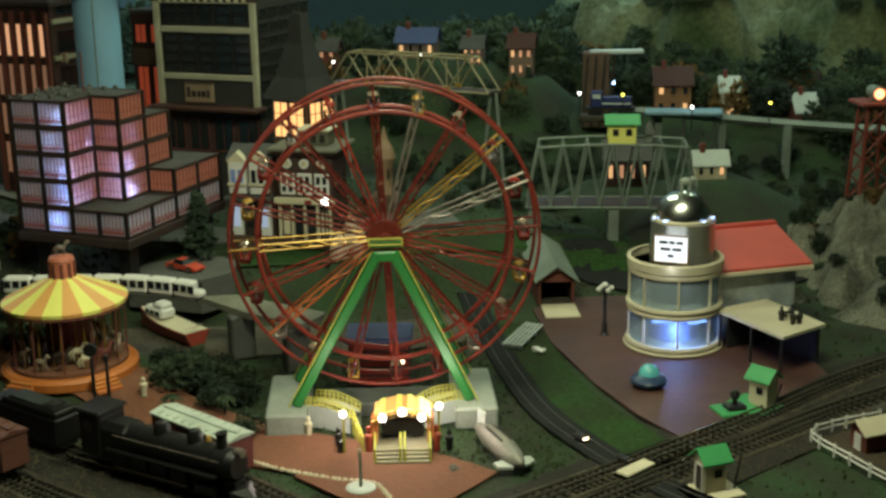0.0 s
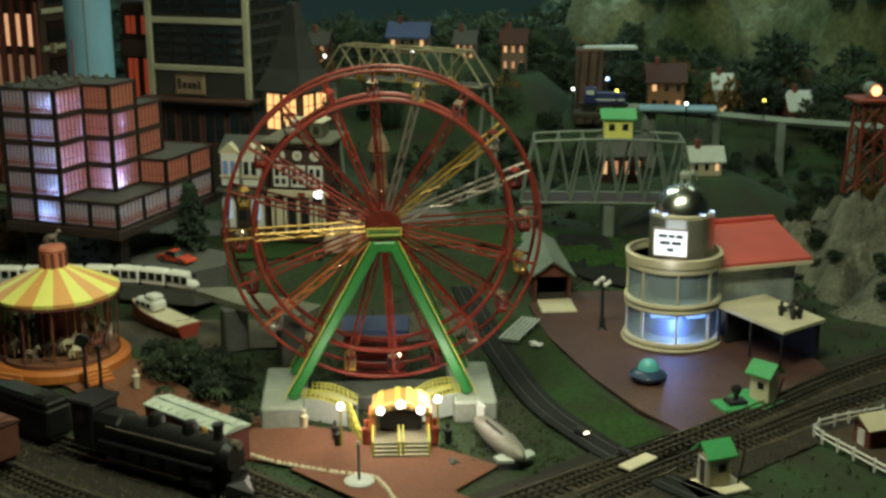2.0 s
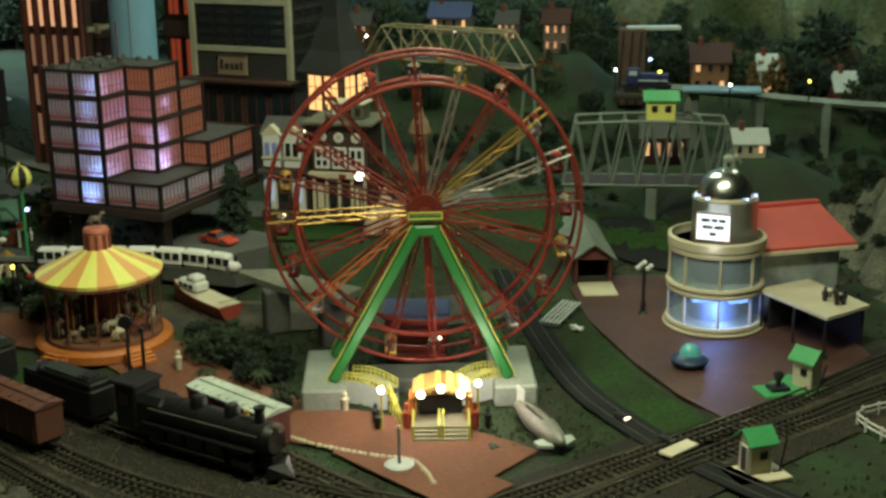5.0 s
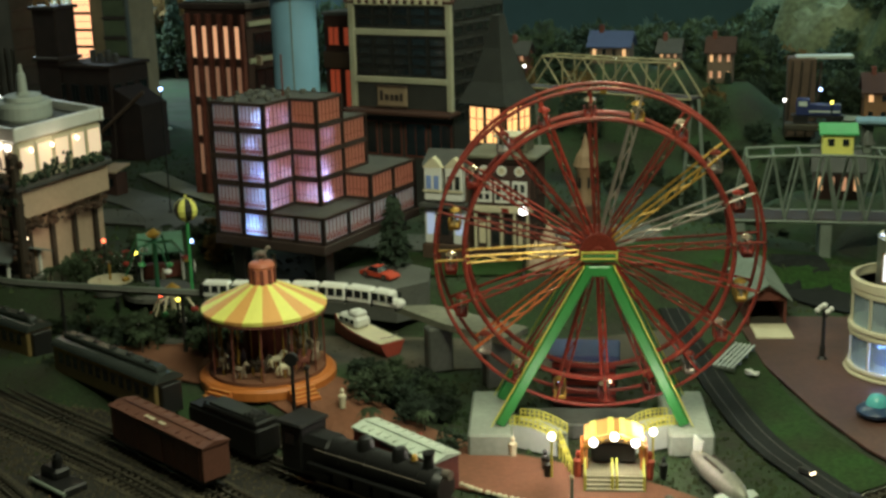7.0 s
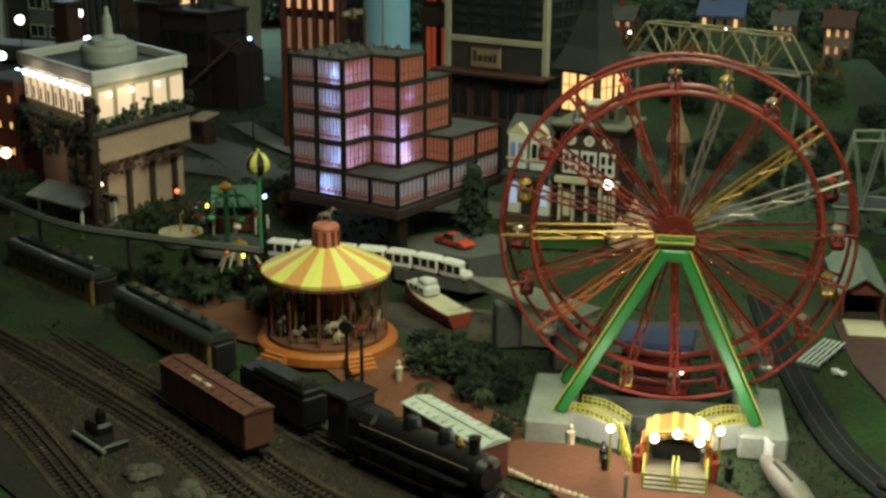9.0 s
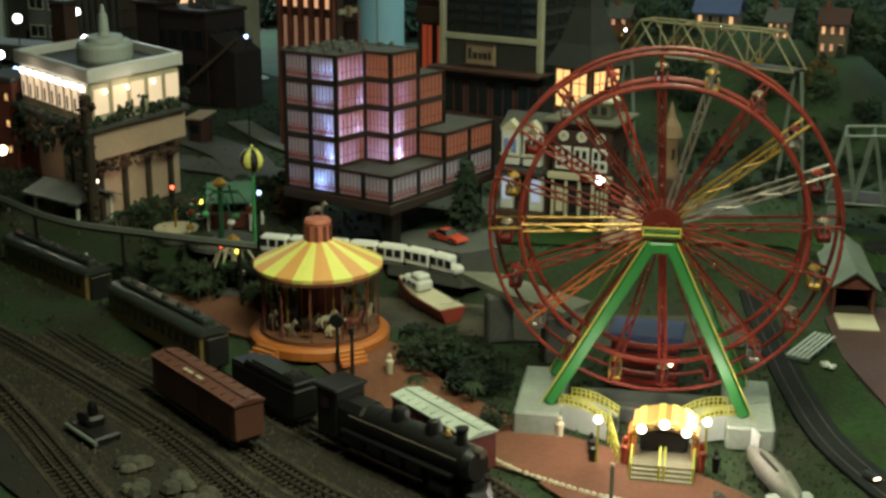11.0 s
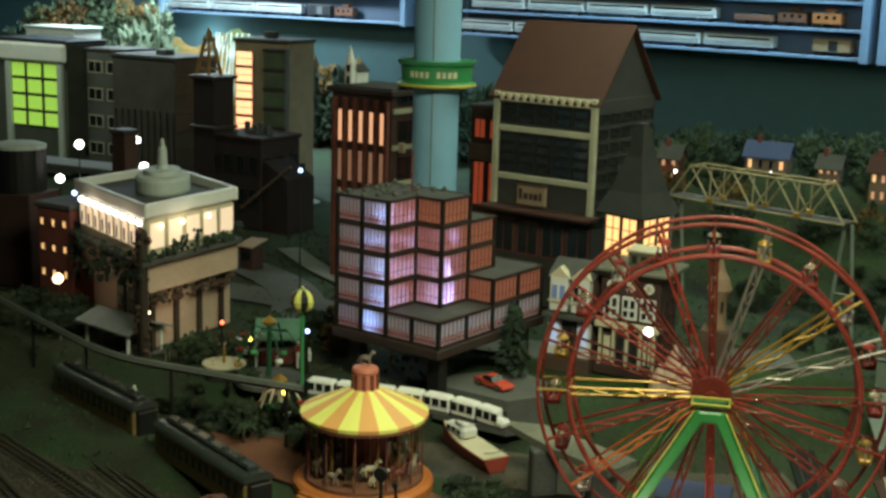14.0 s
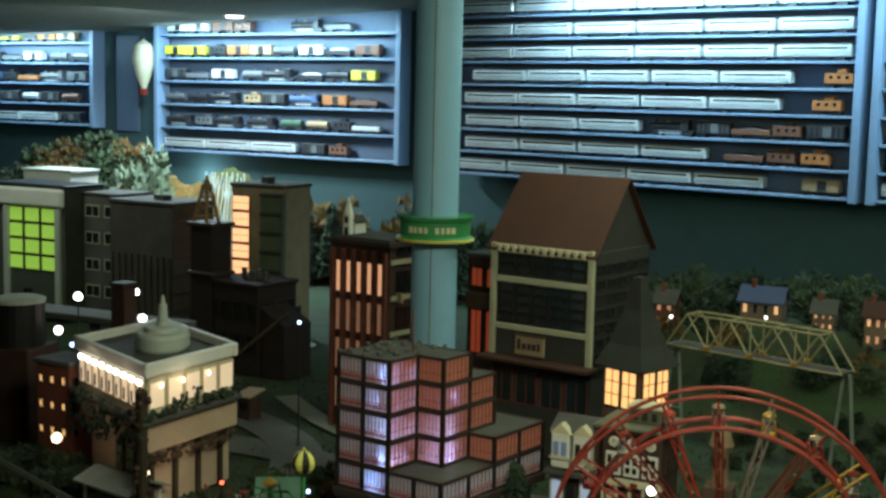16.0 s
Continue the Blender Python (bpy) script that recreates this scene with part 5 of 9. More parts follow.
for k in range(5):
    window(b, "f", -0.217, 0.288 + k * 0.068, 0.086, 0.06, STAIR_WINDOW, BROWN_WALL, 0, (1, 2))
part("wing", Geo().box((-0.055, -0.006, 0.36), (0.11, 0.03, 0.5), bevel=0.003), STREET, b)
for k in range(6):
    wl = part("wing_window", Geo().box((-0.055, -0.0225, 0.16 + k * 0.08), (0.096, 0.004, 0.06)), OLIVE_PANE, b)
    part("band", Geo().box((-0.055, -0.024, 0.2 + k * 0.08), (0.11, 0.008, 0.009)), FRAME_BROWN, b)
part("roof_tank", Geo().cyl((-0.15, 0.1, 0.63), (-0.15, 0.1, 0.67), 0.03, n=14), GREY_ROOF, b)
b = block("green_glass_bank", "pale bank building with a green lit window wall", "bank building", -3.27, 4.62, 0.44, 0.25, 0.58, -8, BANK_WALL, BLACK, (1, 1, 0.1, 0.1, 0.05, 0.04), DARK_PANE, FRAME_BROWN, z=0.12)
for r in range(4):
    for k in range(3):
        window(b, "f", -0.09 - k * 0.1, 0.24 + r * 0.072, 0.09, 0.064, GREEN_WINDOW, BLACK, 0)
part("fascia", Geo().box((-0.19, -0.012, 0.535), (0.4, 0.03, 0.085), bevel=0.012), WHITE, b)
for x in (-0.34, -0.03):
    part("column", Geo().box((x, -0.008, 0.27), (0.03, 0.02, 0.44), bevel=0.003), CONCRETE, b)
b = block("grey_shop", "small grey shop with white shutters", "shop", -3.03, 4.7, 0.22, 0.2, 0.55, -8, STREET, GREY_ROOF, (2, 4, 0.12, 0.48, 0.08, 0.05), DARK_PANE, CREAM, z=0.12)
b = block("white_hall", "white building below the painted mountain", "hall", -3.72, 5.3, 0.32, 0.2, 0.6, -8, WHITE, CONCRETE, (5, 3, 0.2, 0.5, 0.05, 0.07), DARK_PANE, CREAM, z=0.12)
b = block("small_brick_house", "small brick house with tiny warm lit windows", "house", -1.86, 2.68, 0.13, 0.11, 0.3, -12, BRICK_RED, GREY_ROOF, (3, 3, 0.12, 0.26, 0.013, 0.02), WARM_WINDOW, BLACK, z=0.1)
kk = thing("brown_kiosk", "small brown kiosk with a pale tilted roof by the lane", "kiosk", -1.72, 3.43, 0.106, -20)
part("body", Geo().box((0, 0, 0.035), (0.06, 0.05, 0.07), bevel=0.002), BRICK_DARK, kk)
part("roof", Geo().add([(-0.038, -0.034, 0.068), (0.038, -0.034, 0.074), (0.038, 0.034, 0.092), (-0.038, 0.034, 0.086), (-0.038, -0.034, 0.073), (0.038, -0.034, 0.079), (0.038, 0.034, 0.097), (-0.038, 0.034, 0.091)], [(0, 1, 2, 3), (4, 5, 6, 7), (0, 1, 5, 4), (1, 2, 6, 5), (2, 3, 7, 6), (3, 0, 4, 7)]), PEACH, kk)
part("hatch", Geo().box((0, -0.026, 0.042), (0.036, 0.003, 0.026)), DARK_PANE, kk)
tk = thing("water_tank", "dark blue round water tank on a brick base", "water tank", -2.25, 2.98, 0.1)
part("base", Geo().box((0, 0, 0.14), (0.17, 0.15, 0.28), bevel=0.004), BRICK_DARK, tk)
part("drum", Geo().cyl((0, 0, 0.28), (0, 0, 0.41), 0.075, n=24), BLACK, tk)
part("lid", Geo().lathe([(0.078, 0.408), (0.078, 0.418), (0.06, 0.424), (0.002, 0.43)], 24), CONCRETE, tk)
ck = thing("brick_chimney", "square dark brick chimney stack behind the diner", "chimney", -1.96, 3.09, 0.1, -12)
part("shaft", Geo().add([(sx * q, sy * q, z) for z, q in ((0.0, 0.03), (0.46, 0.025)) for sx, sy in ((-1, -1), (1, -1), (1, 1), (-1, 1))], [(0, 1, 2, 3), (4, 5, 6, 7)] + [(k, (k + 1) % 4, 4 + (k + 1) % 4, 4 + k) for k in range(4)]), BRICK_DARK, ck)
part("cap", Geo().box((0, 0, 0.465), (0.062, 0.062, 0.014), bevel=0.003), FRAME_BROWN, ck)
vd = thing("elevated_road", "dark elevated roadway on posts behind the diner", "viaduct")
part("deck", Geo().box((-2.75, 3.75, 0.33), (1.3, 0.14, 0.025), radians(-6), bevel=0.004), STREET, vd)
for x in (-3.3, -2.9, -2.5, -2.2):
    part("post", Geo().box((x, 3.75 - 0.105 * (x + 2.75), 0.21), (0.03, 0.03, 0.23), bevel=0.003), STREET, vd)


# ---- domed building with the red-roofed hall ----
def dome_building():
    x, y = 0.545, 2.39
    b = thing("domed_pavilion", "round white pavilion with blue-lit windows and mirrored dome", "pavilion", x, y, 0.004, 0)
    r = 0.1
    rings = ((0.0, 0.006, 1.1), (0.008, 0.018, 1.06), (0.082, 0.092, 1.04), (0.095, 0.105, 1.06), (0.172, 0.184, 1.03))
    for z0, z1, k in rings:
        part("floor_ring", Geo().lathe([(r * k * 0.8, z0), (r * k, z0), (r * k + 0.002, (z0 + z1) / 2), (r * k, z1), (r * k * 0.8, z1)], 40), CREAM, b, smooth=True)
    for z0, z1 in ((0.016, 0.088), (0.104, 0.176)):
        # floor brightness put into the core colour: lit blue below, dim grey above
        part("core", Geo().lathe([(r * 0.55, z0), (r * 0.55, z1)], 20), LIT_CORE_BLUE if z0 < 0.05 else STREET, b)
        for k in range(16):
            a = 2 * math.pi * k / 16
            if k % 2 == 0:
                part("mullion", Geo().box((r * math.cos(a), r * math.sin(a), (z0 + z1) / 2), (0.005, 0.004, z1 - z0), a), CREAM, b)
            v = []
            for q in range(4):
                w = a + 2 * math.pi / 16 * q / 3
                v += [(r * 0.985 * math.cos(w), r * 0.985 * math.sin(w), z0), (r * 0.985 * math.cos(w), r * 0.985 * math.sin(w), z1)]
            v += [(px * 0.985, py * 0.985, pz) for px, py, pz in v]
            f = [(2 * q, 2 * q + 2, 2 * q + 3, 2 * q + 1) for q in range(3)] + [(8 + 2 * q, 9 + 2 * q, 11 + 2 * q, 10 + 2 * q) for q in range(3)] + [(0, 1, 9, 8), (6, 14, 15, 7)]
            pn = part("glass_pane", Geo().add(v, f), GLASS, b)
            pn.visible_shadow = False
    for q in range(2):
        part("blue_tube", Geo().box((-0.03 + q * 0.075, -0.066, 0.07), (0.045, 0.006, 0.005), 0.4 * q), BULB_BLUE, b)
    part("drum", Geo().lathe([(0.071, 0.186), (0.07, 0.28), (0.072, 0.285), (0.05, 0.287)], 32, (0.015, 0.01, 0)), mat("drum_silver", (0.62, 0.62, 0.56), 0.3, 0.85, vary=0.15), b, smooth=True)
    dm = [(0.061 * math.cos(radians(a)), 0.287 + 0.064 * math.sin(radians(a))) for a in range(0, 90, 8)] + [(0.001, 0.351)]
    part("dome", Geo().lathe(dm, 32, (0.015, 0.01, 0)), CHROME, b, "mirrored chrome dome", smooth=True)
    part("dome_base", Geo().lathe([(0.066, 0.285), (0.067, 0.29), (0.06, 0.292)], 32, (0.015, 0.01, 0)), CREAM, b)
    el = Geo()
    el.ball((0.02, 0.0, 0.381), 0.016, 10, (1.3, 0.8, 0.85)).ball((0.042, 0, 0.386), 0.011, 10).cyl((0.051, 0, 0.386), (0.056, 0, 0.366), 0.004, 0.0025, 6)
    for dx, dy in ((0.008, 0.007), (0.008, -0.007), (0.032, 0.007), (0.032, -0.007)):
        el.cyl((dx, dy, 0.38), (dx, dy, 0.35), 0.0045, n=6)
    el.ball((0.038, 0.01, 0.387), 0.008, 6, (0.4, 0.5, 1)).ball((0.038, -0.01, 0.387), 0.008, 6, (0.4, 0.5, 1))
    part("elephant_statue", el, GREY_STATUE, b, "grey-green elephant statue on the dome", m=Matrix.Translation((0.004, 0.002, 0.105)) @ Matrix.Diagonal((0.7, 0.7, 0.7, 1)))
    t = Matrix.Translation((-0.016, -0.071, 0.238)) @ Matrix.Rotation(radians(-16), 4, "Z")
    bd = part("lit_sign", Geo().box((0, 0, 0), (0.075, 0.006, 0.062), bevel=0.002, m=t), SIGN_LIT, b, "glowing white sign with grey lettering bars")
    for j, ws in enumerate(((0.018, 0.012, 0.014), (0.022, 0.02), (0.014,))):
        px = -sum(ws) / 2 - 0.002 * (len(ws) - 1)
        for w in ws:
            part("writing_bar", Geo().box((px + w / 2, -0.004, 0.015 - j * 0.015), (w, 0.002, 0.007), m=t), STREET, bd)
            px += w + 0.004
    part("sign_border", Geo().box((0, -0.0036, 0.03), (0.077, 0.003, 0.003), m=t).box((0, -0.0036, -0.03), (0.077, 0.003, 0.003), m=t).box((-0.037, -0.0036, 0), (0.003, 0.003, 0.062), m=t).box((0.037, -0.0036, 0), (0.003, 0.003, 0.062), m=t), GOLD, bd)
    part("balcony_rail", Geo().tube([(0.1 * math.cos(2 * math.pi * k / 28), 0.1 * math.sin(2 * math.pi * k / 28), 0.205) for k in range(28)], 0.0022, 5, True), CREAM, b)
    part("balcony_deck", Geo().lathe([(0.06, 0.186), (0.098, 0.186)], 40), FRAME_BROWN, b)
    part("parapet", Geo().lathe([(0.1, 0.184), (0.106, 0.186), (0.107, 0.204), (0.1, 0.205), (0.1, 0.184)], 40), CREAM, b, smooth=True)
    for a in (-2.9, -2.3, -0.9, -0.2):
        part("string_light", Geo().ball((0.015 + 0.066 * math.cos(a), 0.01 + 0.066 * math.sin(a), 0.292), 0.0025, 6), BULB_BLUE, b)
    point_lamp("pavilion_light", (x - 0.0, y - 0.072, 0.05), 0.42, (0.3, 0.42, 1.0), 0.01)
    point_lamp("pavilion_light", (x + 0.03, y - 0.07, 0.14), 0.015, (0.5, 0.6, 1.0), 0.01)
    point_lamp("sign_light", (x - 0.02, y - 0.12, 0.21), 0.02, (0.8, 0.85, 1.0), 0.008)


GREY_STATUE = mat("statue_grey", (0.36, 0.4, 0.33), 0.5, vary=0.3)
LIT_CORE_BLUE = mat("blue_lit_inside", (0.4, 0.48, 0.75), 0.6, vary=0.15)
SIGN_LIT = glow("lit_sign_white", (0.85, 0.92, 1.0), 1.1)
dome_building()


def hall():
    b = thing("red_roof_hall", "pale plaster hall with a bright red metal roof", "hall", 0.64, 2.385, 0.0, 20)
    part("wall", Geo().box((0.1, 0.09, 0.08), (0.21, 0.15, 0.16), bevel=0.003), mat("mottled_plaster", (0.62, 0.66, 0.6), 0.6, vary=0.5, scale=9, second=(0.36, 0.42, 0.38)), b)
    part("roof", Geo().add([(-0.012, 0.0, 0.165), (0.235, 0.0, 0.165), (0.225, 0.16, 0.222), (-0.005, 0.16, 0.222), (-0.012, 0.0, 0.173), (0.235, 0.0, 0.173), (0.225, 0.16, 0.23), (-0.005, 0.16, 0.23)],
                           [(0, 1, 2, 3), (4, 5, 6, 7), (0, 1, 5, 4), (1, 2, 6, 5), (2, 3, 7, 6), (3, 0, 4, 7)]), RED_ROOF, b)
    part("ridge_cap", Geo().box((0.11, 0.16, 0.228), (0.236, 0.02, 0.012), bevel=0.003), RED_ROOF, b)
    part("eave_trim", Geo().box((0.111, -0.002, 0.163), (0.25, 0.006, 0.008)), CREAM, b)
    part("rear_wall", Geo().box((0.11, 0.17, 0.11), (0.215, 0.012, 0.22)), CREAM, b)
    p = thing("flat_shelter", "dark open shelter with a flat cream roof", "shelter", 0.0, 0.0, 0.0)
    part("roof", Geo().prism([(0.635, 2.36), (0.757, 2.44), (0.855, 2.265), (0.751, 2.175)], 0.086, 0.093), CREAM, p)
    part("back_wall", Geo().prism([(0.66, 2.36), (0.757, 2.42), (0.76, 2.41), (0.663, 2.35)], 0.0, 0.086), DARK, p)
    part("dark_end_sheet", Geo().prism([(0.757, 2.42), (0.845, 2.268), (0.838, 2.264), (0.75, 2.415)], 0.0, 0.086), DARK, p)
    for x, y in ((0.645, 2.35), (0.75, 2.185), (0.7, 2.265)):
        part("post", Geo().cyl((x, y, 0), (x, y, 0.088), 0.003, n=6), BLACK, p)
    for k, (x, y) in enumerate(((0.765, 2.285), (0.785, 2.26), (0.79, 2.3), (0.8, 2.265))):
        s = solid("cast_figure", Geo().lathe([(0.005, 0), (0.006, 0.012), (0.008, 0.02), (0.003, 0.024), (0.004, 0.03), (0.001, 0.033)], 8).box((0.007, 0, 0.012), (0.012, 0.01, 0.004)), BLACK, "tiny black cast figure on the shelter roof", "figurine", "cast figures", m=pose(x, y, 0.093, 0, 0, 70 * k))


hall()


def hut(x, y, rz, s, label, pad):
    b = thing("crossing_hut", label, "hut", x, y, 0.002, rz, group="crossing huts")
    part("wall", Geo().box((0, 0, 0.03 * s), (0.042 * s, 0.038 * s, 0.06 * s), bevel=0.0015), CREAM, b)
    v = [(xx, yy, zz) for xx in (-0.021 * s, 0.021 * s) for yy, zz in ((-0.019 * s, 0.06 * s), (0.019 * s, 0.06 * s), (0, 0.076 * s))]
    part("gable", Geo().add(v, [(0, 1, 2), (3, 4, 5), (0, 1, 4, 3), (1, 2, 5, 4), (2, 0, 3, 5)]), CREAM, b)
    part("roof", Geo().gable((0, 0), 0.046 * s, 0.042 * s, 0.06 * s, 0.018 * s, over=0.006, t=0.003), GREEN_PAINT, b, "bright green gabled roof")
    dr = part("door", Geo().box((-0.0215 * s, -0.002, 0.026 * s), (0.003, 0.018 * s, 0.044 * s)), FRAME_BROWN, b)
    part("door_frame", Geo().box((-0.022 * s, -0.0115 * s, 0.026 * s), (0.004, 0.003, 0.046 * s)).box((-0.022 * s, 0.0085 * s, 0.026 * s), (0.004, 0.003, 0.046 * s)).box((-0.022 * s, -0.0015, 0.05 * s), (0.004, 0.023 * s, 0.003)), WHITE, dr)
    part("window", Geo().box((0.004 * s, -0.0195 * s, 0.036 * s), (0.014 * s, 0.002, 0.014 * s)), DARK_PANE, b)
    part("base_plate", Geo().box((-0.006, -0.012, 0.001), (0.1 * s, 0.07 * s, 0.006), bevel=0.001), pad, b)
    part("crossing_arm", Geo().cyl((0.035 * s, -0.02, 0), (0.05 * s, -0.015, 0.062 * s), 0.002, n=5), BLACK, b)


hut(0.542, 1.64, 25, 1.0, "cream crossing hut with green roof beside the track", CREAM)
hut(0.69, 2.025, -42, 1.0, "cream gateman hut with green roof on the plaza", GREEN_PAINT)
solid("green_pad", Geo().box((0.632, 1.99, 0.006), (0.085, 0.06, 0.006), 0.35, bevel=0.002), GREEN_PAINT, "thin green base plate at the plaza edge", "base plate")
solid("bell_post", Geo().box((0.63, 1.988, 0.013), (0.04, 0.03, 0.008), 0.3, bevel=0.002).cyl((0.63, 1.988, 0.016), (0.63, 1.988, 0.036), 0.005, n=8).ball((0.63, 1.988, 0.038), 0.011, 8), BLACK, "small black signal bell on the green plate", "signal bell")
solid("farm_yard", Geo().prism([(0.77, 1.86), (0.81, 1.765), (0.86, 1.67), (1.05, 1.7), (1.1, 1.9), (0.93, 1.95), (0.82, 1.895)], -0.001, 0.003), mat("farm_dirt", (0.1, 0.07, 0.04), 0.95, vary=0.5, scale=40, bump=0.8), "trodden brown dirt inside the farm fence", "ground", kind="structure")

sh = thing("farm_shed", "small dark red shed with a cream roof in a fenced yard", "shed", 0.86, 1.83, 0.0, 25)
part("wall", Geo().box((0, 0, 0.022), (0.07, 0.045, 0.044), bevel=0.0015), BRICK_RED, sh)
part("roof", Geo().gable((0, 0), 0.075, 0.05, 0.044, 0.016, over=0.008, t=0.003), CREAM, sh)
part("door", Geo().box((-0.0355, 0, 0.017), (0.002, 0.018, 0.034)), WHITE, sh)
fe = thing("yard_fence", "low white rail fence around the farm yard", "fence")
pts = along([(0.9, 1.95), (0.8, 1.9), (0.752, 1.85), (0.8, 1.75), (0.85, 1.66), (0.9, 1.58)], 0.035)
for q in pts:
    part("post", Geo().box((q.x, q.y, 0.013), (0.004, 0.004, 0.026)), WHITE, fe)
for z in (0.012, 0.022):
    part("rail", Geo().tube([(q.x, q.y, z) for q in pts], 0.0018, 4), WHITE, fe)


def covered_bridge():
    b = thing("covered_bridge", "red-brown covered bridge with a grey gabled roof", "covered bridge", 0.283, 2.66, 0.0, 8)
    part("wall", Geo().box((-0.042, 0.16, 0.035), (0.006, 0.32, 0.07), bevel=0.001), BRICK_RED, b)
    part("wall", Geo().box((0.042, 0.16, 0.035), (0.006, 0.32, 0.07), bevel=0.001), BRICK_RED, b)
    part("roof", Geo().gable((0, 0), 0.33, 0.09, 0.07, 0.032, over=0.01, t=0.004, m=Matrix.Translation((0, 0.16, 0)) @ Matrix.Rotation(radians(90), 4, "Z")), GREY_STEEL, b)
    part("portal", Geo().add([(-0.045, 0, 0.062), (0.045, 0, 0.062), (0, 0, 0.102), (-0.045, 0.006, 0.062), (0.045, 0.006, 0.062), (0, 0.006, 0.102)], [(0, 1, 2), (3, 4, 5), (0, 1, 4, 3), (1, 2, 5, 4), (2, 0, 3, 5)]), BRICK_RED, b)
    part("deck", Geo().box((0, 0.16, 0.004), (0.08, 0.34, 0.008)), SLEEPER, b)
    # near-black sheet added across the far end, so the inside looks dark
    part("dark_end_sheet", Geo().box((0, 0.318, 0.035), (0.08, 0.004, 0.07)), DARK, b)
    part("approach", Geo().box((0.002, -0.055, 0.004), (0.085, 0.1, 0.008), bevel=0.002), CREAM, b)


covered_bridge()
# ---- trains ----
def on_line(pts, s):
    """Place and heading at s metres along a smooth line."""
    line = along(pts, 0.01)
    d = 0.0
    for a, b in zip(line, line[1:]):
        k = (b - a).length
        if d + k >= s:
            q = a + (b - a) * ((s - d) / k)
            return q.x, q.y, math.degrees(math.atan2(b.y - a.y, b.x - a.x))
        d += k
    return line[-1].x, line[-1].y, 0.0


def truck(parent, x, z=0.011):
    g = Geo().box((x, 0.017, z + 0.008), (0.05, 0.005, 0.009), bevel=0.0015).box((x, -0.017, z + 0.008), (0.05, 0.005, 0.009), bevel=0.0015).box((x, 0, z + 0.01), (0.012, 0.034, 0.006))
    t = part("truck", g, BLACK, parent)
    for dx in (-0.015, 0.015):
        part("wheelset", Geo().cyl((x + dx, -0.015, z + 0.007), (x + dx, 0.015, z + 0.007), 0.0065, n=10), RAIL, t)


def boxcar(x, y, rz, length, body, roof, label):
    c = thing("boxcar", label, "freight car", x, y, 0.0, rz, group="freight cars")
    h = 0.062
    part("body", Geo().box((0, 0, 0.028 + h / 2), (length, 0.056, h), bevel=0.0015), body, c)
    v = [(sx * (length / 2 + 0.002), yy, zz) for sx in (-1, 1) for yy, zz in ((-0.03, 0.09), (0.03, 0.09), (0.03, 0.093), (0.0, 0.099), (-0.03, 0.093))]
    part("roof", Geo().add(v, [(0, 1, 2, 3, 4), (5, 6, 7, 8, 9)] + [(i, (i + 1) % 5, 5 + (i + 1) % 5, 5 + i) for i in range(5)]), roof, c)
    part("roof_walk", Geo().box((0, 0, 0.1), (length - 0.01, 0.009, 0.002)), roof, c)
    for s in (-1, 1):
        dr = part("sliding_door", Geo().box((0, s * 0.029, 0.057), (0.05, 0.003, 0.054), bevel=0.001), body, c)
        part("door_rail", Geo().box((0.012, s * 0.0295, 0.085), (0.08, 0.003, 0.003)), BLACK, dr)
        for k in range(8):
            xx = -length / 2 + 0.012 + k * (length - 0.024) / 7
            if abs(xx) > 0.03:
                part("rib", Geo().box((xx, s * 0.0285, 0.058), (0.0025, 0.002, 0.058)), body, c)
    if roof is body:
        part("writing_bars", Geo().box((-0.03, -0.016, 0.0968), (0.03, 0.007, 0.0012)).box((0.008, -0.016, 0.0968), (0.022, 0.007, 0.0012)), CREAM, c)
    part("frame", Geo().box((0, 0, 0.024), (length - 0.01, 0.04, 0.008)), BLACK, c)
    for k in range(9):
        part("roof_seam", Geo().box((-length / 2 + 0.02 + k * (length - 0.04) / 8, 0, 0.0955), (0.002, 0.05, 0.004)), roof, c)
    for s in (-1, 1):
        truck(c, s * (length / 2 - 0.04))
        part("coupler", Geo().box((s * (length / 2 + 0.008), 0, 0.02), (0.02, 0.007, 0.006)), BLACK, c)
    return c


BOX_BROWN = mat("boxcar_brown", (0.155, 0.06, 0.041), 0.6, vary=0.25, scale=30)
BOX_RED = mat("reefer_red", (0.22, 0.05, 0.04), 0.6, vary=0.25, scale=30)
PALE_ROOF = mat("pale_green_roof", (0.6, 0.68, 0.58), 0.6, vary=0.22, scale=60)
COACH = mat("coach_olive", (0.23, 0.16, 0.06), 0.5, vary=0.25, scale=30)
COACH_ROOF = mat("coach_roof", (0.05, 0.06, 0.055), 0.24, vary=0.25, scale=30)
boxcar(-0.795, 1.697, -33.5, 0.3, BOX_BROWN, BOX_BROWN, "weathered brown toy boxcar on the yard track")
boxcar(-0.352, 1.68, -36, 0.215, BOX_RED, PALE_ROOF, "red refrigerator car with a pale green roof")


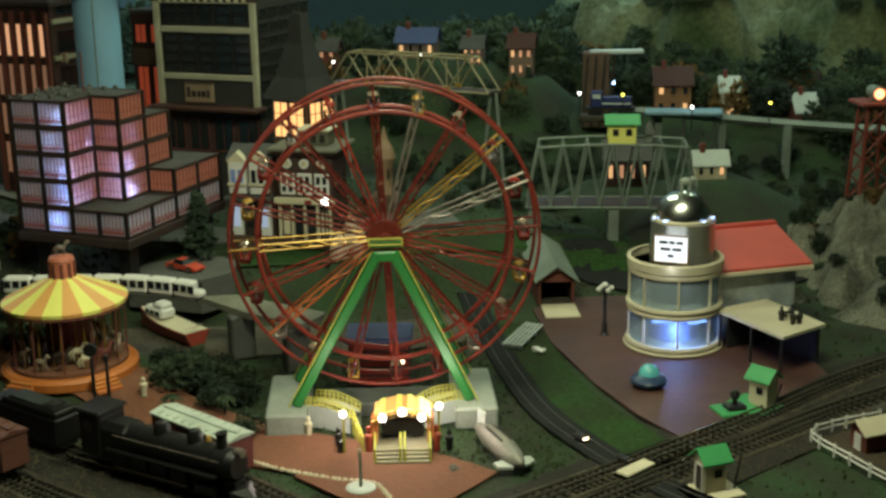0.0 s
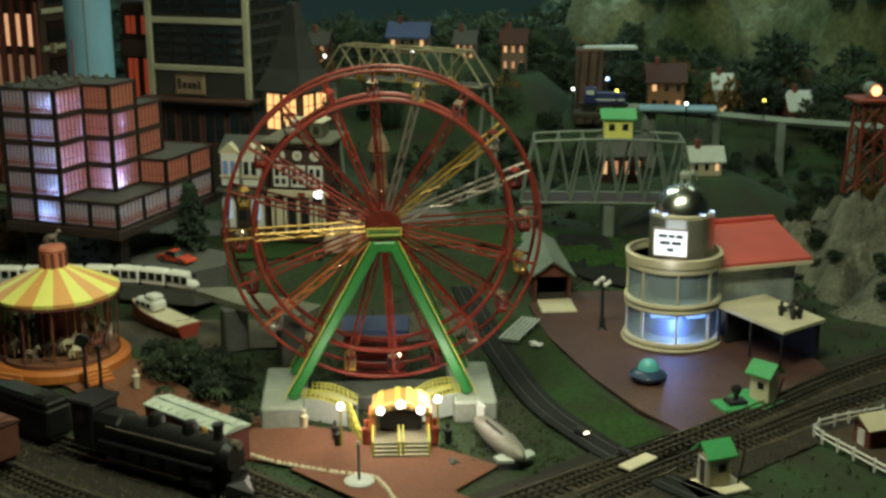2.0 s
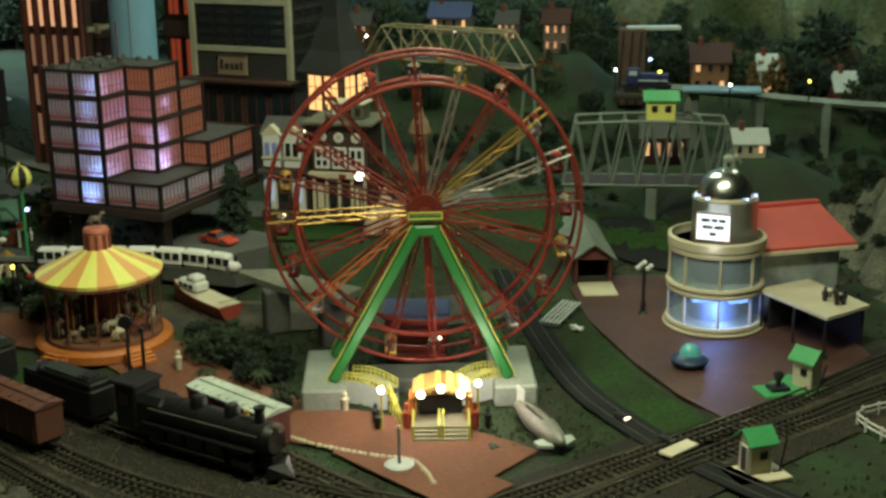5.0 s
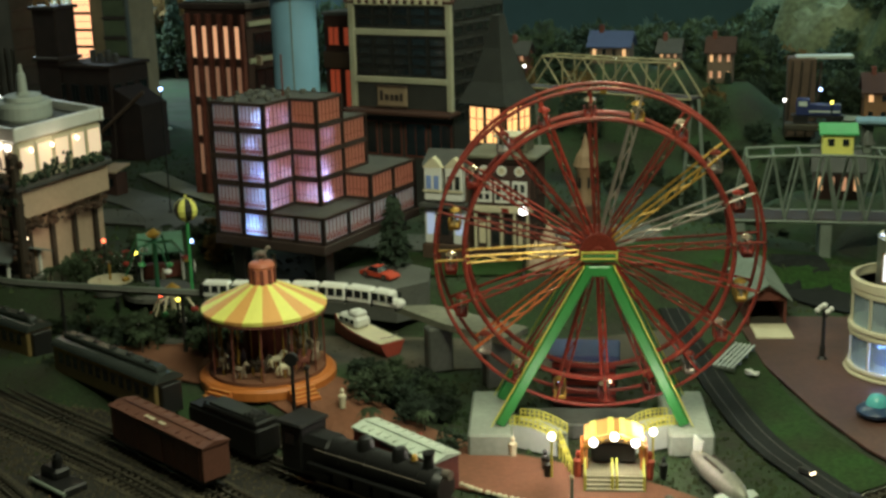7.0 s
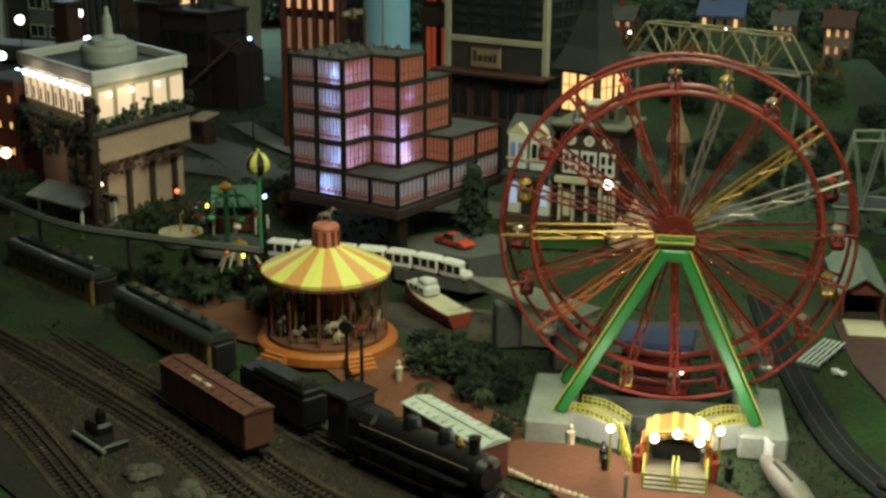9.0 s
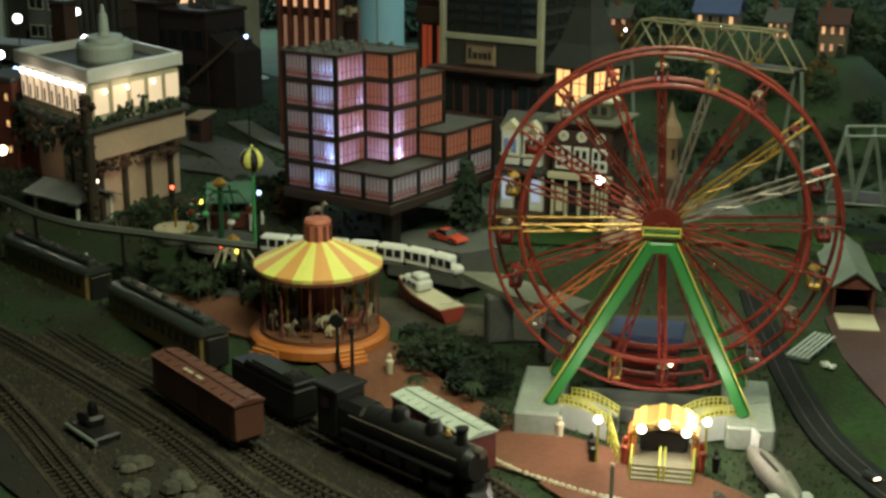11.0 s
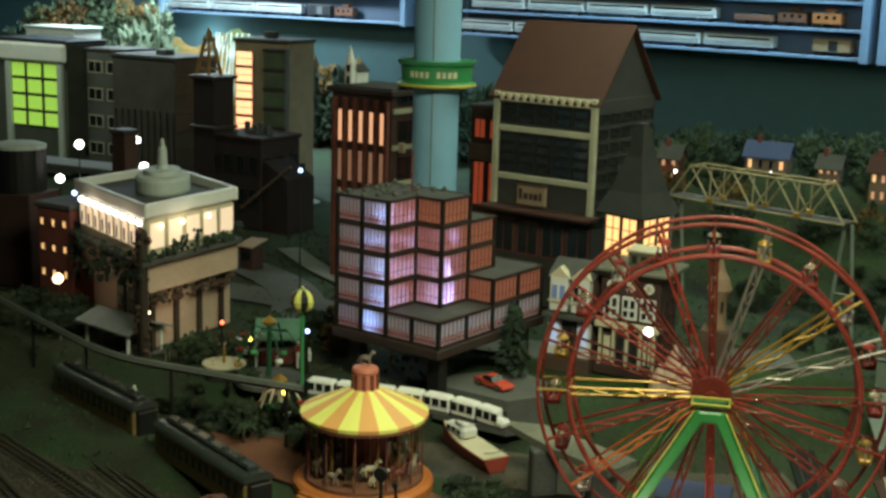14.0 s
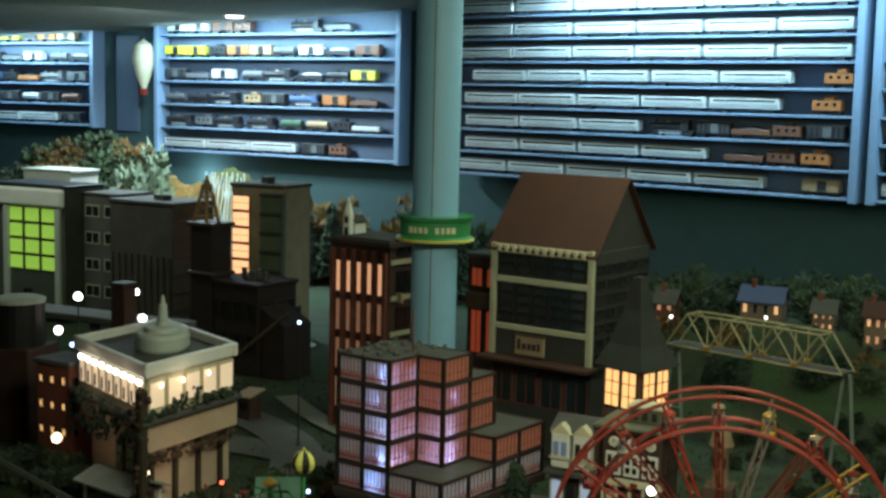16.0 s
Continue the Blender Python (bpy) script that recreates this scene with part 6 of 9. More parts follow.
def coach(s):
    x, y, rz = on_line(TRACK_A, s)
    c = thing("passenger_coach", "olive brown toy passenger coach with a grey clerestory roof", "passenger car", x, y, 0.0, rz, group="passenger coaches")
    c.scale = (1.04, 1.18, 1.2)
    L = 0.36
    part("body", Geo().box((0, 0, 0.053), (L, 0.054, 0.05), bevel=0.002), COACH, c)
    rf = Geo()
    n = 10
    prof = [(0.029 * math.cos(math.pi * k / n), 0.078 + 0.013 * math.sin(math.pi * k / n)) for k in range(n + 1)]
    v = [(sx * (L / 2 + 0.004), py, pz) for sx in (-1, 1) for py, pz in prof]
    rf.add(v, [tuple(range(n + 1)), tuple(range(n + 1, 2 * n + 2))] + [(k, (k + 1) % (n + 1), n + 1 + (k + 1) % (n + 1), n + 1 + k) for k in range(n + 1)])
    r = part("roof", rf, COACH_ROOF, c, smooth=True)
    part("clerestory", Geo().box((0, 0, 0.094), (L - 0.03, 0.022, 0.01), bevel=0.003), COACH_ROOF, r)
    for k in range(5):
        part("vent", Geo().box((-0.12 + 0.06 * k, 0, 0.1005), (0.012, 0.01, 0.004), bevel=0.001), BLACK, r)
    for sd in (-1, 1):
        for k in range(12):
            part("window", Geo().box((-L / 2 + 0.03 + k * (L - 0.06) / 11, sd * 0.0272, 0.06), (0.015, 0.0015, 0.02)), DARK_PANE, c)
        part("letter_board", Geo().box((0, sd * 0.0272, 0.0745), (L - 0.01, 0.0015, 0.004)), GOLD, c)
    part("underframe", Geo().box((0, 0, 0.025), (L - 0.02, 0.04, 0.008)), BLACK, c)
    for sx in (-1, 1):
        truck(c, sx * (L / 2 - 0.06))
        part("vestibule", Geo().box((sx * (L / 2 + 0.006), 0, 0.05), (0.014, 0.04, 0.05), bevel=0.002), BLACK, c)


def s_at(x0):
    """Metres along the passenger track to the place with that x."""
    line, d = along(TRACK_A, 0.01), 0.0
    for a, b in zip(line, line[1:]):
        if b.x >= x0:
            return d
        d += (b - a).length
    return d


coach(s_at(-1.455))
coach(s_at(-1.03))


def tender():
    x, y, rz = on_line(TRACK_A, s_at(-0.7))
    c = thing("coal_tender", "black toy coal tender behind the locomotive", "tender", x, y, 0.0, rz)
    part("tank", Geo().box((0, 0, 0.052), (0.205, 0.056, 0.054), bevel=0.004), LOCO, c)
    part("coal_bunker", Geo().box((0.02, 0, 0.084), (0.16, 0.052, 0.014), bevel=0.003), LOCO, c)
    part("tank_top", Geo().box((0.02, 0, 0.0925), (0.13, 0.038, 0.005), bevel=0.001), mat("tender_deck", (0.025, 0.03, 0.025), 0.6), c)
    g = Geo()
    rnd = random.Random(2)
    for k in range(24):
        g.ball((0.07 + rnd.uniform(-0.012, 0.012), rnd.uniform(-0.016, 0.016), 0.092 + rnd.uniform(0, 0.006)), rnd.uniform(0.004, 0.007), 5)
    tagged(part("coal", g, DARK, c), kind="stuff")
    part("water_hatch", Geo().cyl((-0.07, 0, 0.078), (-0.07, 0, 0.087), 0.01, n=12), LOCO, c)
    part("rear_deck", Geo().box((-0.07, 0, 0.08), (0.06, 0.05, 0.004)), LOCO, c)
    part("frame", Geo().box((0, 0, 0.023), (0.2, 0.04, 0.008)), BLACK, c)
    for sx in (-1, 1):
        truck(c, sx * 0.055)


def locomotive():
    x, y, rz = on_line(TRACK_A, s_at(-0.41))
    c = thing("steam_locomotive", "black toy steam locomotive with silver rail trim", "locomotive", x, y, 0.0, rz)
    c.scale = (1.0, 1.15, 1.16)
    part("boiler", Geo().cyl((-0.06, 0, 0.062), (0.165, 0, 0.062), 0.026, 0.024, 20).cyl((0.165, 0, 0.062), (0.18, 0, 0.062), 0.024, 0.02, 20), LOCO, c, smooth=True)
    part("firebox", Geo().box((-0.085, 0, 0.058), (0.07, 0.05, 0.06), bevel=0.01), LOCO, c)
    cab = part("cab", Geo().box((-0.135, 0, 0.065), (0.05, 0.058, 0.07), bevel=0.003), LOCO, c)
    part("cab_roof", Geo().box((-0.138, 0, 0.102), (0.066, 0.064, 0.006), bevel=0.003), LOCO, cab)
    for s in (-1, 1):
        part("cab_window", Geo().box((-0.135, s * 0.0295, 0.08), (0.022, 0.002, 0.018)), DARK_PANE, cab)
        part("running_board", Geo().box((0.03, s * 0.028, 0.05), (0.25, 0.012, 0.003)), LOCO, c)
        part("handrail", Geo().cyl((-0.08, s * 0.028, 0.074), (0.16, s * 0.026, 0.074), 0.001, n=5), SILVER, c)
        part("cylinder_block", Geo().cyl((0.11, s * 0.024, 0.026), (0.15, s * 0.024, 0.026), 0.01, n=12), LOCO, c)
        part("side_rod", Geo().box((0.0, s * 0.0225, 0.02), (0.17, 0.002, 0.004)), SILVER, c)
        for k in range(4):
            wx = -0.075 + k * 0.045
            wl = part("driving_wheel", Geo().cyl((wx, s * 0.0145, 0.029), (wx, s * 0.0195, 0.029), 0.0195, n=20), LOCO, c)
            part("tyre", Geo().cyl((wx, s * 0.0185, 0.029), (wx, s * 0.0205, 0.029), 0.0165, n=20), BLACK, wl)
    part("smokestack", Geo().lathe([(0.009, 0.085), (0.008, 0.1), (0.01, 0.108), (0.006, 0.109)], 14, (0.145, 0, 0)), LOCO, c)
    for xx, r in ((0.085, 0.013), (0.01, 0.014)):
        part("dome", Geo().lathe([(r, 0.08), (r, 0.095), (r * 0.7, 0.102), (0.001, 0.104)], 14, (xx, 0, 0)), LOCO, c, smooth=True)
    part("bell", Geo().lathe([(0.006, 0.09), (0.004, 0.097), (0.001, 0.099)], 10, (0.115, 0, 0)), GOLD, c)
    part("headlight", Geo().cyl((0.175, 0, 0.083), (0.19, 0, 0.083), 0.007, n=12), SILVER, c)
    part("pilot", Geo().add([(0.18, -0.025, 0.03), (0.18, 0.025, 0.03), (0.18, -0.028, 0.012), (0.18, 0.028, 0.012), (0.215, 0, 0.012), (0.195, 0, 0.03)], [(0, 1, 5), (2, 3, 4), (0, 2, 4, 5), (1, 3, 4, 5), (0, 1, 3, 2)]), LOCO, c)
    part("frame", Geo().box((0.02, 0, 0.03), (0.32, 0.024, 0.02)), BLACK, c)
    for k in range(4):
        part("boiler_band", Geo().cyl((-0.03 + 0.055 * k, 0, 0.062), (-0.027 + 0.055 * k, 0, 0.062), 0.0268 - 0.0005 * k, n=20), LOCO, c)


tender()
locomotive()

# ---- monorail ----
MONO = [(-2.2, 2.62, 0.2), (-1.705, 2.36, 0.185), (-1.428, 2.225, 0.18), (-1.19, 2.2, 0.178), (-0.905, 2.185, 0.178), (-0.655, 2.2, 0.172), (-0.493, 2.16, 0.168), (-0.36, 2.08, 0.16), (-0.28, 1.99, 0.15)]
mb = thing("monorail_beam", "grey elevated monorail beam on slender posts", "monorail beam", kind="structure")
line = along(MONO)
part("beam", Geo().tube(line[:-14], 0.0085, 4), STREET, mb)
part("rail_cap", Geo().tube([q + Vector((0, 0, 0.008)) for q in line[:-14]], 0.0022, 4), GREY_STEEL, mb)
for k in range(6, len(line) - 14, 9):
    q = line[k]
    part("post", Geo().cyl((q.x, q.y, ground_z(q.x, q.y) - 0.003), (q.x, q.y, q.z - 0.006), 0.0045, 0.0035, 8), BLACK, mb)


def monorail_train():
    t = thing("monorail_train", "white toy monorail train with dark windows", "monorail train")
    for k in range(7):
        s0 = mono_s(-0.905) + 0.032 + k * 0.0645
        x, y, rz = on_line([(a, b) for a, b, c in MONO], s0)
        m = pose(x, y, 0.176, 0, 0.8, rz)
        end = k == 6
        body = part("car_body", Geo().box((0, 0, 0.016), (0.06, 0.03, 0.034), bevel=0.004) if not end else Geo().box((-0.006, 0, 0.016), (0.048, 0.03, 0.034), bevel=0.004).box((0.024, 0, 0.008), (0.034, 0.028, 0.018), bevel=0.006), WHITE, t, m=m)
        for s in (-1, 1):
            for j in range(3):
                part("window", Geo().box((-0.02 + 0.019 * j, s * 0.0152, 0.019), (0.0145, 0.0015, 0.016)), DARK_PANE, body)
        part("skirt", Geo().box((0, 0, -0.004), (0.055, 0.026, 0.01), bevel=0.002), STREET, body)
        part("bellows", Geo().box((-0.032, 0, 0.014), (0.008, 0.022, 0.026)), BLACK, body)


def mono_s(x0):
    line, d = along([(a, b) for a, b, c in MONO], 0.01), 0.0
    for a, b in zip(line, line[1:]):
        if b.x >= x0:
            return d
        d += (b - a).length
    return d


monorail_train()


# ---- road vehicles, boat and aircraft ----
def car(x, y, z, rz, L, paint, label, kind="car"):
    c = thing("toy_car", label, kind, x, y, z, rz)
    w, h = L * 0.42, L * 0.13
    prof = [(-0.5, 0.06), (-0.5, 0.15), (-0.36, 0.18), (-0.2, 0.19), (0.2, 0.17), (0.42, 0.14), (0.5, 0.1), (0.5, 0.06)]
    v = [(px * L, s * w / 2 * (0.92 if abs(px) > 0.4 else 1), pz * L) for s in (-1, 1) for px, pz in prof]
    n = len(prof)
    part("body", Geo().add(v, [tuple(range(n)), tuple(range(n, 2 * n))] + [(i, (i + 1) % n, n + (i + 1) % n, n + i) for i in range(n)]), paint, c)
    cab = [(-0.28, 0.18, 1), (0.16, 0.17, 1), (0.04, 0.28, 0.75), (-0.18, 0.28, 0.75)]
    v = [(px * L, s * w / 2 * k * 0.9, pz * L) for s in (-1, 1) for px, pz, k in cab]
    part("cabin", Geo().add(v, [(0, 1, 2, 3), (4, 5, 6, 7)] + [(i, (i + 1) % 4, 4 + (i + 1) % 4, 4 + i) for i in range(4)]), DARK_PANE, c)
    part("roof", Geo().box((-0.07 * L, 0, 0.283 * L), (0.2 * L, w * 0.62, 0.012 * L), bevel=0.001), paint, c)
    for px in (-0.3, 0.3):
        for s in (-1, 1):
            wh = part("wheel", Geo().cyl((px * L, s * w * 0.4, 0.08 * L), (px * L, s * w * 0.51, 0.08 * L), 0.08 * L, n=12), BLACK, c)
            part("rim", Geo().cyl((px * L, s * w * 0.5, 0.08 * L), (px * L, s * w * 0.52, 0.08 * L), 0.045 * L, n=10), SILVER, wh)


car(-0.625, 2.57, 0.114, -28, 0.098, mat("car_red", (0.62, 0.08, 0.04), 0.3, vary=0.1), "bright red toy sports car on the raised street")
car(-2.1, 4.6, ground_z(-2.1, 4.6), -15, 0.12, mat("car_pale", (0.5, 0.55, 0.48), 0.35, vary=0.1), "pale toy saloon car parked in the town street")
ufo = thing("saucer_toy", "dark blue saucer toy with a glowing, translucent-looking green dome", "toy saucer", 0.472, 2.115, 0.005)
part("hull", Geo().lathe([(0.02, 0), (0.037, 0.008), (0.039, 0.014), (0.03, 0.022), (0.018, 0.026)], 28), mat("saucer_blue", (0.03, 0.06, 0.13), 0.3), ufo, smooth=True)
# opaque dome; a weak glow in the material makes it look translucent
part("dome", Geo().lathe([(0.022, 0.022), (0.02, 0.034), (0.013, 0.043), (0.001, 0.047)], 24), mat("saucer_dome", (0.1, 0.36, 0.34), 0.15, vary=0.1, emit=(0.1, 0.6, 0.55), power=0.12), ufo, smooth=True)
for k in range(8):
    a = k * math.pi / 4
    part("foot", Geo().ball((0.03 * math.cos(a), 0.03 * math.sin(a), 0.006), 0.005, 6), BLACK, ufo)


def boat():
    b = thing("toy_boat", "red and white toy cabin cruiser lying in the harbour", "boat", -0.625, 2.405, 0.004, -40)
    n = 9
    v, f = [], []
    L = 0.23
    for k in range(n):
        t = k / (n - 1)
        x = -L / 2 + L * t
        w = 0.032 * (1 - max(0, (t - 0.45) / 0.55) ** 2) + 0.001
        sh = 0.03 + 0.014 * t * t
        v += [(x, -w, sh), (x + 0.004 * t, -w * 0.55, 0.0), (x + 0.004 * t, w * 0.55, 0.0), (x, w, sh)]
    f = [(4 * k + i, 4 * k + i + 1, 4 * k + 5 + i, 4 * k + 4 + i) for k in range(n - 1) for i in range(3)] + [(4 * k, 4 * k + 4, 4 * k + 7, 4 * k + 3) for k in range(n - 1)] + [(0, 1, 2, 3), (4 * n - 4, 4 * n - 3, 4 * n - 2, 4 * n - 1)]
    flip = Matrix.Rotation(math.pi, 4, "Z")
    part("hull", Geo().add(v, f, flip), mat("hull_red", (0.4, 0.07, 0.045), 0.4), b)
    part("deck", Geo().add([(p[0] * 0.97, p[1] * 0.93, p[2] + 0.002) for p in v if p[2] > 0.02] + [(p[0] * 0.97, p[1] * 0.93, p[2] - 0.002) for p in v if p[2] > 0.02], [(2 * k, 2 * k + 2, 2 * k + 3, 2 * k + 1) for k in range(n - 1)] + [(2 * n + 2 * k, 2 * n + 2 * k + 1, 2 * n + 2 * k + 3, 2 * n + 2 * k + 2) for k in range(n - 1)], flip), CREAM, b)
    cb = part("cabin", Geo().box((-0.035, 0, 0.05), (0.075, 0.042, 0.026), bevel=0.006).box((-0.02, 0, 0.068), (0.035, 0.034, 0.016), bevel=0.005), WHITE, b)
    for s in (-1, 1):
        for k in range(3):
            part("porthole", Geo().box((-0.058 + 0.022 * k, s * 0.0212, 0.052), (0.013, 0.002, 0.009)), DARK_PANE, cb)
    part("windscreen", Geo().box((-0.039, 0, 0.069), (0.002, 0.028, 0.011)), DARK_PANE, cb)
    part("stern_rail", Geo().tube([(0.1, -0.024, 0.042), (0.108, 0, 0.042), (0.1, 0.024, 0.042)], 0.0015, 5), SILVER, b)


boat()


def rocket_plane():
    a = thing("silver_airship", "weathered grey streamlined toy rocket lying on the grass", "toy rocket", 0.175, 1.765, 0.0, -63)
    prof = [(0.001, -0.095), (0.008, -0.09), (0.015, -0.07), (0.021, -0.02), (0.022, 0.03), (0.017, 0.07), (0.008, 0.095), (0.001, 0.1)]
    m = Matrix.Translation((0, 0, 0.024)) @ Matrix.Rotation(radians(90), 4, "Y")
    part("fuselage", Geo().lathe(prof, 18, m=m), mat("weathered_silver", (0.4, 0.39, 0.32), 0.5, 0.2, vary=0.4, scale=60), a, smooth=True)
    part("tail_fin", Geo().prism([(-0.09, -0.002), (-0.055, -0.002), (-0.055, 0.002), (-0.09, 0.002)], 0.03, 0.062), CONCRETE, a)
    for s in (-1, 1):
        part("wing", Geo().prism([(0.05, 0), (0.09, s * 0.012), (0.078, s * 0.036), (0.058, s * 0.036)], 0.012, 0.017), CONCRETE, a)
        part("hatch_line", Geo().box((0.0, s * 0.008, 0.0435), (0.07, 0.004, 0.003)), FRAME_BROWN, a)
    part("skid", Geo().box((0, 0, 0.003), (0.11, 0.02, 0.006), bevel=0.002), BLACK, a)


rocket_plane()


# ---- kiosks, lamps and small fittings ----
rc = thing("shooting_gallery", "dark red slatted stall with a blue roof behind the wheel", "stall", -0.09, 2.14, 0.0, 4)
part("body", Geo().box((0, 0, 0.05), (0.125, 0.09, 0.1), bevel=0.003), BRICK_DARK, rc)
part("roof", Geo().box((0, 0, 0.104), (0.14, 0.105, 0.012), bevel=0.003), mat("stall_blue", (0.04, 0.06, 0.2), 0.5), rc)
for k in range(5):
    part("slat", Geo().box((0, -0.048, 0.018 + k * 0.018), (0.125, 0.008, 0.01), bevel=0.001), RED, rc)
for x in (-0.05, 0.05):
    part("stall_lamp", Geo().ball((x, -0.056, 0.06), 0.004, 8), BULB_WARM if x > 0 else BULB_BLUE, rc)


def globe_lamp(x, y, z, h, bulb, label, arms=0, base_r=0.008, r=0.011, post=None):
    post = post or BLACK
    l = thing("street_lamp", label, "street lamp", x, y, z, group="street lamps")
    part("base", Geo().lathe([(base_r, 0), (base_r, 0.004), (0.004, 0.012), (0.003, 0.014)], 14), post, l)
    part("post", Geo().lathe([(0.0065 if arms else 0.0028, 0.004), (0.006 if arms else 0.0028, 0.03), (0.004 if arms else 0.0024, 0.036), (0.0035 if arms else 0.002, h)], 8), post, l)
    if arms:
        for k in range(arms):
            a = 2 * math.pi * k / arms + 0.4
            part("arm", Geo().tube([(0, 0, h * 0.88), (0.012 * math.cos(a), 0.012 * math.sin(a), h * 0.87), (0.016 * math.cos(a), 0.016 * math.sin(a), h * 0.92)], 0.0014, 5), post, l)
            part("globe", Geo().ball((0.016 * math.cos(a), 0.016 * math.sin(a), h * 0.92 + 0.006), 0.0062, 10), bulb, l, smooth=True)
        part("globe", Geo().ball((0, 0, h + 0.006), 0.0065, 10), bulb, l, smooth=True)
    else:
        part("globe", Geo().ball((0, 0, h + r * 0.8), r, 12), bulb, l, smooth=True)
    return l


globe_lamp(0.393, 2.437, 0.0, 0.118, WHITE, "black lamp post with a cluster of unlit white globes", arms=4, base_r=0.012)
for x, y, z, h, bm, r in ((-1.772, 2.5, 0.1, 0.152, BULB_WARM, 0.013), (-1.99, 3.2, 0.1, 0.415, BULB, 0.012), (-1.966, 3.2, 0.1, 0.335, BULB, 0.013), (-2.198, 3.2, 0.1, 0.385, BULB, 0.014), (-2.273, 3.2, 0.1, 0.272, BULB, 0.014), (-2.221, 3.2, 0.1, 0.235, BULB_BLUE, 0.008), (-1.435, 3.2, 0.1, 0.37, BULB_BLUE, 0.006)):
    globe_lamp(x, y, z, h, bm, "street lamp with a glowing round globe", r=r)
point_lamp("street_light", (-1.74, 2.47, 0.27), 0.12, (1.0, 0.78, 0.55), 0.012)
point_lamp("street_light", (-2.06, 3.12, 0.45), 0.1, (1.0, 0.9, 0.8), 0.012)
globe_lamp(-0.29, 2.66, 0.1, 0.155, BULB, "street lamp with a glowing white globe by the hotel", r=0.011)
fl = thing("disc_lamp_post", "slender post on a pale round base plate by the walkway", "lamp post", -0.056, 1.607, 0.004)
part("base_plate", Geo().lathe([(0.026, 0), (0.026, 0.004), (0.02, 0.006)], 20), CONCRETE, fl)
part("post", Geo().cyl((0, 0, 0.005), (0, 0, 0.07), 0.0028, n=8), GREY_STEEL, fl)
part("cap", Geo().ball((0, 0, 0.072), 0.004, 8), CREAM, fl)
for x, y, h in ((-0.607, 1.85, 0.165), (-0.573, 1.836, 0.155)):
    sg = thing("track_signal", "tall black track signal post beside the carousel", "signal", x, y, 0.0, group="track signals")
    part("mast", Geo().cyl((0, 0, 0), (0, 0, h), 0.0042, 0.0032, 8), BLACK, sg)
    part("target", Geo().cyl((0, -0.006, h), (0, 0.004, h), 0.013 if x < -0.58 else 0.005, n=16), BLACK, sg)
    part("foot", Geo().box((0, 0, 0.004), (0.018, 0.018, 0.008), bevel=0.001), BLACK, sg)
sw = thing("switch_machine", "black switch machine with a hooded lantern in the yard", "switch machine", -0.96, 1.595, 0.0, -30)
part("base", Geo().box((0, 0, 0.008), (0.1, 0.05, 0.016), bevel=0.003), BLACK, sw)
part("motor", Geo().box((-0.02, 0.005, 0.024), (0.05, 0.034, 0.02), bevel=0.005), LOCO, sw)
part("lantern", Geo().cyl((-0.01, 0.005, 0.03), (-0.01, 0.005, 0.052), 0.009, n=12).ball((-0.01, 0.005, 0.053), 0.008, 8), LOCO, sw)
part("rod", Geo().cyl((-0.05, -0.028, 0.012), (0.06, -0.028, 0.012), 0.004, n=8), GREY_STEEL, sw)
ed = thing("stone_edging", "row of pale stones edging the walkway", "stone edging")
rnd = random.Random(8)
ln = along([(-0.3, 1.725), (-0.22, 1.68), (-0.163, 1.659), (-0.1, 1.64), (-0.038, 1.628), (-0.01, 1.59), (0.01, 1.545)], 0.0105)
for q in ln:
    part("stone", Geo().ball((q.x + rnd.uniform(-0.001, 0.001), q.y, 0.006), rnd.uniform(0.0045, 0.006), 7, (1, 0.9, 0.75)), CREAM, ed)
rk = thing("slatted_rack", "pale weathered slatted rack lying beside the roadway", "rack", 0.207, 2.395, 0.006, 72)
for k in range(5):
    part("slat", Geo().box((0, -0.02 + 0.01 * k, 0.011), (0.16, 0.005, 0.003)), CONCRETE, rk)
for k in range(4):
    part("crossbar", Geo().box((-0.07 + 0.0467 * k, 0, 0.005), (0.005, 0.046, 0.009)), GREY_STEEL, rk)
solid("toy_plane", Geo().box((0.245, 2.31, 0.009), (0.03, 0.007, 0.006), 0.4, bevel=0.002).box((0.245, 2.31, 0.011), (0.008, 0.036, 0.0025), 0.4).box((0.233, 2.305, 0.013), (0.005, 0.014, 0.008), 0.4), WHITE, "tiny white toy plane on the grass strip", "toy plane")
cr = solid("crossing_plank", Geo().box((0.42, 1.695, 0.013), (0.028, 0.075, 0.005), -0.75, bevel=0.001), CREAM, "pale plank laid between the rails", "plank")
for x, y, m_ in ((0.325, 1.822, BULB_WARM), (0.4, 1.73, BULB_YELLOW)):
    sc = thing("slot_car", "small dark slot car with bright trim, glowing on one, on the roadway", "slot car", x, y, 0.008, -48, group="slot cars")
    part("body", Geo().box((0, 0, 0.007), (0.03, 0.015, 0.009), bevel=0.003), BLACK, sc)
    # the first car's trim glows by itself, its shine put into the material
    part("trim", Geo().box((0.0152, 0, 0.008), (0.002, 0.012, 0.003)), m_ if m_ is BULB_WARM else SILVER, sc)


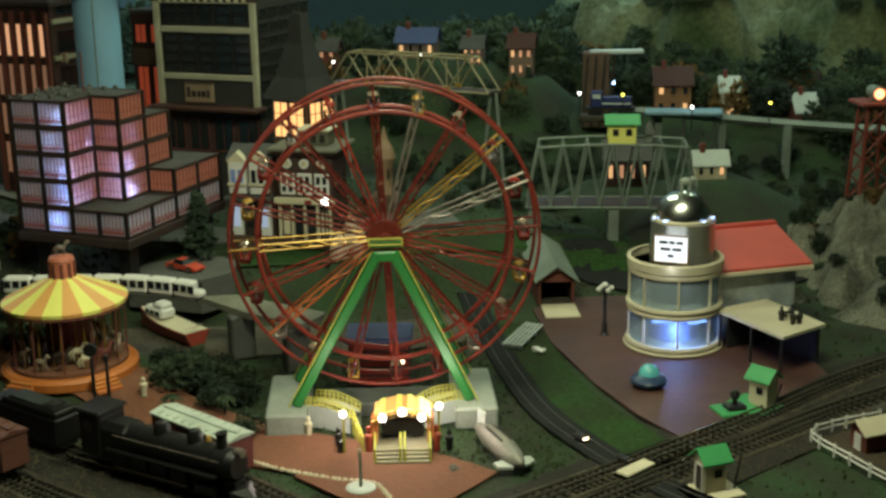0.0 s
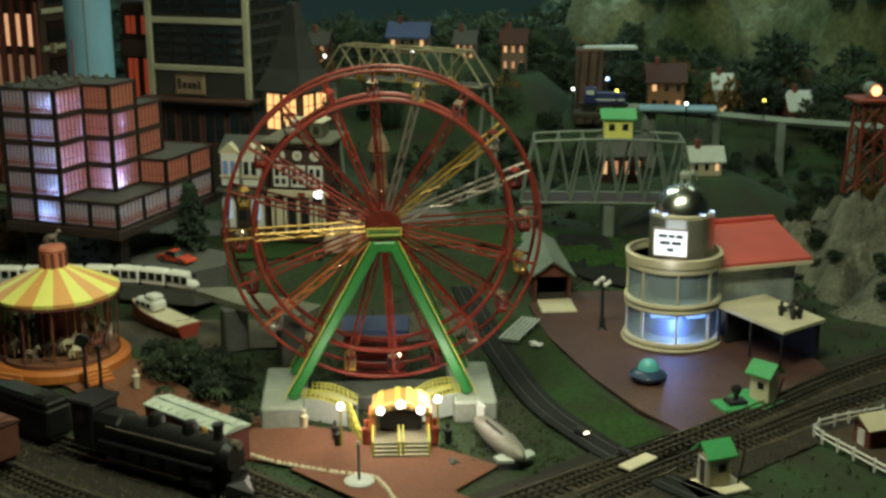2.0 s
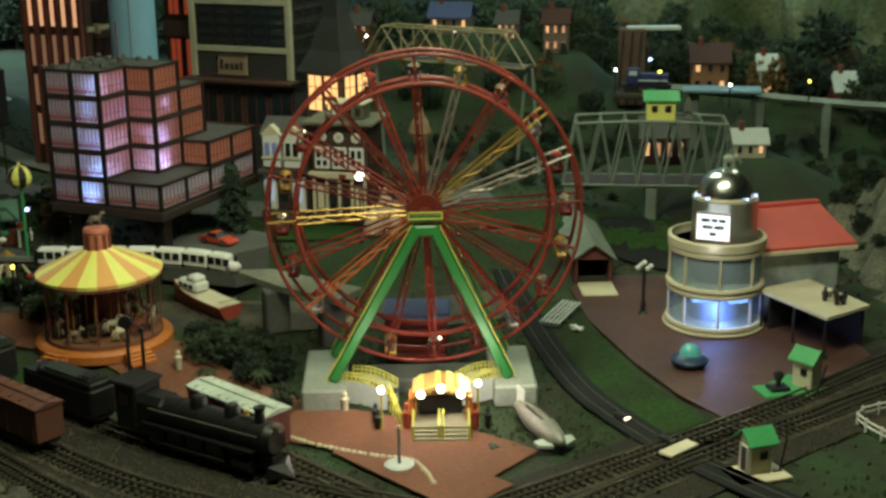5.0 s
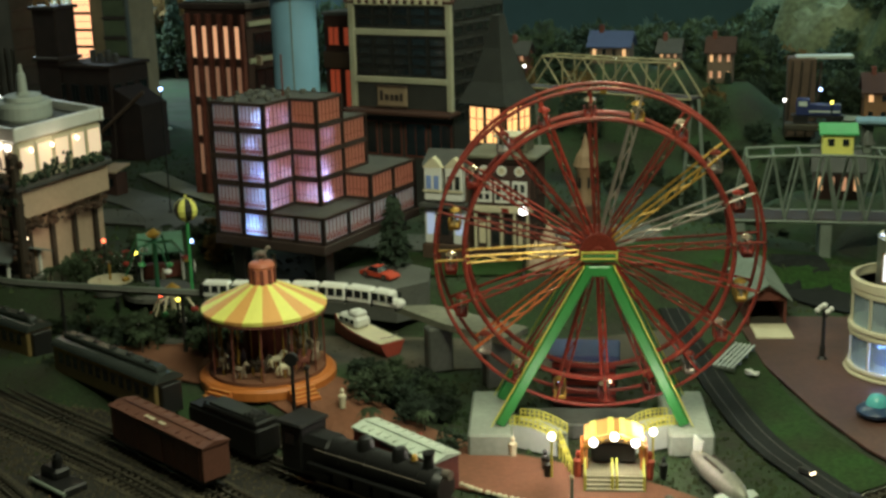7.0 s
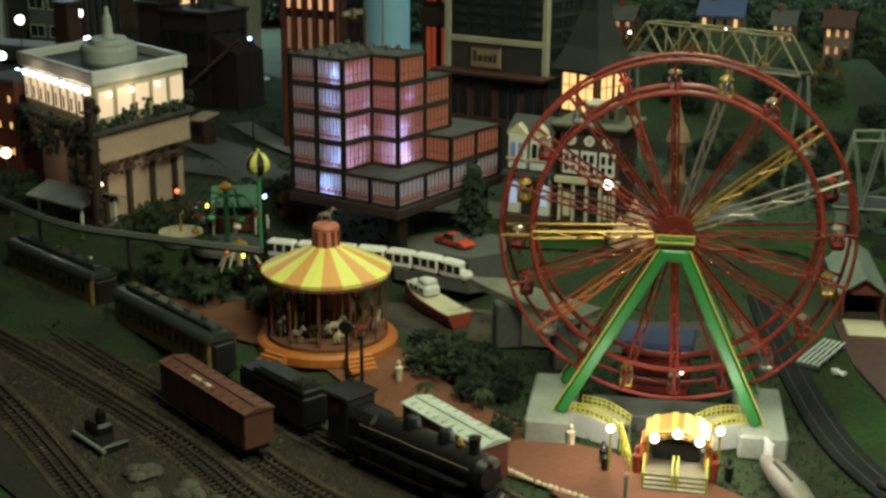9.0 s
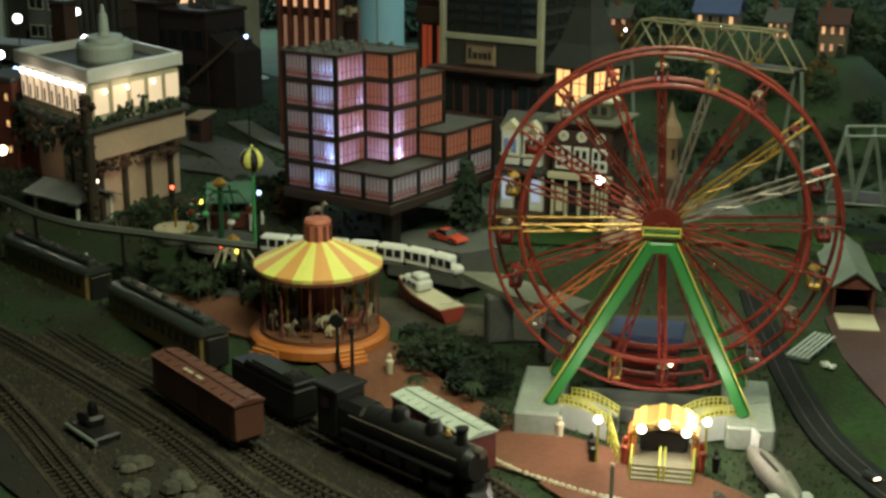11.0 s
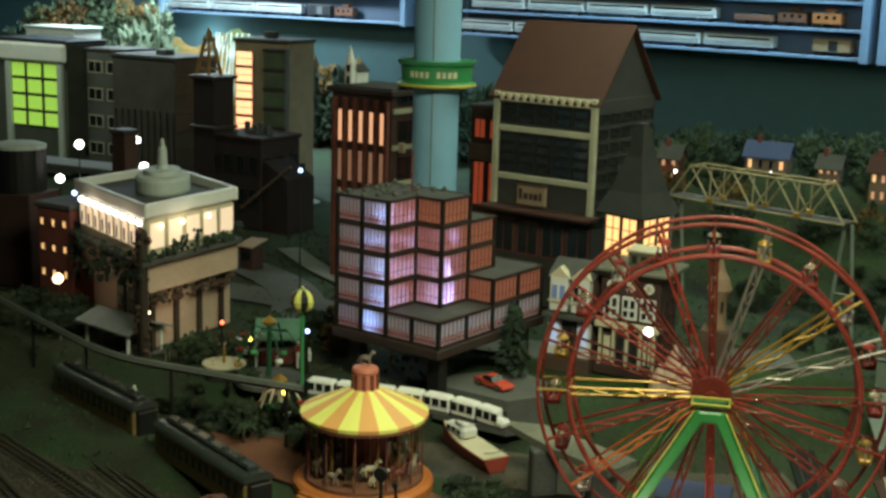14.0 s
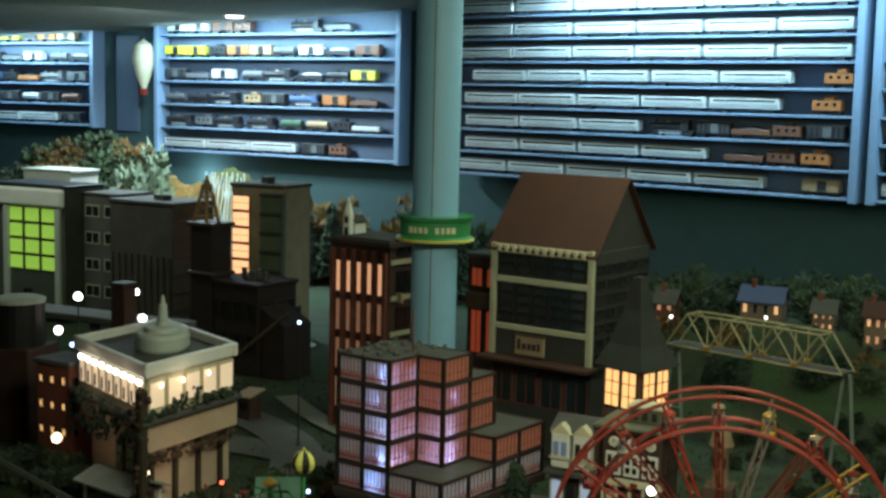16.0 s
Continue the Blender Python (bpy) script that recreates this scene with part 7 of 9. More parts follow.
# ---- fairground rides left of the glass building ----
def swing_ride(x, y, z, h, r, c1, label):
    t = thing("swing_ride", label, "fairground ride", x, y, z, group="fairground rides")
    part("mast", Geo().cyl((0, 0, 0), (0, 0, h), 0.006, n=10), c1, t)
    part("base", Geo().lathe([(r * 1.1, 0), (r * 1.1, 0.01), (r, 0.014)], 20), STREET, t)
    for k in range(8):
        a = k * math.pi / 4
        ar = part("arm", Geo().tube([(0, 0, h * 0.9), (r * 0.6 * math.cos(a), r * 0.6 * math.sin(a), h * (0.95 - 0.1 * (k % 2))), (r * math.cos(a), r * math.sin(a), h * (0.7 - 0.15 * (k % 3)))], 0.0022, 5), c1, t)
        part("car", Geo().ball((r * math.cos(a), r * math.sin(a), h * (0.7 - 0.15 * (k % 3)) - 0.006), 0.01, 8, (1, 1, 0.7)), (RED, GOLD, GREEN_PAINT, WHITE)[k % 4], ar)
    part("crown", Geo().lathe([(0.014, h), (0.018, h + 0.008), (0.002, h + 0.02)], 12), GOLD, t)


swing_ride(-1.13, 2.42, ground_z(-1.13, 2.42), 0.14, 0.075, mat("ride_green", (0.025, 0.13, 0.06), 0.5), "green octopus ride with colourful cars")
swing_ride(-1.03, 2.28, 0.042, 0.11, 0.05, CREAM, "small pale swing ride with bright seats")
um = thing("balloon_ride", "yellow and black striped balloon ride on a post", "fairground ride", -1.03, 2.39, ground_z(-1.03, 2.39))
part("post", Geo().cyl((0, 0, 0), (0, 0, 0.2), 0.004, n=8), GREEN_PAINT, um)
for k in range(10):
    a0, a1 = 2 * math.pi * k / 10, 2 * math.pi * (k + 1) / 10
    v = []
    for q in range(7):
        th = math.pi * (0.04 + 0.92 * q / 6)
        for a in (a0, (a0 + a1) / 2, a1):
            v.append((0.028 * math.sin(th) * math.cos(a), 0.028 * math.sin(th) * math.sin(a), 0.215 - 0.028 * math.cos(th)))
    v += [(p[0] * 0.93, p[1] * 0.93, 0.215 + (p[2] - 0.215) * 0.93) for p in v]
    part("gore", Geo().add(v, [(3 * q + j, 3 * q + j + 1, 3 * q + j + 4, 3 * q + j + 3) for q in range(6) for j in range(2)] + [(21 + 3 * q + j, 21 + 3 * q + j + 3, 21 + 3 * q + j + 4, 21 + 3 * q + j + 1) for q in range(6) for j in range(2)]), CANOPY_Y if k % 2 else BLACK, um)
part("top_knob", Geo().ball((0, 0, 0.246), 0.004, 6), CANOPY_Y, um)
tc = thing("teacup_ride", "white round teacup platform with red cups", "fairground ride", -1.33, 2.62, 0.1)
part("platform", Geo().lathe([(0.055, 0), (0.058, 0.016), (0.05, 0.02), (0.01, 0.02)], 24), WHITE, tc)
for k in range(5):
    a = k * 1.2566
    part("cup", Geo().lathe([(0.007, 0.02), (0.013, 0.036), (0.011, 0.036), (0.006, 0.024)], 10, (0.034 * math.cos(a), 0.034 * math.sin(a), 0)), RED if k % 2 else BRICK_RED, tc)
for x, y, bm in ((-1.0, 2.24, BULB_YELLOW), (-1.055, 2.27, BULB_RED), (-1.17, 2.4, BULB_YELLOW), (-1.3, 2.5, BULB_RED), (-1.08, 2.52, BULB_BLUE)):
    globe_lamp(x, y, ground_z(x, y), 0.1, bm, "tiny fairground lamp with a coloured bulb", r=0.005, base_r=0.005)
br = thing("boat_ride", "round cream-rimmed boat ride with small coloured boats", "fairground ride", -1.25, 2.42, ground_z(-1.25, 2.42))
part("basin", Geo().lathe([(0.046, 0), (0.05, 0.026), (0.046, 0.028), (0.042, 0.018), (0.004, 0.018)], 28), STREET, br)
part("rim", Geo().lathe([(0.046, 0.026), (0.052, 0.027), (0.052, 0.031), (0.045, 0.031)], 28), CREAM, br)
for k in range(6):
    a = k * 1.047
    part("boat", Geo().ball((0.03 * math.cos(a), 0.03 * math.sin(a), 0.026), 0.009, 7, (1.2, 0.8, 0.7)), (RED, GOLD, CREAM)[k % 3], br)
part("mast", Geo().cyl((0, 0, 0.018), (0, 0, 0.07), 0.003, n=7), GOLD, br)
sn = thing("snack_awning", "pale green awning on posts among the rides", "awning", -1.18, 2.56, ground_z(-1.18, 2.56), 25)
part("awning_sheet", Geo().add([(-0.055, -0.045, 0.07), (0.055, -0.045, 0.07), (0.055, 0.045, 0.1), (-0.055, 0.045, 0.1), (-0.055, -0.045, 0.073), (0.055, -0.045, 0.073), (0.055, 0.045, 0.103), (-0.055, 0.045, 0.103)], [(0, 1, 2, 3), (4, 5, 6, 7), (0, 1, 5, 4), (1, 2, 6, 5), (2, 3, 7, 6), (3, 0, 4, 7)]), mat("awning_green", (0.13, 0.3, 0.2), 0.7, vary=0.3), sn)
for sx in (-0.05, 0.05):
    part("post", Geo().cyl((sx, -0.04, 0), (sx, -0.04, 0.071), 0.0028, n=6), WHITE, sn)
    part("post", Geo().cyl((sx, 0.04, 0), (sx, 0.04, 0.099), 0.0028, n=6), WHITE, sn)
part("counter", Geo().box((0, 0.0, 0.018), (0.09, 0.03, 0.036), bevel=0.002), BRICK_RED, sn)
SLATE = mat("slate_blue_grey", (0.2, 0.25, 0.25), 0.7, vary=0.3)
aw = thing("picnic_shelter", "grey-roofed picnic shelter on white posts", "shelter", -1.6, 2.53, 0.09, -20)
part("roof", Geo().gable((0, 0), 0.2, 0.12, 0.07, 0.022, over=0.01, t=0.004), SLATE, aw)
for sx in (-0.085, 0.085):
    for sy in (-0.05, 0.05):
        part("post", Geo().cyl((sx, sy, 0), (sx, sy, 0.072), 0.0045, n=8), WHITE, aw)
part("floor", Geo().box((0, 0, 0.004), (0.2, 0.12, 0.01), bevel=0.002), STREET, aw)
rnd = random.Random(5)
for k in range(26):
    x, y = rnd.uniform(-1.45, -0.92), rnd.uniform(2.22, 2.75)
    solid("cast_figure", Geo().lathe([(0.005, 0), (0.0055, 0.012), (0.007, 0.02), (0.003, 0.024), (0.004, 0.03), (0.001, 0.033)], 7), (WHITE, FIGURE_RED, LOCO, CREAM)[k % 4], "tiny painted figure standing among the rides", "figurine", "cast figures", m=pose(x, y, ground_z(x, y) - 0.001))
for x, y, m_ in ((-0.19, 1.84, CREAM), (-0.124, 1.79, LOCO), (-0.116, 1.762, LOCO), (0.083, 1.79, LOCO), (-0.455, 1.86, LOCO), (-0.36, 1.83, FIGURE_RED), (-0.54, 1.94, CREAM)):
    solid("cast_figure", Geo().lathe([(0.006, 0), (0.0065, 0.014), (0.0085, 0.026), (0.003, 0.03), (0.0048, 0.036), (0.001, 0.041)], 8), m_, "tiny painted figure standing on the fairground", "figurine", "cast figures", m=pose(x, y, ground_z(x, y)))
# ---- bridges and the hills at the back ----
def strut(g, a, b, r):
    return g.cyl(a, b, r, n=4)


def truss_bridge(name, label, x, y, z, rz, L, W, h, n, material, r, arch=0.0, hangers=False):
    b = thing(name, label, "truss bridge", x, y, z, rz)
    part("deck", Geo().box((L / 2, W / 2, 0.0), (L, W * 0.8, 0.006)), FRAME_BROWN, b)
    for yy in (0.0, W):
        top = [(L * (k + 0.5) / n, yy, h * (1 + arch * math.sin(math.pi * (k + 0.5) / n))) for k in range(n)]
        bot = [(L * k / n, yy, 0.0) for k in range(n + 1)]
        part("top_chord", Geo().tube(top, r, 5), material, b)
        part("bottom_chord", Geo().tube(bot, r, 5), material, b)
        for k in range(n):
            part("brace", strut(Geo(), bot[k], top[k], r * 0.85), material, b)
            part("brace", strut(Geo(), top[k], bot[k + 1], r * 0.85), material, b)
            if hangers and k:
                part("hanger", strut(Geo(), bot[k], (bot[k][0], yy, h), r * 0.8), material, b)
                part("gusset", Geo().box((bot[k][0], yy, 0.006), (0.022, 0.01, 0.014), bevel=0.002), GOLD, b)
    for k in range(0, n):
        xx = L * (k + 0.5) / n
        part("cross_tie", strut(Geo(), (xx, 0, h * (1 + arch * math.sin(math.pi * (k + 0.5) / n))), (xx, W, h * (1 + arch * math.sin(math.pi * (k + 0.5) / n))), r * 0.7), material, b)
    return b


tb = truss_bridge("grey_truss_bridge", "long grey steel truss bridge over the valley", 0.2, 3.06, 0.155, 0, 0.47, 0.13, 0.165, 7, GREY_STEEL, 0.004, 0.06)
for x in (0.02, 0.24, 0.45):
    part("pier", Geo().box((x, 0.065, -0.065), (0.03, 0.12, 0.13), bevel=0.003), GREY_STEEL, tb)
ab = truss_bridge("tan_truss_bridge", "tan through-truss bridge between the town and hills", -0.44, 3.68, 0.415, -26, 0.58, 0.07, 0.1, 4, TAN_STEEL, 0.0036, hangers=True)
for x in (0.01, 0.575):
    for dx in (-0.02, 0.02):
        part("trestle_leg", strut(Geo(), (x + dx * 2, 0.035, -0.32), (x + dx * 0.5, 0.035, -0.002), 0.006), GREY_STEEL, ab)
    part("trestle_brace", strut(Geo(), (x - 0.03, 0.035, -0.2), (x + 0.03, 0.035, -0.2), 0.004), GREY_STEEL, ab)
yc = thing("bridge_cabin", "yellow cabin with a green roof on top of the bridge", "cabin", 0.46, 3.1, 0.326)
part("body", Geo().box((0, 0, 0.03), (0.075, 0.06, 0.06), bevel=0.002), CANOPY_Y, yc)
part("roof", Geo().gable((0, 0), 0.08, 0.064, 0.06, 0.018, over=0.008, t=0.004), GREEN_PAINT, yc)
for k in range(2):
    part("window", Geo().box((-0.018 + 0.036 * k, -0.031, 0.036), (0.016, 0.003, 0.018)), DARK_PANE, yc)
rt = thing("small_lookout", "grey pointed lookout beside the yellow cabin", "lookout", 0.535, 3.12, 0.326)
part("post", Geo().box((0, 0, 0.012), (0.02, 0.02, 0.024), bevel=0.002), GREY_STEEL, rt)
part("cap", Geo().cyl((0, 0, 0.024), (0, 0, 0.06), 0.022, 0.001, 8), STREET, rt)

NAVY = mat("navy_paint", (0.03, 0.045, 0.16), 0.35, vary=0.3)
VIADUCT = [(0.5, 3.885, 0.287), (0.62, 3.88, 0.282), (0.83, 3.88, 0.262), (1.15, 3.85, 0.24), (1.6, 3.75, 0.23)]
vi = thing("rail_viaduct", "green-grey elevated railway on tall piers", "viaduct")
vline = along(VIADUCT)
part("deck", Geo().tube(vline, 0.014, 4), GREY_STEEL, vi)
for k in range(4, len(vline), 7):
    q = vline[k]
    part("pier", Geo().box((q.x, q.y, q.z / 2), (0.026, 0.026, q.z), bevel=0.003), GREY_STEEL, vi)
be = thing("toy_diesel", "dark blue toy diesel engine below the ore mill", "locomotive", 0.462, 3.87, 0.286, -4)
part("roadbed", Geo().box((0, 0, -0.02), (0.2, 0.07, 0.02), bevel=0.004), SLEEPER, be)
part("hood", Geo().box((0.01, 0, 0.034), (0.12, 0.036, 0.036), bevel=0.004), NAVY, be)
part("cab", Geo().box((-0.045, 0, 0.042), (0.04, 0.044, 0.052), bevel=0.004), NAVY, be)
part("cab_window", Geo().box((-0.045, -0.0228, 0.054), (0.026, 0.002, 0.014)), CONCRETE, be)
part("frame", Geo().box((0, 0, 0.013), (0.16, 0.04, 0.008)), BLACK, be)
for sx in (-0.05, 0.05):
    part("truck", Geo().box((sx, 0, 0.0), (0.046, 0.034, 0.02), bevel=0.003), BLACK, be)
part("stripe", Geo().box((0.01, -0.0186, 0.03), (0.115, 0.002, 0.005)), CONCRETE, be)
sp2 = thing("station_platform", "pale blue station canopy on the viaduct", "station", 0.7, 3.84, 0.27)
part("roof", Geo().box((0, 0, 0.02), (0.25, 0.09, 0.012), radians(-4), bevel=0.003), mat("platform_blue", (0.22, 0.36, 0.42), 0.5), sp2)
for x in (-0.1, 0.0, 0.1):
    part("post", Geo().cyl((x, 0, -0.17), (x, 0, 0.016), 0.005, n=6), STREET, sp2)


def cottage(x, y, rz, w, d, h, wall, roof, pane, rows, cols, label, z=None, rh=0.5):
    b = thing("hill_house", label, "house", x, y, ground_z(x, y) - 0.002 if z is None else z, rz, group="hill houses")
    part("wall", Geo().box((-w / 2, d / 2, h / 2), (w, d, h), bevel=0.002), wall, b)
    part("roof", Geo().gable((-w / 2, d / 2), w, d, h, d * rh, over=0.01, t=0.005), roof, b)
    v = [(xx, yy, zz) for xx in (-w + 0.003, -0.003) for yy, zz in ((0.002, h), (d - 0.002, h), (d / 2, h + d * rh - 0.004))]
    part("gable", Geo().add(v, [(0, 1, 2), (3, 4, 5), (0, 1, 4, 3), (1, 2, 5, 4), (2, 0, 3, 5)]), wall, b)
    for r in range(rows):
        for k in range(cols):
            window(b, "f", -w * (k + 0.5) / cols, h * (r + 0.55) / rows, w / cols * 0.42, h / rows * 0.46, pane if (r + k) % 3 else HILL_WINDOW, wall, 0)
    part("chimney", Geo().box((-w * 0.75, d / 2, h + d * rh), (0.016, 0.016, 0.05), bevel=0.002), BRICK_RED, b)
    return b


HILL_WINDOW = glow("hill_window", (1.0, 0.55, 0.25), 0.8)
HILL_DIM = glow("hill_dim_window", (1.0, 0.5, 0.28), 0.4)
HILL_TAN = mat("hill_house_tan", (0.2, 0.13, 0.09), 0.8, vary=0.25)
BLUE_ROOF = mat("slate_blue_roof", (0.06, 0.09, 0.22), 0.6, vary=0.2)
cottage(-0.505, 4.2, -10, 0.07, 0.07, 0.09, BRICK_RED, GREY_ROOF, HILL_DIM, 2, 2, "red brick hill house with lit windows", z=0.37)
cottage(-0.15, 4.22, -8, 0.14, 0.08, 0.065, HILL_TAN, BLUE_ROOF, DARK_PANE, 1, 4, "low hill house with a blue roof and lit windows", z=0.42)
cottage(0.02, 4.2, -8, 0.07, 0.07, 0.065, HILL_TAN, GREY_ROOF, HILL_DIM, 2, 3, "cream hill house with rows of lit windows", z=0.4)
cottage(0.2, 4.2, -5, 0.085, 0.08, 0.11, HILL_TAN, ROOF_BROWN, HILL_DIM, 2, 3, "peach two-storey hill house with glowing windows", z=0.355)
cottage(0.755, 4.15, 0, 0.125, 0.1, 0.11, mat("orange_clapboard", (0.3, 0.15, 0.07), 0.7), ROOF_BROWN, DARK_PANE, 2, 3, "orange hill house behind the station", z=0.228)
cottage(0.92, 4.15, 0, 0.06, 0.08, 0.1, WHITE, CONCRETE, DARK_PANE, 2, 1, "narrow white hill house", z=0.215)
cottage(1.2, 4.05, 8, 0.1, 0.1, 0.06, BRICK_RED, CONCRETE, DARK_PANE, 1, 2, "small red and white engine shed", z=0.2)
for x in (-0.5, -0.125, 0.03, 0.22, 0.755, 0.92, 1.2):
    g = Geo().lathe([(0.3, -0.3), (0.2, -0.1), (0.11, -0.02), (0.085, 0.0)], 16)
    zz = {-0.5: 0.37, -0.125: 0.42, 0.03: 0.4, 0.22: 0.355, 0.755: 0.228, 0.92: 0.215, 1.2: 0.2}[x]
    solid("house_mound", g, TURF, "turf-covered mound under a hill house", "mound", "house mounds", m=Matrix.Translation((x - 0.05, (4.2 if x < 0.5 else 4.13) + 0.05, zz)), smooth=True)
for x, y, z, bm in ((0.36, 3.86, 0.345, BULB), (0.5, 3.82, 0.345, BULB_YELLOW), (0.72, 3.78, 0.31, BULB), (0.98, 3.86, 0.31, BULB_YELLOW), (-0.5, 4.12, 0.42, BULB), (-0.19, 4.12, 0.44, BULB)):
    l = thing("hill_lamp", "tiny glowing lamp on the hillside railway", "lamp", x, y, 0.24, group="hill lamps")
    part("post", Geo().cyl((0, 0, 0), (0, 0, z - 0.24), 0.0025, n=6), BLACK, l)
    part("bulb", Geo().ball((0, 0, z - 0.24 + 0.005), 0.0052, 8), bm, l)
gs = cottage(0.78, 3.35, 5, 0.09, 0.06, 0.05, CREAM, CONCRETE, DARK_PANE, 1, 3, "low grey line-side shed behind the dome", z=0.17)
solid("shed_mound", Geo().lathe([(0.42, -0.18), (0.3, -0.1), (0.14, -0.02), (0.09, 0.0)], 18), TURF, "turf mound under the line-side shed", "mound", m=Matrix.Translation((0.735, 3.38, 0.172)))
mi = thing("ore_mill", "weathered brown timber ore mill with a pale chute", "mill", 0.42, 4.08, 0.2, 0)
part("tower", Geo().box((0, 0, 0.13), (0.09, 0.08, 0.26), bevel=0.004), BROWN_WALL, mi)
for k in range(4):
    part("brace", Geo().cyl((-0.045 + 0.03 * k, -0.044, 0.0), (-0.03 + 0.03 * k, -0.044, 0.25), 0.004, n=4), BARK, mi)
part("chute", Geo().box((0.07, 0, 0.26), (0.18, 0.05, 0.012), 0.1, bevel=0.002), CONCRETE, mi)
part("work_lamp", Geo().ball((0.06, -0.05, 0.16), 0.006, 8), BULB_BLUE, mi)


def light_tower():
    t = thing("searchlight_tower", "red lattice tower with a bright searchlight", "tower", 1.176, 3.3, 0.045, 10)
    h, a, b = 0.36, 0.05, 0.03
    for sx in (-1, 1):
        for sy in (-1, 1):
            part("leg", strut(Geo(), (sx * a, sy * a, 0), (sx * b, sy * b, h), 0.005), TOWER_RED, t)
    for k in range(5):
        z0, z1 = h * k / 5, h * (k + 1) / 5
        w0, w1 = a + (b - a) * k / 5, a + (b - a) * (k + 1) / 5
        for sx in (-1, 1):
            part("lattice", strut(Geo(), (-w0, sx * w0, z0), (w1, sx * w1, z1), 0.003), TOWER_RED, t)
            part("lattice", strut(Geo(), (sx * w0, w0, z0), (sx * w1, -w1, z1), 0.003), TOWER_RED, t)
            part("lattice", strut(Geo(), (w0, sx * w0, z0), (-w1, sx * w1, z1), 0.003), TOWER_RED, t)
    part("deck", Geo().box((0, 0, h), (0.11, 0.11, 0.01), bevel=0.002), TOWER_RED, t)
    part("base", Geo().box((0, 0, 0.006), (0.15, 0.15, 0.014), bevel=0.003), BRICK_RED, t)
    part("searchlight", Geo().cyl((0, 0.02, h + 0.03), (0, -0.03, h + 0.028), 0.018, 0.021, 14), GREY_STEEL, t)
    part("lens", Geo().cyl((0, -0.03, h + 0.028), (0, -0.034, h + 0.028), 0.014, n=14), BEACON, t, "glowing orange-red beacon lens")


BEACON = glow("beacon_lens", (1.0, 0.3, 0.12), 5)
TOWER_RED = mat("tower_red", (0.3, 0.06, 0.035), 0.6, vary=0.3)
light_tower()


# ---- rocks and mountains ----
def mountain(name, label, x0, x1, depth, y_at, top, material, seed, step=0.045, rough=1.0, rise=0.5):
    nx, ny = int((x1 - x0) / step) + 1, int(depth / step) + 1
    v = []
    for j in range(ny):
        for i in range(nx):
            x = x0 + i * step
            s = j / (ny - 1)
            y = y_at(x) + s * depth
            n1 = noise.noise(Vector((x * 2.2, y * 2.2, seed)))
            n2 = abs(noise.noise(Vector((x * 6, y * 6, seed + 4))))
            n3 = noise.noise(Vector((x * 17, y * 17, seed + 9)))
            edge = smooth01((x - x0) / rise) * smooth01((x1 - x) / 0.3)
            n4 = noise.noise(Vector((x * 40, y * 40, seed + 3)))
            z = -0.02 + 0.03 * n4 * s + top * smooth01(s * 1.1 + 0.12 * n1) * (0.75 + 0.45 * n1) * edge + rough * 0.26 * (n2 - 0.2) * s * 2 * (1 - 0.5 * s) + rough * 0.07 * n3 * s
            v.append((x, y, z))
    f = [(j * nx + i, j * nx + i + 1, (j + 1) * nx + i + 1, (j + 1) * nx + i) for j in range(ny - 1) for i in range(nx - 1)]
    me = bpy.data.meshes.new(name)
    me.from_pydata(v, [], f)
    me.materials.append(material)
    SLOPES[name] = v
    return tagged(new(name, me), label, "mountain", "", "structure")


SLOPES = {}


mountain("mountain_east", "rugged dark mossy plaster mountain behind the valley", 0.0, 3.35, 1.0, lambda x: (4.75 - 0.6 * smooth01((x - 0.1) / 0.6)) - 0.3 * max(0, x - 0.6), 1.25, MOSS_ROCK, 2.0, 0.028)
mountain("rock_ledge", "dark brown craggy rock ledge at the mountain foot", 0.3, 3.3, 0.5, lambda x: (4.7 - 0.6 * smooth01((x - 0.1) / 0.6)) - 0.3 * max(0, x - 0.6) - 0.1, 0.36, mat("brown_crag", (0.07, 0.05, 0.038), 0.95, vary=0.6, scale=18, bump=1.0, second=(0.02, 0.018, 0.015)), 11.0, 0.022, 1.3)
mountain("rock_cliff", "grey plaster rock face beside the red-roofed hall", 0.87, 2.4, 0.8, lambda x: 2.36 + 0.12 * (x - 0.87), 0.2, mat("grey_crag", (0.3, 0.3, 0.22), 0.95, vary=0.6, scale=40, bump=1.0, second=(0.06, 0.065, 0.045)), 7.0, 0.014, 0.85, 0.16)
mountain("mountain_west", "autumn-coloured model mountain below the shelves", -5.2, -3.0, 0.6, lambda x: 6.3 - 0.12 * (x + 4), 0.82, mat("autumn_mountain", (0.36, 0.19, 0.045), 0.95, vary=0.5, scale=16, bump=0.8, second=(0.09, 0.13, 0.04)), 5.0, 0.03, 0.45)
wf = Geo()
for k in range(22):
    wf.tube([(-3.42 + 0.011 * k + 0.006 * math.sin(k * 3 + q) + 0.004 * (k - 11) * q / 9, 6.12 - 0.012 * q + 0.01 * math.sin(k * 7), 0.7 - 0.02 * (k % 3) - 0.05 * q) for q in range(9)], 0.0045, 5)
solid("waterfall", wf, CONCRETE, "white plaster waterfall running down the mountain", "waterfall", kind="stuff")
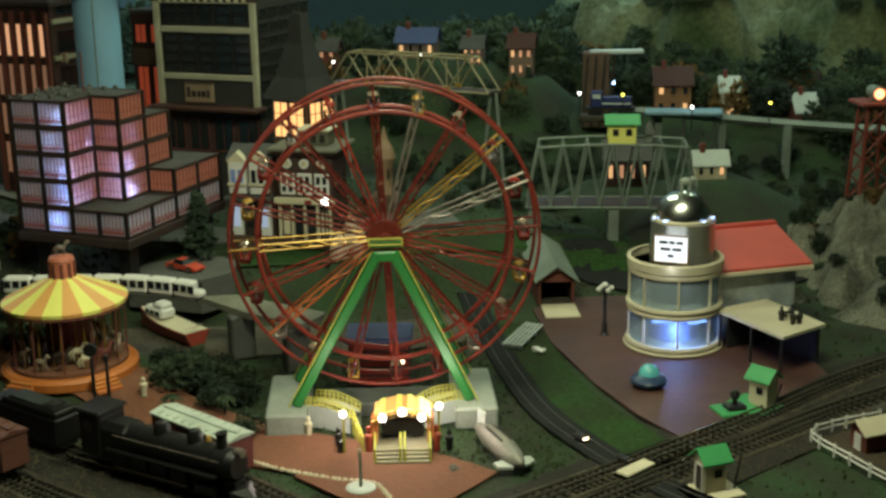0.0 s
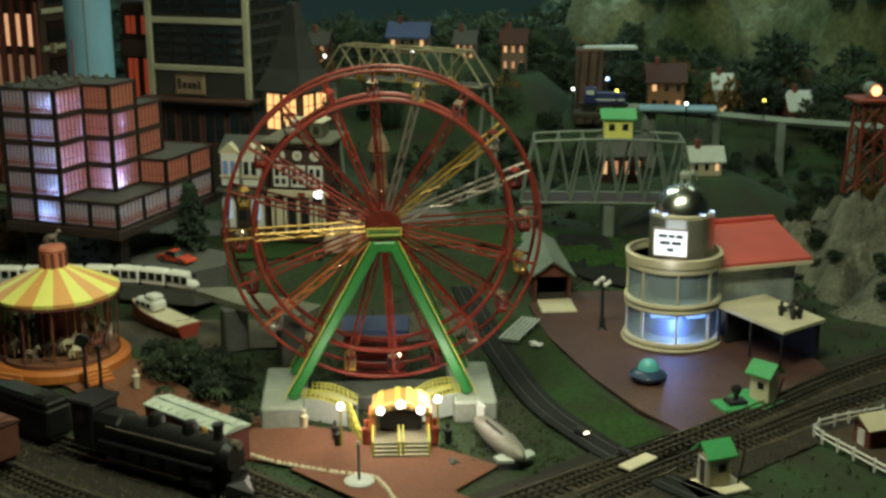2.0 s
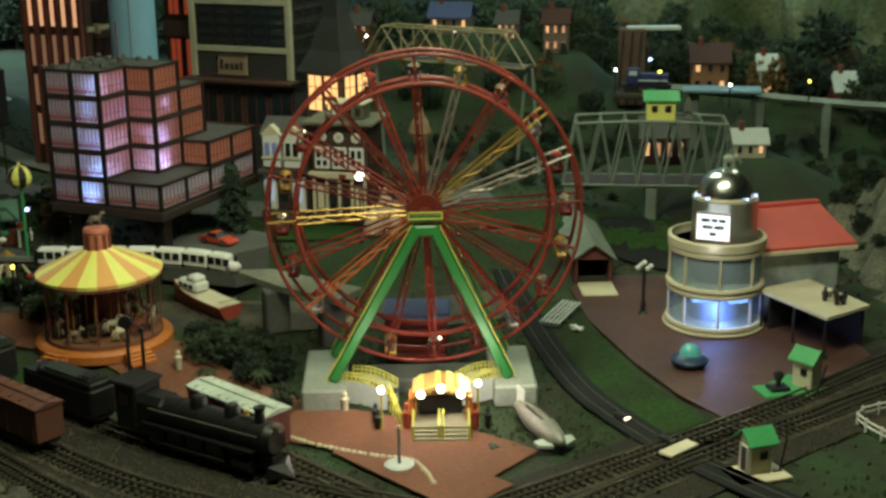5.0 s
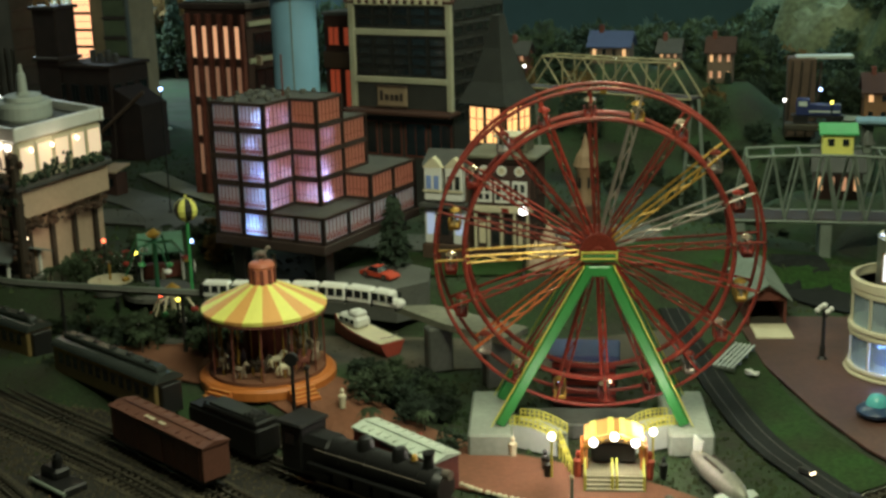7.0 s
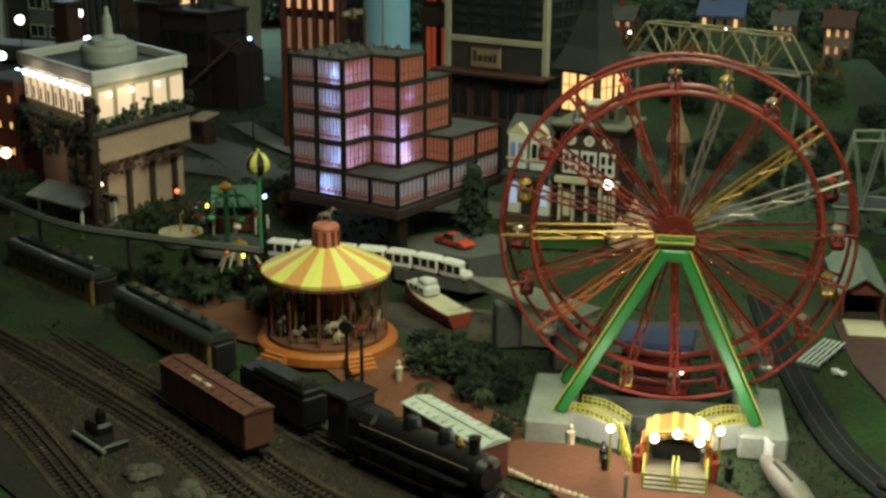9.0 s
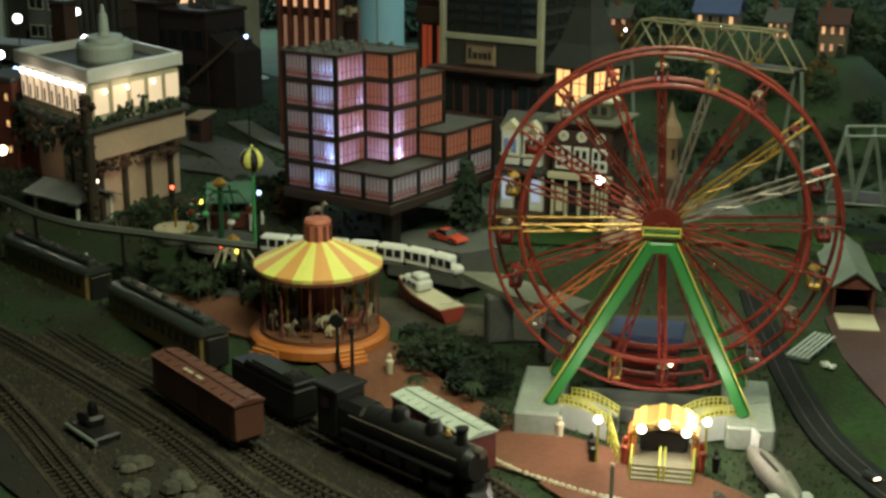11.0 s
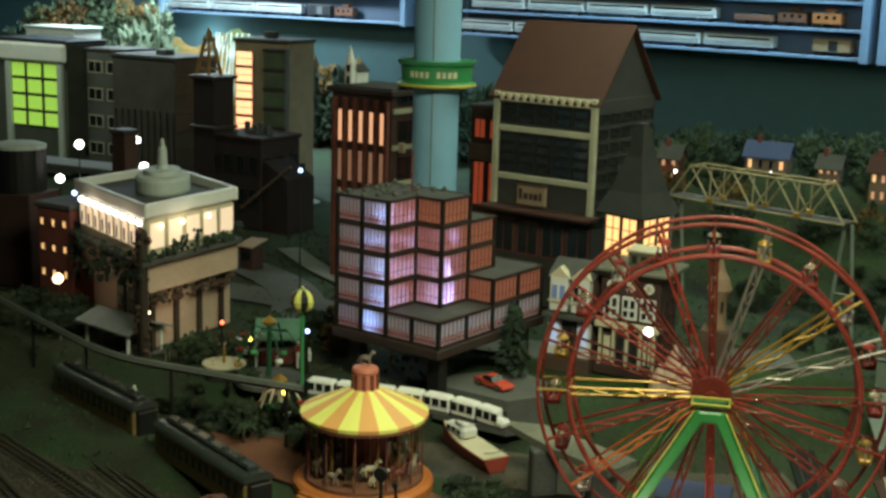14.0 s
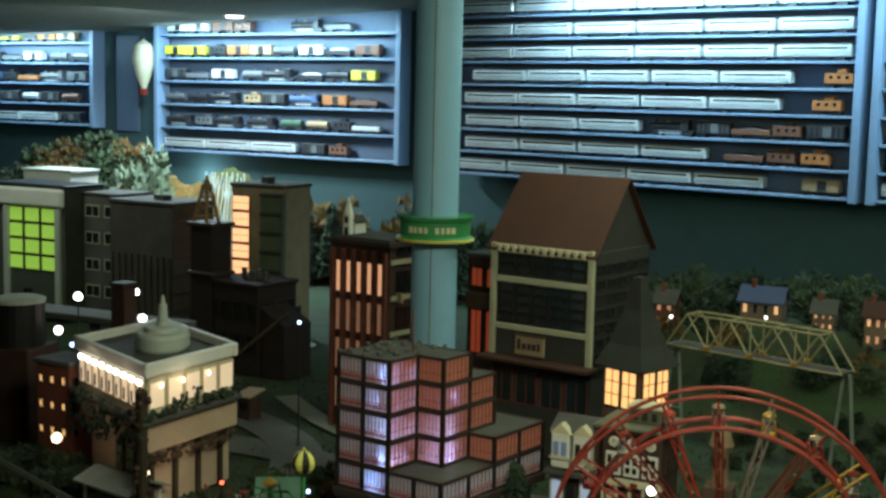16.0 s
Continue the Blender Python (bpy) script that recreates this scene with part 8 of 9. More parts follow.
for x, y, r in ((-0.66, 1.42, 0.035), (-0.72, 1.46, 0.03), (-0.78, 1.43, 0.026), (0.1, 1.7, 0.012), (0.92, 2.0, 0.02), (0.97, 1.75, 0.03), (-0.83, 1.5, 0.028)):
    g = Geo()
    for k in range(3):
        g.ball((r * 0.5 * math.cos(k * 2.1), r * 0.5 * math.sin(k * 2.1), r * 0.3), r * (0.9 - 0.15 * k), 7, (1, 0.8, 0.6))
    solid("boulder", g, ROCK, "rough grey-brown plaster boulder on the ground", "rock", "boulders", m=pose(x, y, -0.002, 0, 0, 40 * r * 1000))


# ---- trees and shrubs ----
def crown_mesh(name, material, seed, kind):
    """Many small leaf clumps with gaps: a cone of tiers, a ragged bush or a palm."""
    rnd = random.Random(seed)
    v, f = [], []

    def leaf(c, d, size):
        n = len(v)
        d = Vector(d).normalized()
        s = d.cross(Vector((rnd.uniform(-1, 1), rnd.uniform(-1, 1), rnd.uniform(-1, 1)))).normalized() * size * 0.5
        c = Vector(c)
        v.extend([tuple(c - s), tuple(c + d * size), tuple(c + s), tuple(c + d * size * 0.4 + s.cross(d).normalized() * size * 0.25)])
        f.extend([(n, n + 1, n + 2), (n, n + 3, n + 1), (n + 2, n + 1, n + 3)])

    if kind == "pine":
        for k in range(420):
            z = rnd.uniform(0.12, 0.98)
            r = 0.3 * (1 - z) ** 0.9 * (0.55 + 0.45 * ((z * 9) % 1)) + 0.01
            a = rnd.uniform(0, 2 * math.pi)
            q = rnd.uniform(0.25, 1) * r
            leaf((q * math.cos(a), q * math.sin(a), z), (math.cos(a), math.sin(a), -0.35), 0.085)
    elif kind == "bush":
        lobes = [(rnd.uniform(-0.3, 0.3), rnd.uniform(-0.3, 0.3), rnd.uniform(0.25, 0.7), rnd.uniform(0.18, 0.34)) for _ in range(8)]
        for k in range(480):
            x, y, z, r = lobes[k % 8]
            d = Vector((rnd.gauss(0, 1), rnd.gauss(0, 1), rnd.gauss(0, 1))).normalized()
            leaf(Vector((x, y, z)) + d * r * rnd.uniform(0.6, 1.0), d + Vector((0, 0, 0.3)), 0.12)
    else:
        for k in range(12):
            a = 2 * math.pi * k / 12 + rnd.uniform(-0.2, 0.2)
            for q in range(14):
                t = q / 13
                c = (0.45 * t * math.cos(a), 0.45 * t * math.sin(a), 0.78 + 0.16 * t - 0.45 * t * t)
                for sd in (-1, 1):
                    leaf(c, (math.cos(a + sd * 1.0), math.sin(a + sd * 1.0), -0.4), 0.1 * (1.15 - t * 0.7))
    me = bpy.data.meshes.new(name)
    me.from_pydata(v, [], f)
    me.materials.append(material)
    return me


def trunk_mesh(name, h, r):
    g = Geo().cyl((0, 0, -0.02), (0, 0, h * 0.6), r, r * 0.7, 6).cyl((0, 0, h * 0.6), (0.01, 0.01, h), r * 0.7, r * 0.25, 6)
    for a in (0.4, 2.3, 4.2):
        g.cyl((0, 0, h * 0.5), (0.16 * math.cos(a), 0.16 * math.sin(a), h * 0.85), r * 0.4, r * 0.15, 5)
    return g.mesh(name, BARK)


PINES = [crown_mesh("pine_crown", LEAF_DARK, k, "pine") for k in (1, 2)]
BUSHES = [crown_mesh("bush_crown", m_, k, "bush") for k, m_ in ((3, LEAF), (4, LEAF_DARK), (5, AUTUMN))]
PALE_BUSH = crown_mesh("bush_crown", mat("pale_foliage", (0.26, 0.34, 0.22), 0.9, vary=0.4, scale=60, per=0.3), 8, "bush")
PALM = crown_mesh("palm_crown", LEAF, 6, "palm")
TRUNK_PINE, TRUNK_BUSH, TRUNK_PALM = trunk_mesh("trunk", 0.9, 0.03), trunk_mesh("trunk", 0.55, 0.04), trunk_mesh("trunk", 0.8, 0.035)


def tree(x, y, s, kind, label, z=None, wide=1.0):
    t = thing("pine_tree" if kind == 0 else ("shrub" if kind in (1, 2, 3) else "palm_tree"), label, "tree" if kind in (0, 4) else "shrub", x, y, ground_z(x, y) - 0.003 if z is None else z, (x * 977 + y * 331) % 360, group="trees and shrubs")
    t.scale = (s * wide, s * wide, s)
    crown = PINES[int(abs(x) * 100) % 2] if kind == 0 else (BUSHES[kind - 1] if kind < 4 else PALM)
    part("trunk", TRUNK_PINE if kind == 0 else (TRUNK_PALM if kind == 4 else TRUNK_BUSH), None, t)
    tagged(part("crown", crown, None, t), kind="stuff")


tree(-0.615, 2.68, 0.195, 0, "dark green model pine beside the glass building")
rnd = random.Random(21)
for x, y, s in ((-0.5, 2.0, 0.075), (-0.44, 2.03, 0.07), (-0.4, 1.97, 0.06), (-0.47, 2.08, 0.075), (-0.38, 2.06, 0.065), (-0.53, 2.07, 0.06), (-0.35, 2.0, 0.05), (-0.42, 2.12, 0.06)):
    tree(x, y, s, 1 + int(rnd.random() * 2), "dusty green leafy shrub beside the wheel", wide=1.25)
tree(-0.475, 1.905, 0.06, 4, "small dark palm by the walkway")
tree(-0.375, 1.93, 0.055, 4, "small dark palm by the walkway")
tree(-0.3, 1.83, 0.055, 2, "round dark shrub beside the pale block")
for k in range(26):
    x = rnd.uniform(-1.35, -0.88)
    y = 2.16 + 0.34 * (-x - 0.88) + rnd.uniform(-0.06, 0.12)
    size = rnd.uniform(0.05, 0.085) * (0.55 if -1.36 < x < -1.12 else 1.0)
    tree(x, y, size, rnd.choice((1, 1, 2, 4)), "dark leafy shrub between the train and the rides", wide=1.2)
for k in range(12):
    x = rnd.uniform(-2.0, -1.75)
    tree(x, 2.42 + 0.3 * (-x - 1.35) + rnd.uniform(-0.06, 0.1), rnd.uniform(0.05, 0.1), rnd.choice((1, 2, 2)), "dark leafy shrub below the diner", wide=1.2)
for k in range(46):
    x, y = rnd.uniform(-1.45, -0.9), rnd.uniform(2.36, 2.95)
    if (Vector((x, y)) - Vector((-1.33, 2.62))).length > 0.08 and not (x < -1.33 and y > 2.55 + 0.5 * (x + 1.33)) and not (x > -1.08 and y > 2.46) and (Vector((x, y)) - Vector((-1.25, 2.42))).length > 0.085 and (Vector((x, y)) - Vector((-1.18, 2.56))).length > 0.1:
        tree(x, y, rnd.uniform(0.035, 0.09), rnd.choice((1, 1, 2, 3, 4)), "mixed leafy shrub among the fairground rides", wide=1.15)
for k in range(60):
    x = rnd.uniform(-3.3, -0.7)
    yw = 6.66 - 0.385 * (x + 2.3) if x > -2.3 else 6.66 - 0.19 * (x + 2.3)
    tree(x, yw - rnd.uniform(0.22, 0.6), rnd.uniform(0.22, 0.5) * (1 if x < -1.2 else 0.6), rnd.choice((0, 0, 0, 0, 3, 1)), "tall model tree along the painted wall", z=0.1 if x < -0.85 else 0.28, wide=0.8)
for k in range(130):
    x, y = rnd.uniform(-0.75, 1.6), rnd.uniform(3.98, 4.45)
    if 0.3 < x < 1.15 and y < 4.28:
        continue
    tree(x, y, rnd.uniform(0.06, 0.15), rnd.choice((0, 0, 1, 2, 2, 1, 3)), "small hillside model tree", wide=0.9)
for k in range(26):
    x = rnd.uniform(0.3, 1.8)
    tree(x, rnd.uniform(3.25, 3.75), rnd.uniform(0.05, 0.11), rnd.choice((1, 2, 2)), "low dark bush in the valley")
for k in range(14):
    x = rnd.uniform(1.0, 2.2)
    tree(x, rnd.uniform(4.25, 4.35) - 0.3 * max(0, x - 0.3), rnd.uniform(0.1, 0.2), rnd.choice((1, 2, 0)), "dark tree at the foot of the mountain")


def thicket(name, label, spots):
    """Many bushes and trees that cannot be told apart, joined into one mass."""
    rt, vs, fs, ms, base = random.Random(len(spots)), [], [], [], 0
    for x, y, z, size, kind in spots:
        me = PINES[0] if kind == 0 else BUSHES[kind - 1]
        co = np.empty(len(me.vertices) * 3)
        me.vertices.foreach_get("co", co)
        a, w = rt.uniform(0, 6.28), rt.uniform(0.9, 1.3)
        co = co.reshape(-1, 3) @ np.array([[math.cos(a) * w, math.sin(a) * w, 0], [-math.sin(a) * w, math.cos(a) * w, 0], [0, 0, 1]]) * size + np.array([x, y, z])
        vs.append(co)
        fs += [tuple(base + q for q in p.vertices) for p in me.polygons]
        ms += [{0: 1, 1: 0, 2: 1, 3: 2}[kind]] * len(me.polygons)
        base += len(me.vertices)
    me = bpy.data.meshes.new(name)
    me.from_pydata(np.concatenate(vs).tolist(), [], fs)
    for m_ in (LEAF, LEAF_DARK, AUTUMN):
        me.materials.append(m_)
    me.polygons.foreach_set("material_index", ms)
    tagged(new(name, me), label, "bushes", "", "stuff")


spots = []
for k in range(60):
    x = rnd.uniform(0.1, 2.4)
    s_ = rnd.uniform(0.04, 0.36)
    y0 = (4.75 - 0.6 * smooth01((x - 0.1) / 0.6)) - 0.3 * max(0, x - 0.6)
    spots.append((x, y0 + s_, max(0.2 if x < 1.4 else 0.0, 1.0 * smooth01(s_ * 1.05) * smooth01(x / 0.5)), rnd.uniform(0.08, 0.2), rnd.choice((1, 2, 2, 3))))
slope = [q for q in SLOPES["mountain_east"] if 0.15 < q[0] < 2.4 and q[2] > 0.3]
for k in range(190):
    x, y, z = slope[int(rnd.random() * len(slope))]
    if noise.noise(Vector((x * 3.1, z * 3.1, 5.0))) > -0.02:
        spots.append((x, y - 0.01, z - 0.03, rnd.uniform(0.07, 0.15), rnd.choice((1, 1, 2))))
crag = [q for q in SLOPES["rock_ledge"] if 0.5 < q[0] < 2.3 and q[2] > 0.1]
for k in range(50):
    x, y, z = crag[int(rnd.random() * len(crag))]
    spots.append((x, y - 0.02, z - 0.03, rnd.uniform(0.09, 0.16), rnd.choice((2, 2, 0))))
thicket("mountain_thicket", "dark bushy growth over the mountain and its crags", spots)
cliff = [q for q in SLOPES["rock_cliff"] if q[0] < 1.9 and q[2] > 0.03]
spots = []
for k in range(130):
    x, y, z = cliff[int(rnd.random() * len(cliff))]
    if noise.noise(Vector((x * 6, y * 6, 2.0))) > -0.1:
        spots.append((x, y, z - 0.012, rnd.uniform(0.025, 0.065), rnd.choice((1, 2, 2, 3))))
thicket("cliff_scrub", "scrubby dark bushes clinging to the grey rock face", spots)
cottage(0.56, 3.42, 0, 0.13, 0.09, 0.09, BRICK_DARK, GREY_ROOF, HILL_DIM, 1, 4, "dark line-side building with warm windows behind the bridge", z=0.13)
solid("depot_mound", Geo().lathe([(0.34, -0.14), (0.24, -0.06), (0.15, -0.01), (0.12, 0.0)], 18), TURF, "turf mound under the line-side building", "mound", m=Matrix.Translation((0.495, 3.46, 0.133)))


thicket("valley_thicket", "low green hedges and scrub over the valley floor", [(x, y, ground_z(x, y) - 0.008, rnd.uniform(0.025, 0.07), rnd.choice((1, 1, 2))) for x, y in [(rnd.uniform(-0.3, 1.7), 3.22 + 0.75 * rnd.random() ** 0.8) for k in range(150)] if abs(y - 3.12) > 0.14])
thicket("hill_thicket", "small model trees crowded behind the hill houses", [(rnd.uniform(-0.75, 0.35), rnd.uniform(4.3, 4.95), 0.28, rnd.uniform(0.1, 0.26), rnd.choice((0, 0, 1, 2, 2))) for k in range(75)])
for x, y, s in ((-3.78, 5.98, 0.6), (-3.5, 6.02, 0.3)):
    t = thing("pale_tree", "pale frosted model tree by the waterfall", "tree", x, y, 0.28, 40 * x, group="trees and shrubs")
    t.scale = (s * 0.6, s * 0.6, s)
    part("trunk", TRUNK_BUSH, None, t)
    tagged(part("crown", PALE_BUSH, None, t), kind="stuff")
for k in range(48):
    x = rnd.uniform(-4.75, -3.8)
    h = rnd.uniform(0, 1)
    tree(x, 6.0 + 0.25 * h, rnd.uniform(0.12, 0.24), rnd.choice((1, 3, 3, 1, 2)), "autumn-coloured bush on the model mountain", z=0.4 + 0.3 * h * (1 - 0.35 * abs(x + 4.25) / 0.45), wide=1.1)
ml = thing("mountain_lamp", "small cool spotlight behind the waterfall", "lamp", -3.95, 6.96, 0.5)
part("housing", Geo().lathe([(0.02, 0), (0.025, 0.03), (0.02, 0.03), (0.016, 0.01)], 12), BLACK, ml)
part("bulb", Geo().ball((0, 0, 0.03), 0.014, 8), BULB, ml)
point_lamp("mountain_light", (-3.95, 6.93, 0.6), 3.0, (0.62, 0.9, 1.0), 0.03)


# ---- display shelves with toy trains ----
CAR_COLOURS = {
    "silver": mat("display_silver", (0.74, 0.79, 0.79), 0.32, 0.15, vary=0.2), "black": mat("display_black", (0.03, 0.03, 0.035), 0.4),
    "brown": mat("display_brown", (0.2, 0.085, 0.05), 0.5), "yellow": mat("display_yellow", (0.75, 0.66, 0.06), 0.45),
    "orange": mat("display_orange", (0.55, 0.2, 0.06), 0.5), "white": mat("display_white", (0.7, 0.72, 0.72), 0.45), "red": mat("display_red", (0.5, 0.06, 0.04), 0.4),
    "grey": mat("display_grey", (0.16, 0.17, 0.18), 0.45), "green": mat("display_green", (0.06, 0.13, 0.07), 0.45), "tan": mat("display_tan", (0.45, 0.32, 0.18), 0.5), "blue": mat("display_blue", (0.08, 0.14, 0.3), 0.45)}
CAR_LENGTH = {"coach": 0.345, "boxcar": 0.17, "loco": 0.24, "tank": 0.16, "gondola": 0.19, "caboose": 0.13}
CAR_WORDS = {"coach": "streamlined toy coach", "boxcar": "toy boxcar", "loco": "toy steam locomotive", "tank": "toy tank car", "gondola": "loaded toy gondola", "caboose": "toy caboose"}
CAR_CACHE = {}


def display_car(x, y, z, rz, form, colour):
    place = pose(x, y, z, 0, 0, rz)
    if (form, colour) in CAR_CACHE:
        return copy_thing(CAR_CACHE[form, colour], place)
    L, w, paint, dark = CAR_LENGTH[form], 0.048, CAR_COLOURS[colour], CAR_COLOURS["black"]
    c = thing("display_train_car", colour + " " + CAR_WORDS[form] + " on a display shelf", "model train", x, y, z, rz, group="display train cars")
    for s in (-1, 1):
        part("bogie", Geo().box((s * L * 0.34, 0, 0.011), (0.046, 0.034, 0.014), bevel=0.002).cyl((s * L * 0.34 - 0.013, -0.018, 0.007), (s * L * 0.34 - 0.013, 0.018, 0.007), 0.007, n=8).cyl((s * L * 0.34 + 0.013, -0.018, 0.007), (s * L * 0.34 + 0.013, 0.018, 0.007), 0.007, n=8), dark, c)
        part("coupler", Geo().box((s * (L / 2 + 0.002), 0, 0.018), (0.012, 0.008, 0.009)), dark, c)
    if form == "coach":
        part("body", Geo().box((0, 0, 0.044), (L, w, 0.05), bevel=0.004), paint, c)
        part("roof", Geo().box((0, 0, 0.071), (L - 0.004, w - 0.008, 0.01), bevel=0.004), CAR_COLOURS["grey"] if colour == "silver" else dark, c)
        part("window_band", Geo().box((0, -w / 2 - 0.0004, 0.056), (L - 0.04, 0.002, 0.007)), DARK_PANE, c)
        part("flute", Geo().box((0, -w / 2 - 0.0004, 0.038), (L - 0.012, 0.002, 0.002)).box((0, -w / 2 - 0.0004, 0.03), (L - 0.012, 0.002, 0.002)), CAR_COLOURS["grey"], c)
        part("skirt", Geo().box((0, 0, 0.017), (L * 0.42, w * 0.8, 0.012), bevel=0.002), dark, c)
    elif form == "boxcar":
        part("body", Geo().box((0, 0, 0.045), (L, w, 0.052), bevel=0.002), paint, c)
        part("roof", Geo().box((0, 0, 0.073), (L + 0.004, w * 0.7, 0.006), bevel=0.002), CAR_COLOURS["grey"], c)
        part("sliding_door", Geo().box((0.008, -w / 2 - 0.001, 0.044), (0.04, 0.003, 0.044)), dark if colour != "black" else CAR_COLOURS["grey"], c)
        g = Geo()
        for k in range(7):
            g.box((-L / 2 + L * (k + 0.5) / 7, -w / 2 - 0.0004, 0.045), (0.002, 0.002, 0.05))
        part("rib", g, CAR_COLOURS["grey"] if colour == "black" else paint, c)
    elif form == "loco":
        part("boiler", Geo().cyl((-L * 0.5, 0, 0.046), (L * 0.2, 0, 0.046), 0.019, n=14), paint, c, smooth=True)
        part("cab", Geo().box((L * 0.27, 0, 0.05), (L * 0.17, 0.044, 0.05), bevel=0.002), paint, c)
        part("cab_roof", Geo().box((L * 0.28, 0, 0.077), (L * 0.22, 0.05, 0.005), bevel=0.002), CAR_COLOURS["grey"], c)
        part("frame", Geo().box((0, 0, 0.024), (L, 0.036, 0.008)), dark, c)
        part("chimney", Geo().cyl((-L * 0.4, 0, 0.06), (-L * 0.4, 0, 0.08), 0.007, 0.009, 8), paint, c)
        part("steam_dome", Geo().ball((-L * 0.12, 0, 0.065), 0.011, 8), CAR_COLOURS["tan"], c)
        for k in range(4):
            part("driving_wheel", Geo().cyl((-L * 0.25 + 0.032 * k, -0.02, 0.015), (-L * 0.25 + 0.032 * k, -0.016, 0.015), 0.014, n=12), CAR_COLOURS["grey"], c)
        part("side_rod", Geo().box((-L * 0.05, -0.022, 0.015), (0.11, 0.002, 0.003)), CAR_COLOURS["silver"], c)
    elif form == "tank":
        part("tank", Geo().cyl((-L / 2 + 0.006, 0, 0.045), (L / 2 - 0.006, 0, 0.045), 0.021, n=14), paint, c, smooth=True)
        part("hatch", Geo().cyl((0, 0, 0.062), (0, 0, 0.074), 0.011, n=10), paint, c)
        part("frame", Geo().box((0, 0, 0.022), (L, 0.032, 0.006)), dark, c)
    elif form == "gondola":
        part("body", Geo().box((0, 0, 0.032), (L, w, 0.026), bevel=0.002), paint, c)
        g = Geo().ball((0, 0, 0.042), 0.02, 10, (4.0, 1, 0.85))
        part("load", g, CAR_COLOURS["white" if colour == "black" else "black"], c)
    else:
        part("body", Geo().box((0, 0, 0.042), (L, w, 0.044), bevel=0.002), paint, c)
        part("cupola", Geo().box((0.01, 0, 0.073), (0.042, 0.036, 0.022), bevel=0.002), paint, c)
        part("roof", Geo().box((0, 0, 0.066), (L + 0.012, w, 0.004), bevel=0.001), dark, c)
        for k in (-1, 0, 1):
            part("side_window", Geo().box((0.036 * k, -w / 2 - 0.0004, 0.047), (0.014, 0.002, 0.014)), DARK_PANE, c)
    CAR_CACHE[form, colour] = c
    return c


def cabinet(name, a, b, z0, rows, pitch, fill, label):
    d = Vector((b[0] - a[0], b[1] - a[1]))
    L, rz = d.length, math.degrees(math.atan2(d.y, d.x))
    c = thing(name, label, "display shelf", a[0], a[1], z0, rz, group="display shelves")
    H, D = rows * pitch, 0.09
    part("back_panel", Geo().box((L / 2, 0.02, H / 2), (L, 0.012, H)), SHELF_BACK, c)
    for x in (-0.02, L + 0.02):
        part("side_post", Geo().box((x, -D / 2, H / 2), (0.034, D + 0.02, H + 0.03), bevel=0.003), SHELF_BLUE, c)
    for r in range(rows + 1):
        part("shelf_board", Geo().box((L / 2, -D / 2 + 0.012, r * pitch), (L, D, 0.012), bevel=0.002), SHELF_BLUE, c)
    m = pose(a[0], a[1], z0, 0, 0, rz)
    rnd = random.Random(len(label) + rows)
    for r in range(rows):
        x = 0.015
        for form, colour, gap in fill(r, rnd):
            w = CAR_LENGTH[form]
            x += gap
            if x + w > L - 0.005:
                continue
            q = m @ Vector((x + w / 2, -0.035 + rnd.uniform(-0.006, 0.006), r * pitch + 0.006))
            display_car(q.x, q.y, q.z, rz + rnd.uniform(-0.7, 0.7), form, colour)
            x += w + (0.018 if form == "coach" else 0.012)
    # strip light over the shelves
    e0, e1 = m @ Vector((L / 2, -0.37 if a[0] > -2.4 else -0.25, min(H + 0.04, (1.675 if a[0] > -2.4 else soffit_z(a[0] + 0.3) - 0.03) - z0))), m @ Vector((L / 2, -0.03, H * 0.45))
    return e0, e1, L


def silver_fill(r, rnd):
    coach = ("coach", "silver", 0)
    if r == 0:
        return [coach] * 5 + [("boxcar", "tan", 0.17)]
    if r == 1:
        return [("coach", "silver", 0.07)] + [coach] * 3 + [("gondola", "brown", 0.08), ("caboose", "brown", 0.01), ("caboose", "orange", 0.02)]
    if r == 2:
        return [("coach", "silver", 0.07)] + [coach] * 2 + [("loco", "black", 0.04), ("boxcar", "black", 0), ("gondola", "brown", 0), ("caboose", "brown", 0), ("boxcar", "black", 0.02)]
    if r in (3, 4):
        return [("coach", "silver", 0.06 + 0.05 * (r - 3))] + [coach] * 4 + [("caboose", "orange", 0.14)]
    return [("coach", "silver", 0.02)] + [coach] * 5


def mixed_fill(r, rnd):
    first = {0: [("coach", "silver", 0)] * 3 + [("boxcar", "black", 0.03), ("caboose", "brown", 0.02)],
             3: [("boxcar", "black", 0), ("gondola", "grey", 0), ("boxcar", "white", 0.02), ("tank", "grey", 0.06), ("loco", "black", 0), ("gondola", "black", 0), ("tank", "black", 0.02), ("boxcar", "yellow", 0.01), ("boxcar", "red", -0.01)],
             4: [("boxcar", "yellow", 0), ("boxcar", "yellow", -0.01), ("caboose", "black", 0.03), ("boxcar", "orange", 0), ("boxcar", "tan", 0), ("tank", "grey", 0), ("boxcar", "white", 0.03), ("gondola", "black", 0), ("boxcar", "brown", 0.02)],
             5: [("boxcar", "white", 0.02), ("boxcar", "white", 0), ("boxcar", "brown", 0.02), ("caboose", "brown", 0), ("loco", "black", 0.3), ("gondola", "grey", 0)]}
    if r in first:
        return first[r]
    return [(rnd.choice(("boxcar", "loco", "tank", "gondola", "caboose", "gondola")), rnd.choice(("black", "grey", "black", "brown", "green", "black", "grey", "tan", "brown", "orange", "white", "grey", "blue", "black")), rnd.uniform(0, 0.025)) for k in range(14)]


